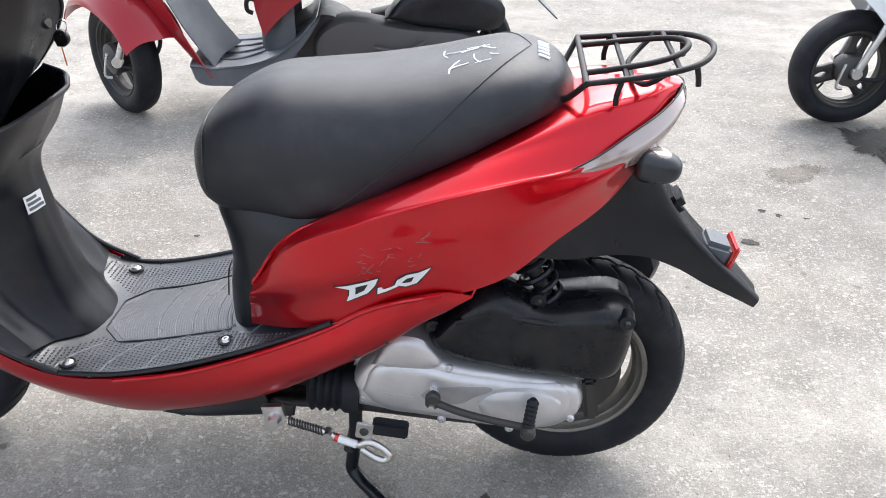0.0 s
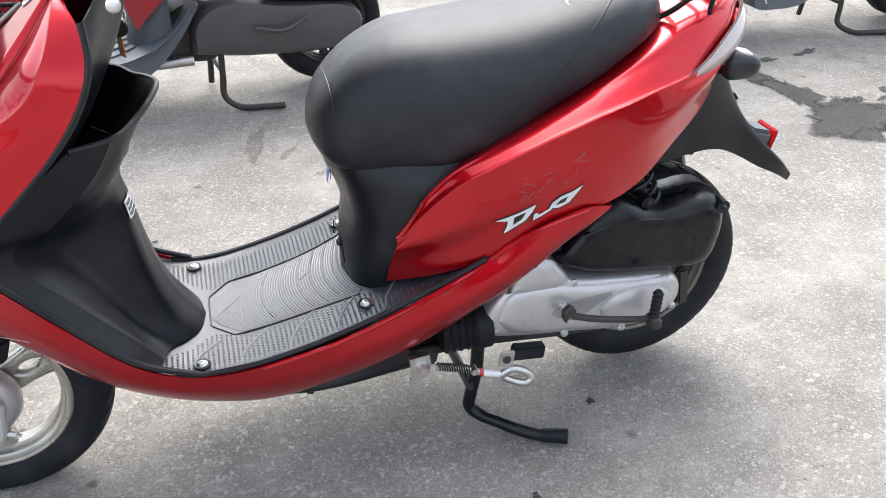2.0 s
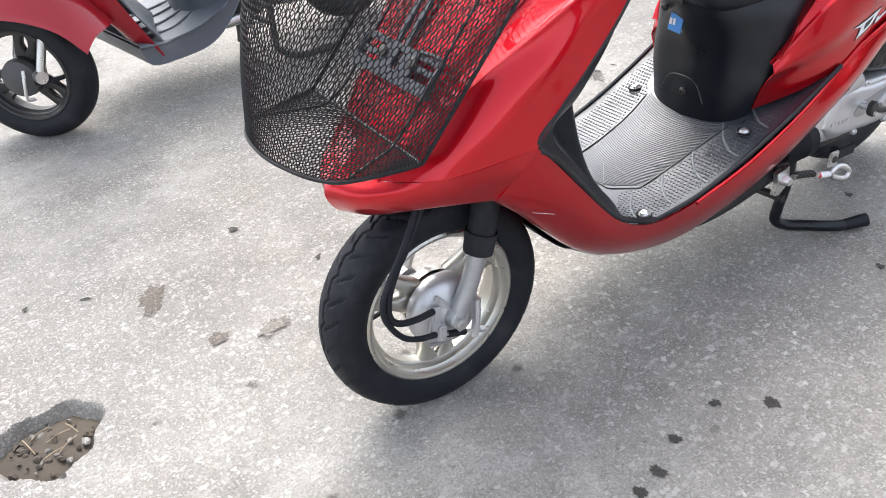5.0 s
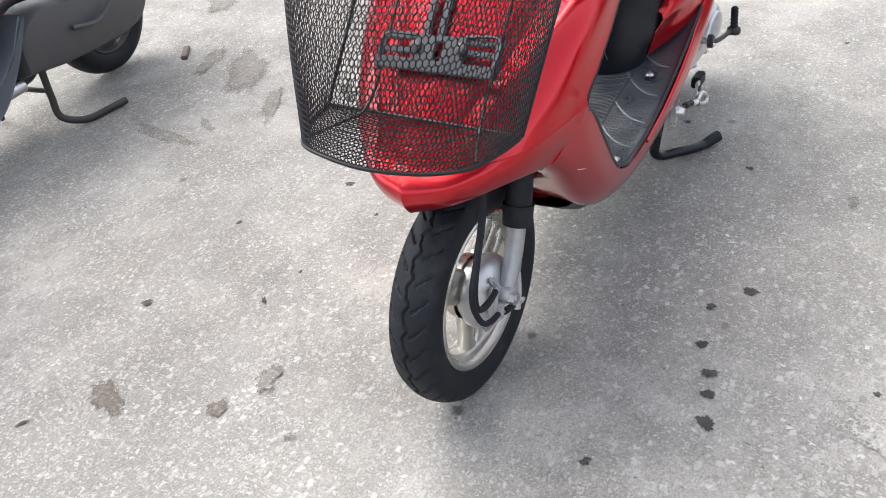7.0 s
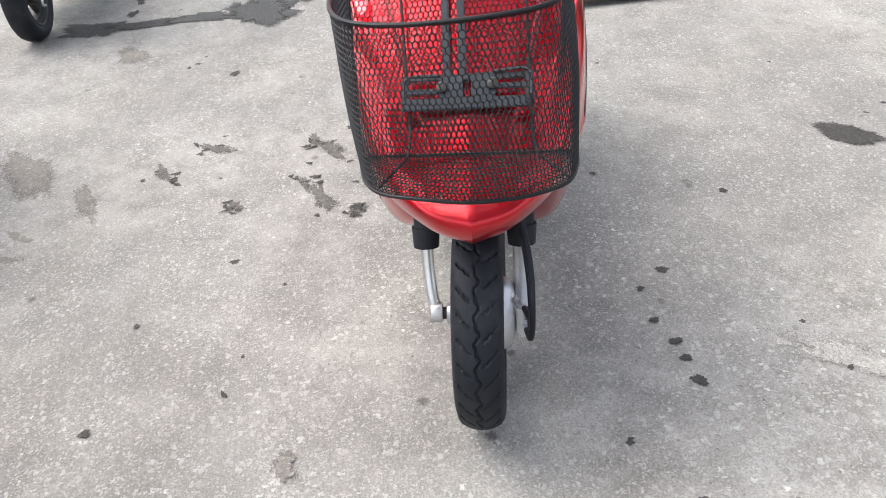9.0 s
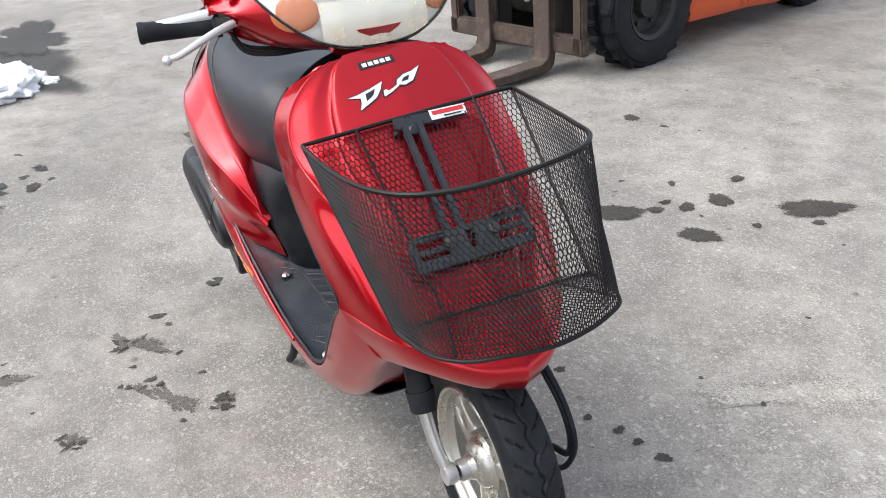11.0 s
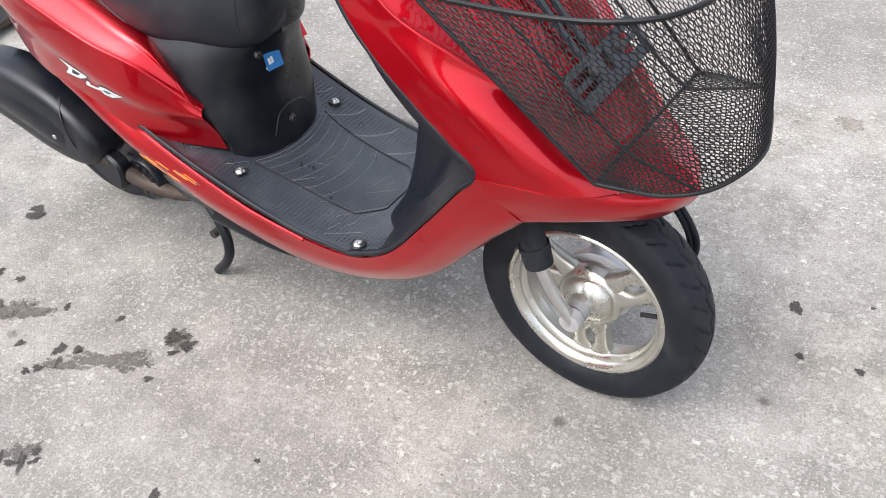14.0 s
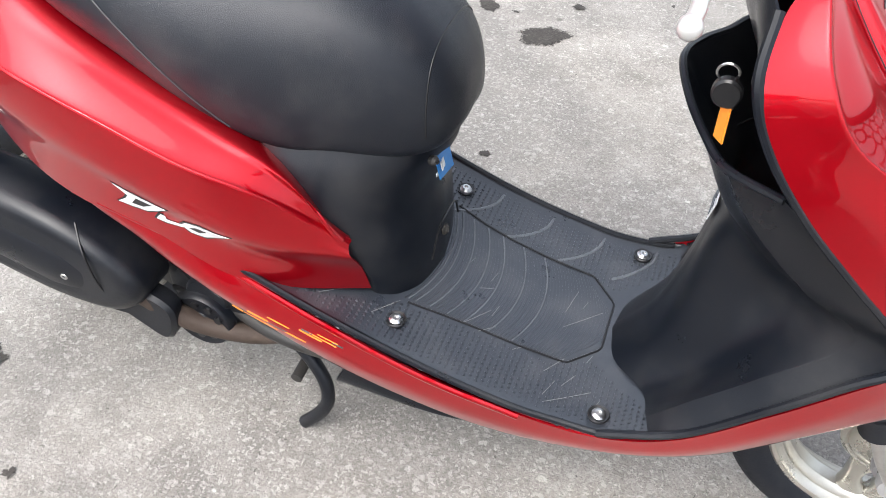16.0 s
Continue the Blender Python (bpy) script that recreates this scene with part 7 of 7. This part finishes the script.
for k, (x, y, a, b, t) in enumerate([(-0.90, 0.47, 0.16, 0.055, 60), (0.66, -1.38, 0.14, 0.055, 10)]):
    blot((x, y), a, b, t, 400 + k, 0.35, CHALKY, "pale_patch", "pale chalky patch on the asphalt", 0.0009)
# melt water
for k, (x, y, a, b, t) in enumerate([(1.36, 2.80, 0.10, 0.15, 10), (1.40, 2.60, 0.055, 0.14, 14), (1.45, 2.38, 0.060, 0.14, -4), (1.50, 2.14, 0.13, 0.14, 20), (1.72, 2.06, 0.20, 0.07, 5), (1.75, 2.75, 0.06, 0.02, 20), (1.55, 2.72, 0.05, 0.018, 0)]):
    blot((x, y), a, b, t, 500 + k, 0.32, SOAKED, "wet_patch", "dark meltwater running over the asphalt", 0.0014)
for k, (x, y, a, b, t) in enumerate([(4.35, 1.95, 1.10, 0.40, 6), (3.50, 2.30, 0.46, 0.42, 30), (4.9, 1.66, 0.6, 0.26, 0), (1.50, 2.15, 0.16, 0.13, 10), (1.72, 2.02, 0.11, 0.05, 30), (1.95, 2.16, 0.13, 0.05, 60)]):
    blot((x, y), a, b, t, 600 + k, 0.30, SOAKED, "wet_patch", "dark meltwater running over the asphalt", 0.0014)
for k in range(26):
    x, y = 1.55 + 1.2 * rng.random(), 1.75 + 0.65 * rng.random()
    blot((x, y), 0.012 + 0.05 * rng.random() ** 2, 0.010 + 0.018 * rng.random(), rng.random() * 60, 700 + k, 0.3, SOAKED, "wet_patch", "splash of meltwater on the asphalt")


def snow_heap(where, size, seed):
    """A ragged lump of melting snow."""
    bm = bmesh.new()
    bmesh.ops.create_icosphere(bm, subdivisions=5, radius=1.0)
    for v in bm.verts:
        p = v.co.copy()
        d = 0.30 * noise.noise(p * 1.7 + Vector((seed, 0, 0))) + 0.20 * noise.noise(p * 4.5 + Vector((seed, 3, 0))) + 0.10 * noise.noise(p * 11)
        v.co = Vector((p.x * size[0], p.y * size[1], max(p.z, -0.02) * size[2])) * (1 + d)
    ob = new("snow_lump", finish(bm, "snow_lump", SNOW, 3.0))
    ob.matrix_world = pose(where[0], where[1], 0)
    return tagged(ob, "lump of white melting snow in a puddle", "snow")


snow_heap((3.50, 1.86, 0), (0.42, 0.19, 0.11), 1)
snow_heap((3.42, 1.63, 0), (0.06, 0.05, 0.03), 4)
# a stick lying by the red scooter's far side
ob = new("wood_splinter", finish(block((0.10, 0.022, 0.014), pose(0, 0, 0.007), 0.003), "wood_splinter", WOOD))
ob.matrix_world = pose(0.11, 2.86, 0.0, 0, 0, 35)
tagged(ob, "small dark wood splinter lying on asphalt", "debris")
# pothole with earth, gravel and straw in it
bm = bmesh.new()
r = random.Random(8)
rings = []
for rad, z in ((1.04, -0.034), (0.8, -0.028), (0.5, -0.024), (0.05, -0.022)):
    rings.append([bm.verts.new((0.095 * rad * math.cos(a), 0.082 * rad * math.sin(a), z + 0.008 * noise.noise(Vector((rad * 3 * math.cos(a), rad * 3 * math.sin(a), 0))))) for a in [2 * math.pi * k / 40 for k in range(40)]])
for a, b in zip(rings, rings[1:]):
    for k in range(40):
        bm.faces.new((a[k], a[(k + 1) % 40], b[(k + 1) % 40], b[k]))
bm.faces.new(rings[-1])
hole = new("pothole", finish(bm, "pothole", EARTH))
hole.matrix_world = pose(-1.555, 1.585, 0)
tagged(hole, "earth-filled pothole in the asphalt with gravel and straw", "pothole", kind="structure")
for k in range(46):
    a, d, q = r.random() * 6.28, r.random() ** 0.5 * 0.82, 0.003 + 0.007 * r.random() ** 2
    bm = bmesh.new()
    bmesh.ops.create_icosphere(bm, subdivisions=1, radius=1.0)
    for v in bm.verts:
        v.co *= 0.75 + 0.5 * r.random()
    bmesh.ops.transform(bm, matrix=pose(0.095 * d * math.cos(a), 0.082 * d * math.sin(a), -0.021, 360 * r.random(), 0, 360 * r.random()) @ Matrix.Diagonal((q, q * 0.8, q * 0.6, 1)), verts=bm.verts)
    part("pebble", bm, (EARTH, ROAD, EARTH, EARTH)[k % 4], hole)
for k in range(6):
    a, d, t = r.random() * 6.28, r.random() ** 0.5 * 0.6, r.random() * 3.14
    x, y, ln = 0.095 * d * math.cos(a), 0.082 * d * math.sin(a), 0.010 + 0.018 * r.random()
    part("straw", tube([(x - ln * math.cos(t), y - ln * math.sin(t), -0.018), (x, y, -0.014), (x + ln * math.cos(t), y + ln * math.sin(t), -0.017)], 0.0011, 5, 8), STRAW, hole)
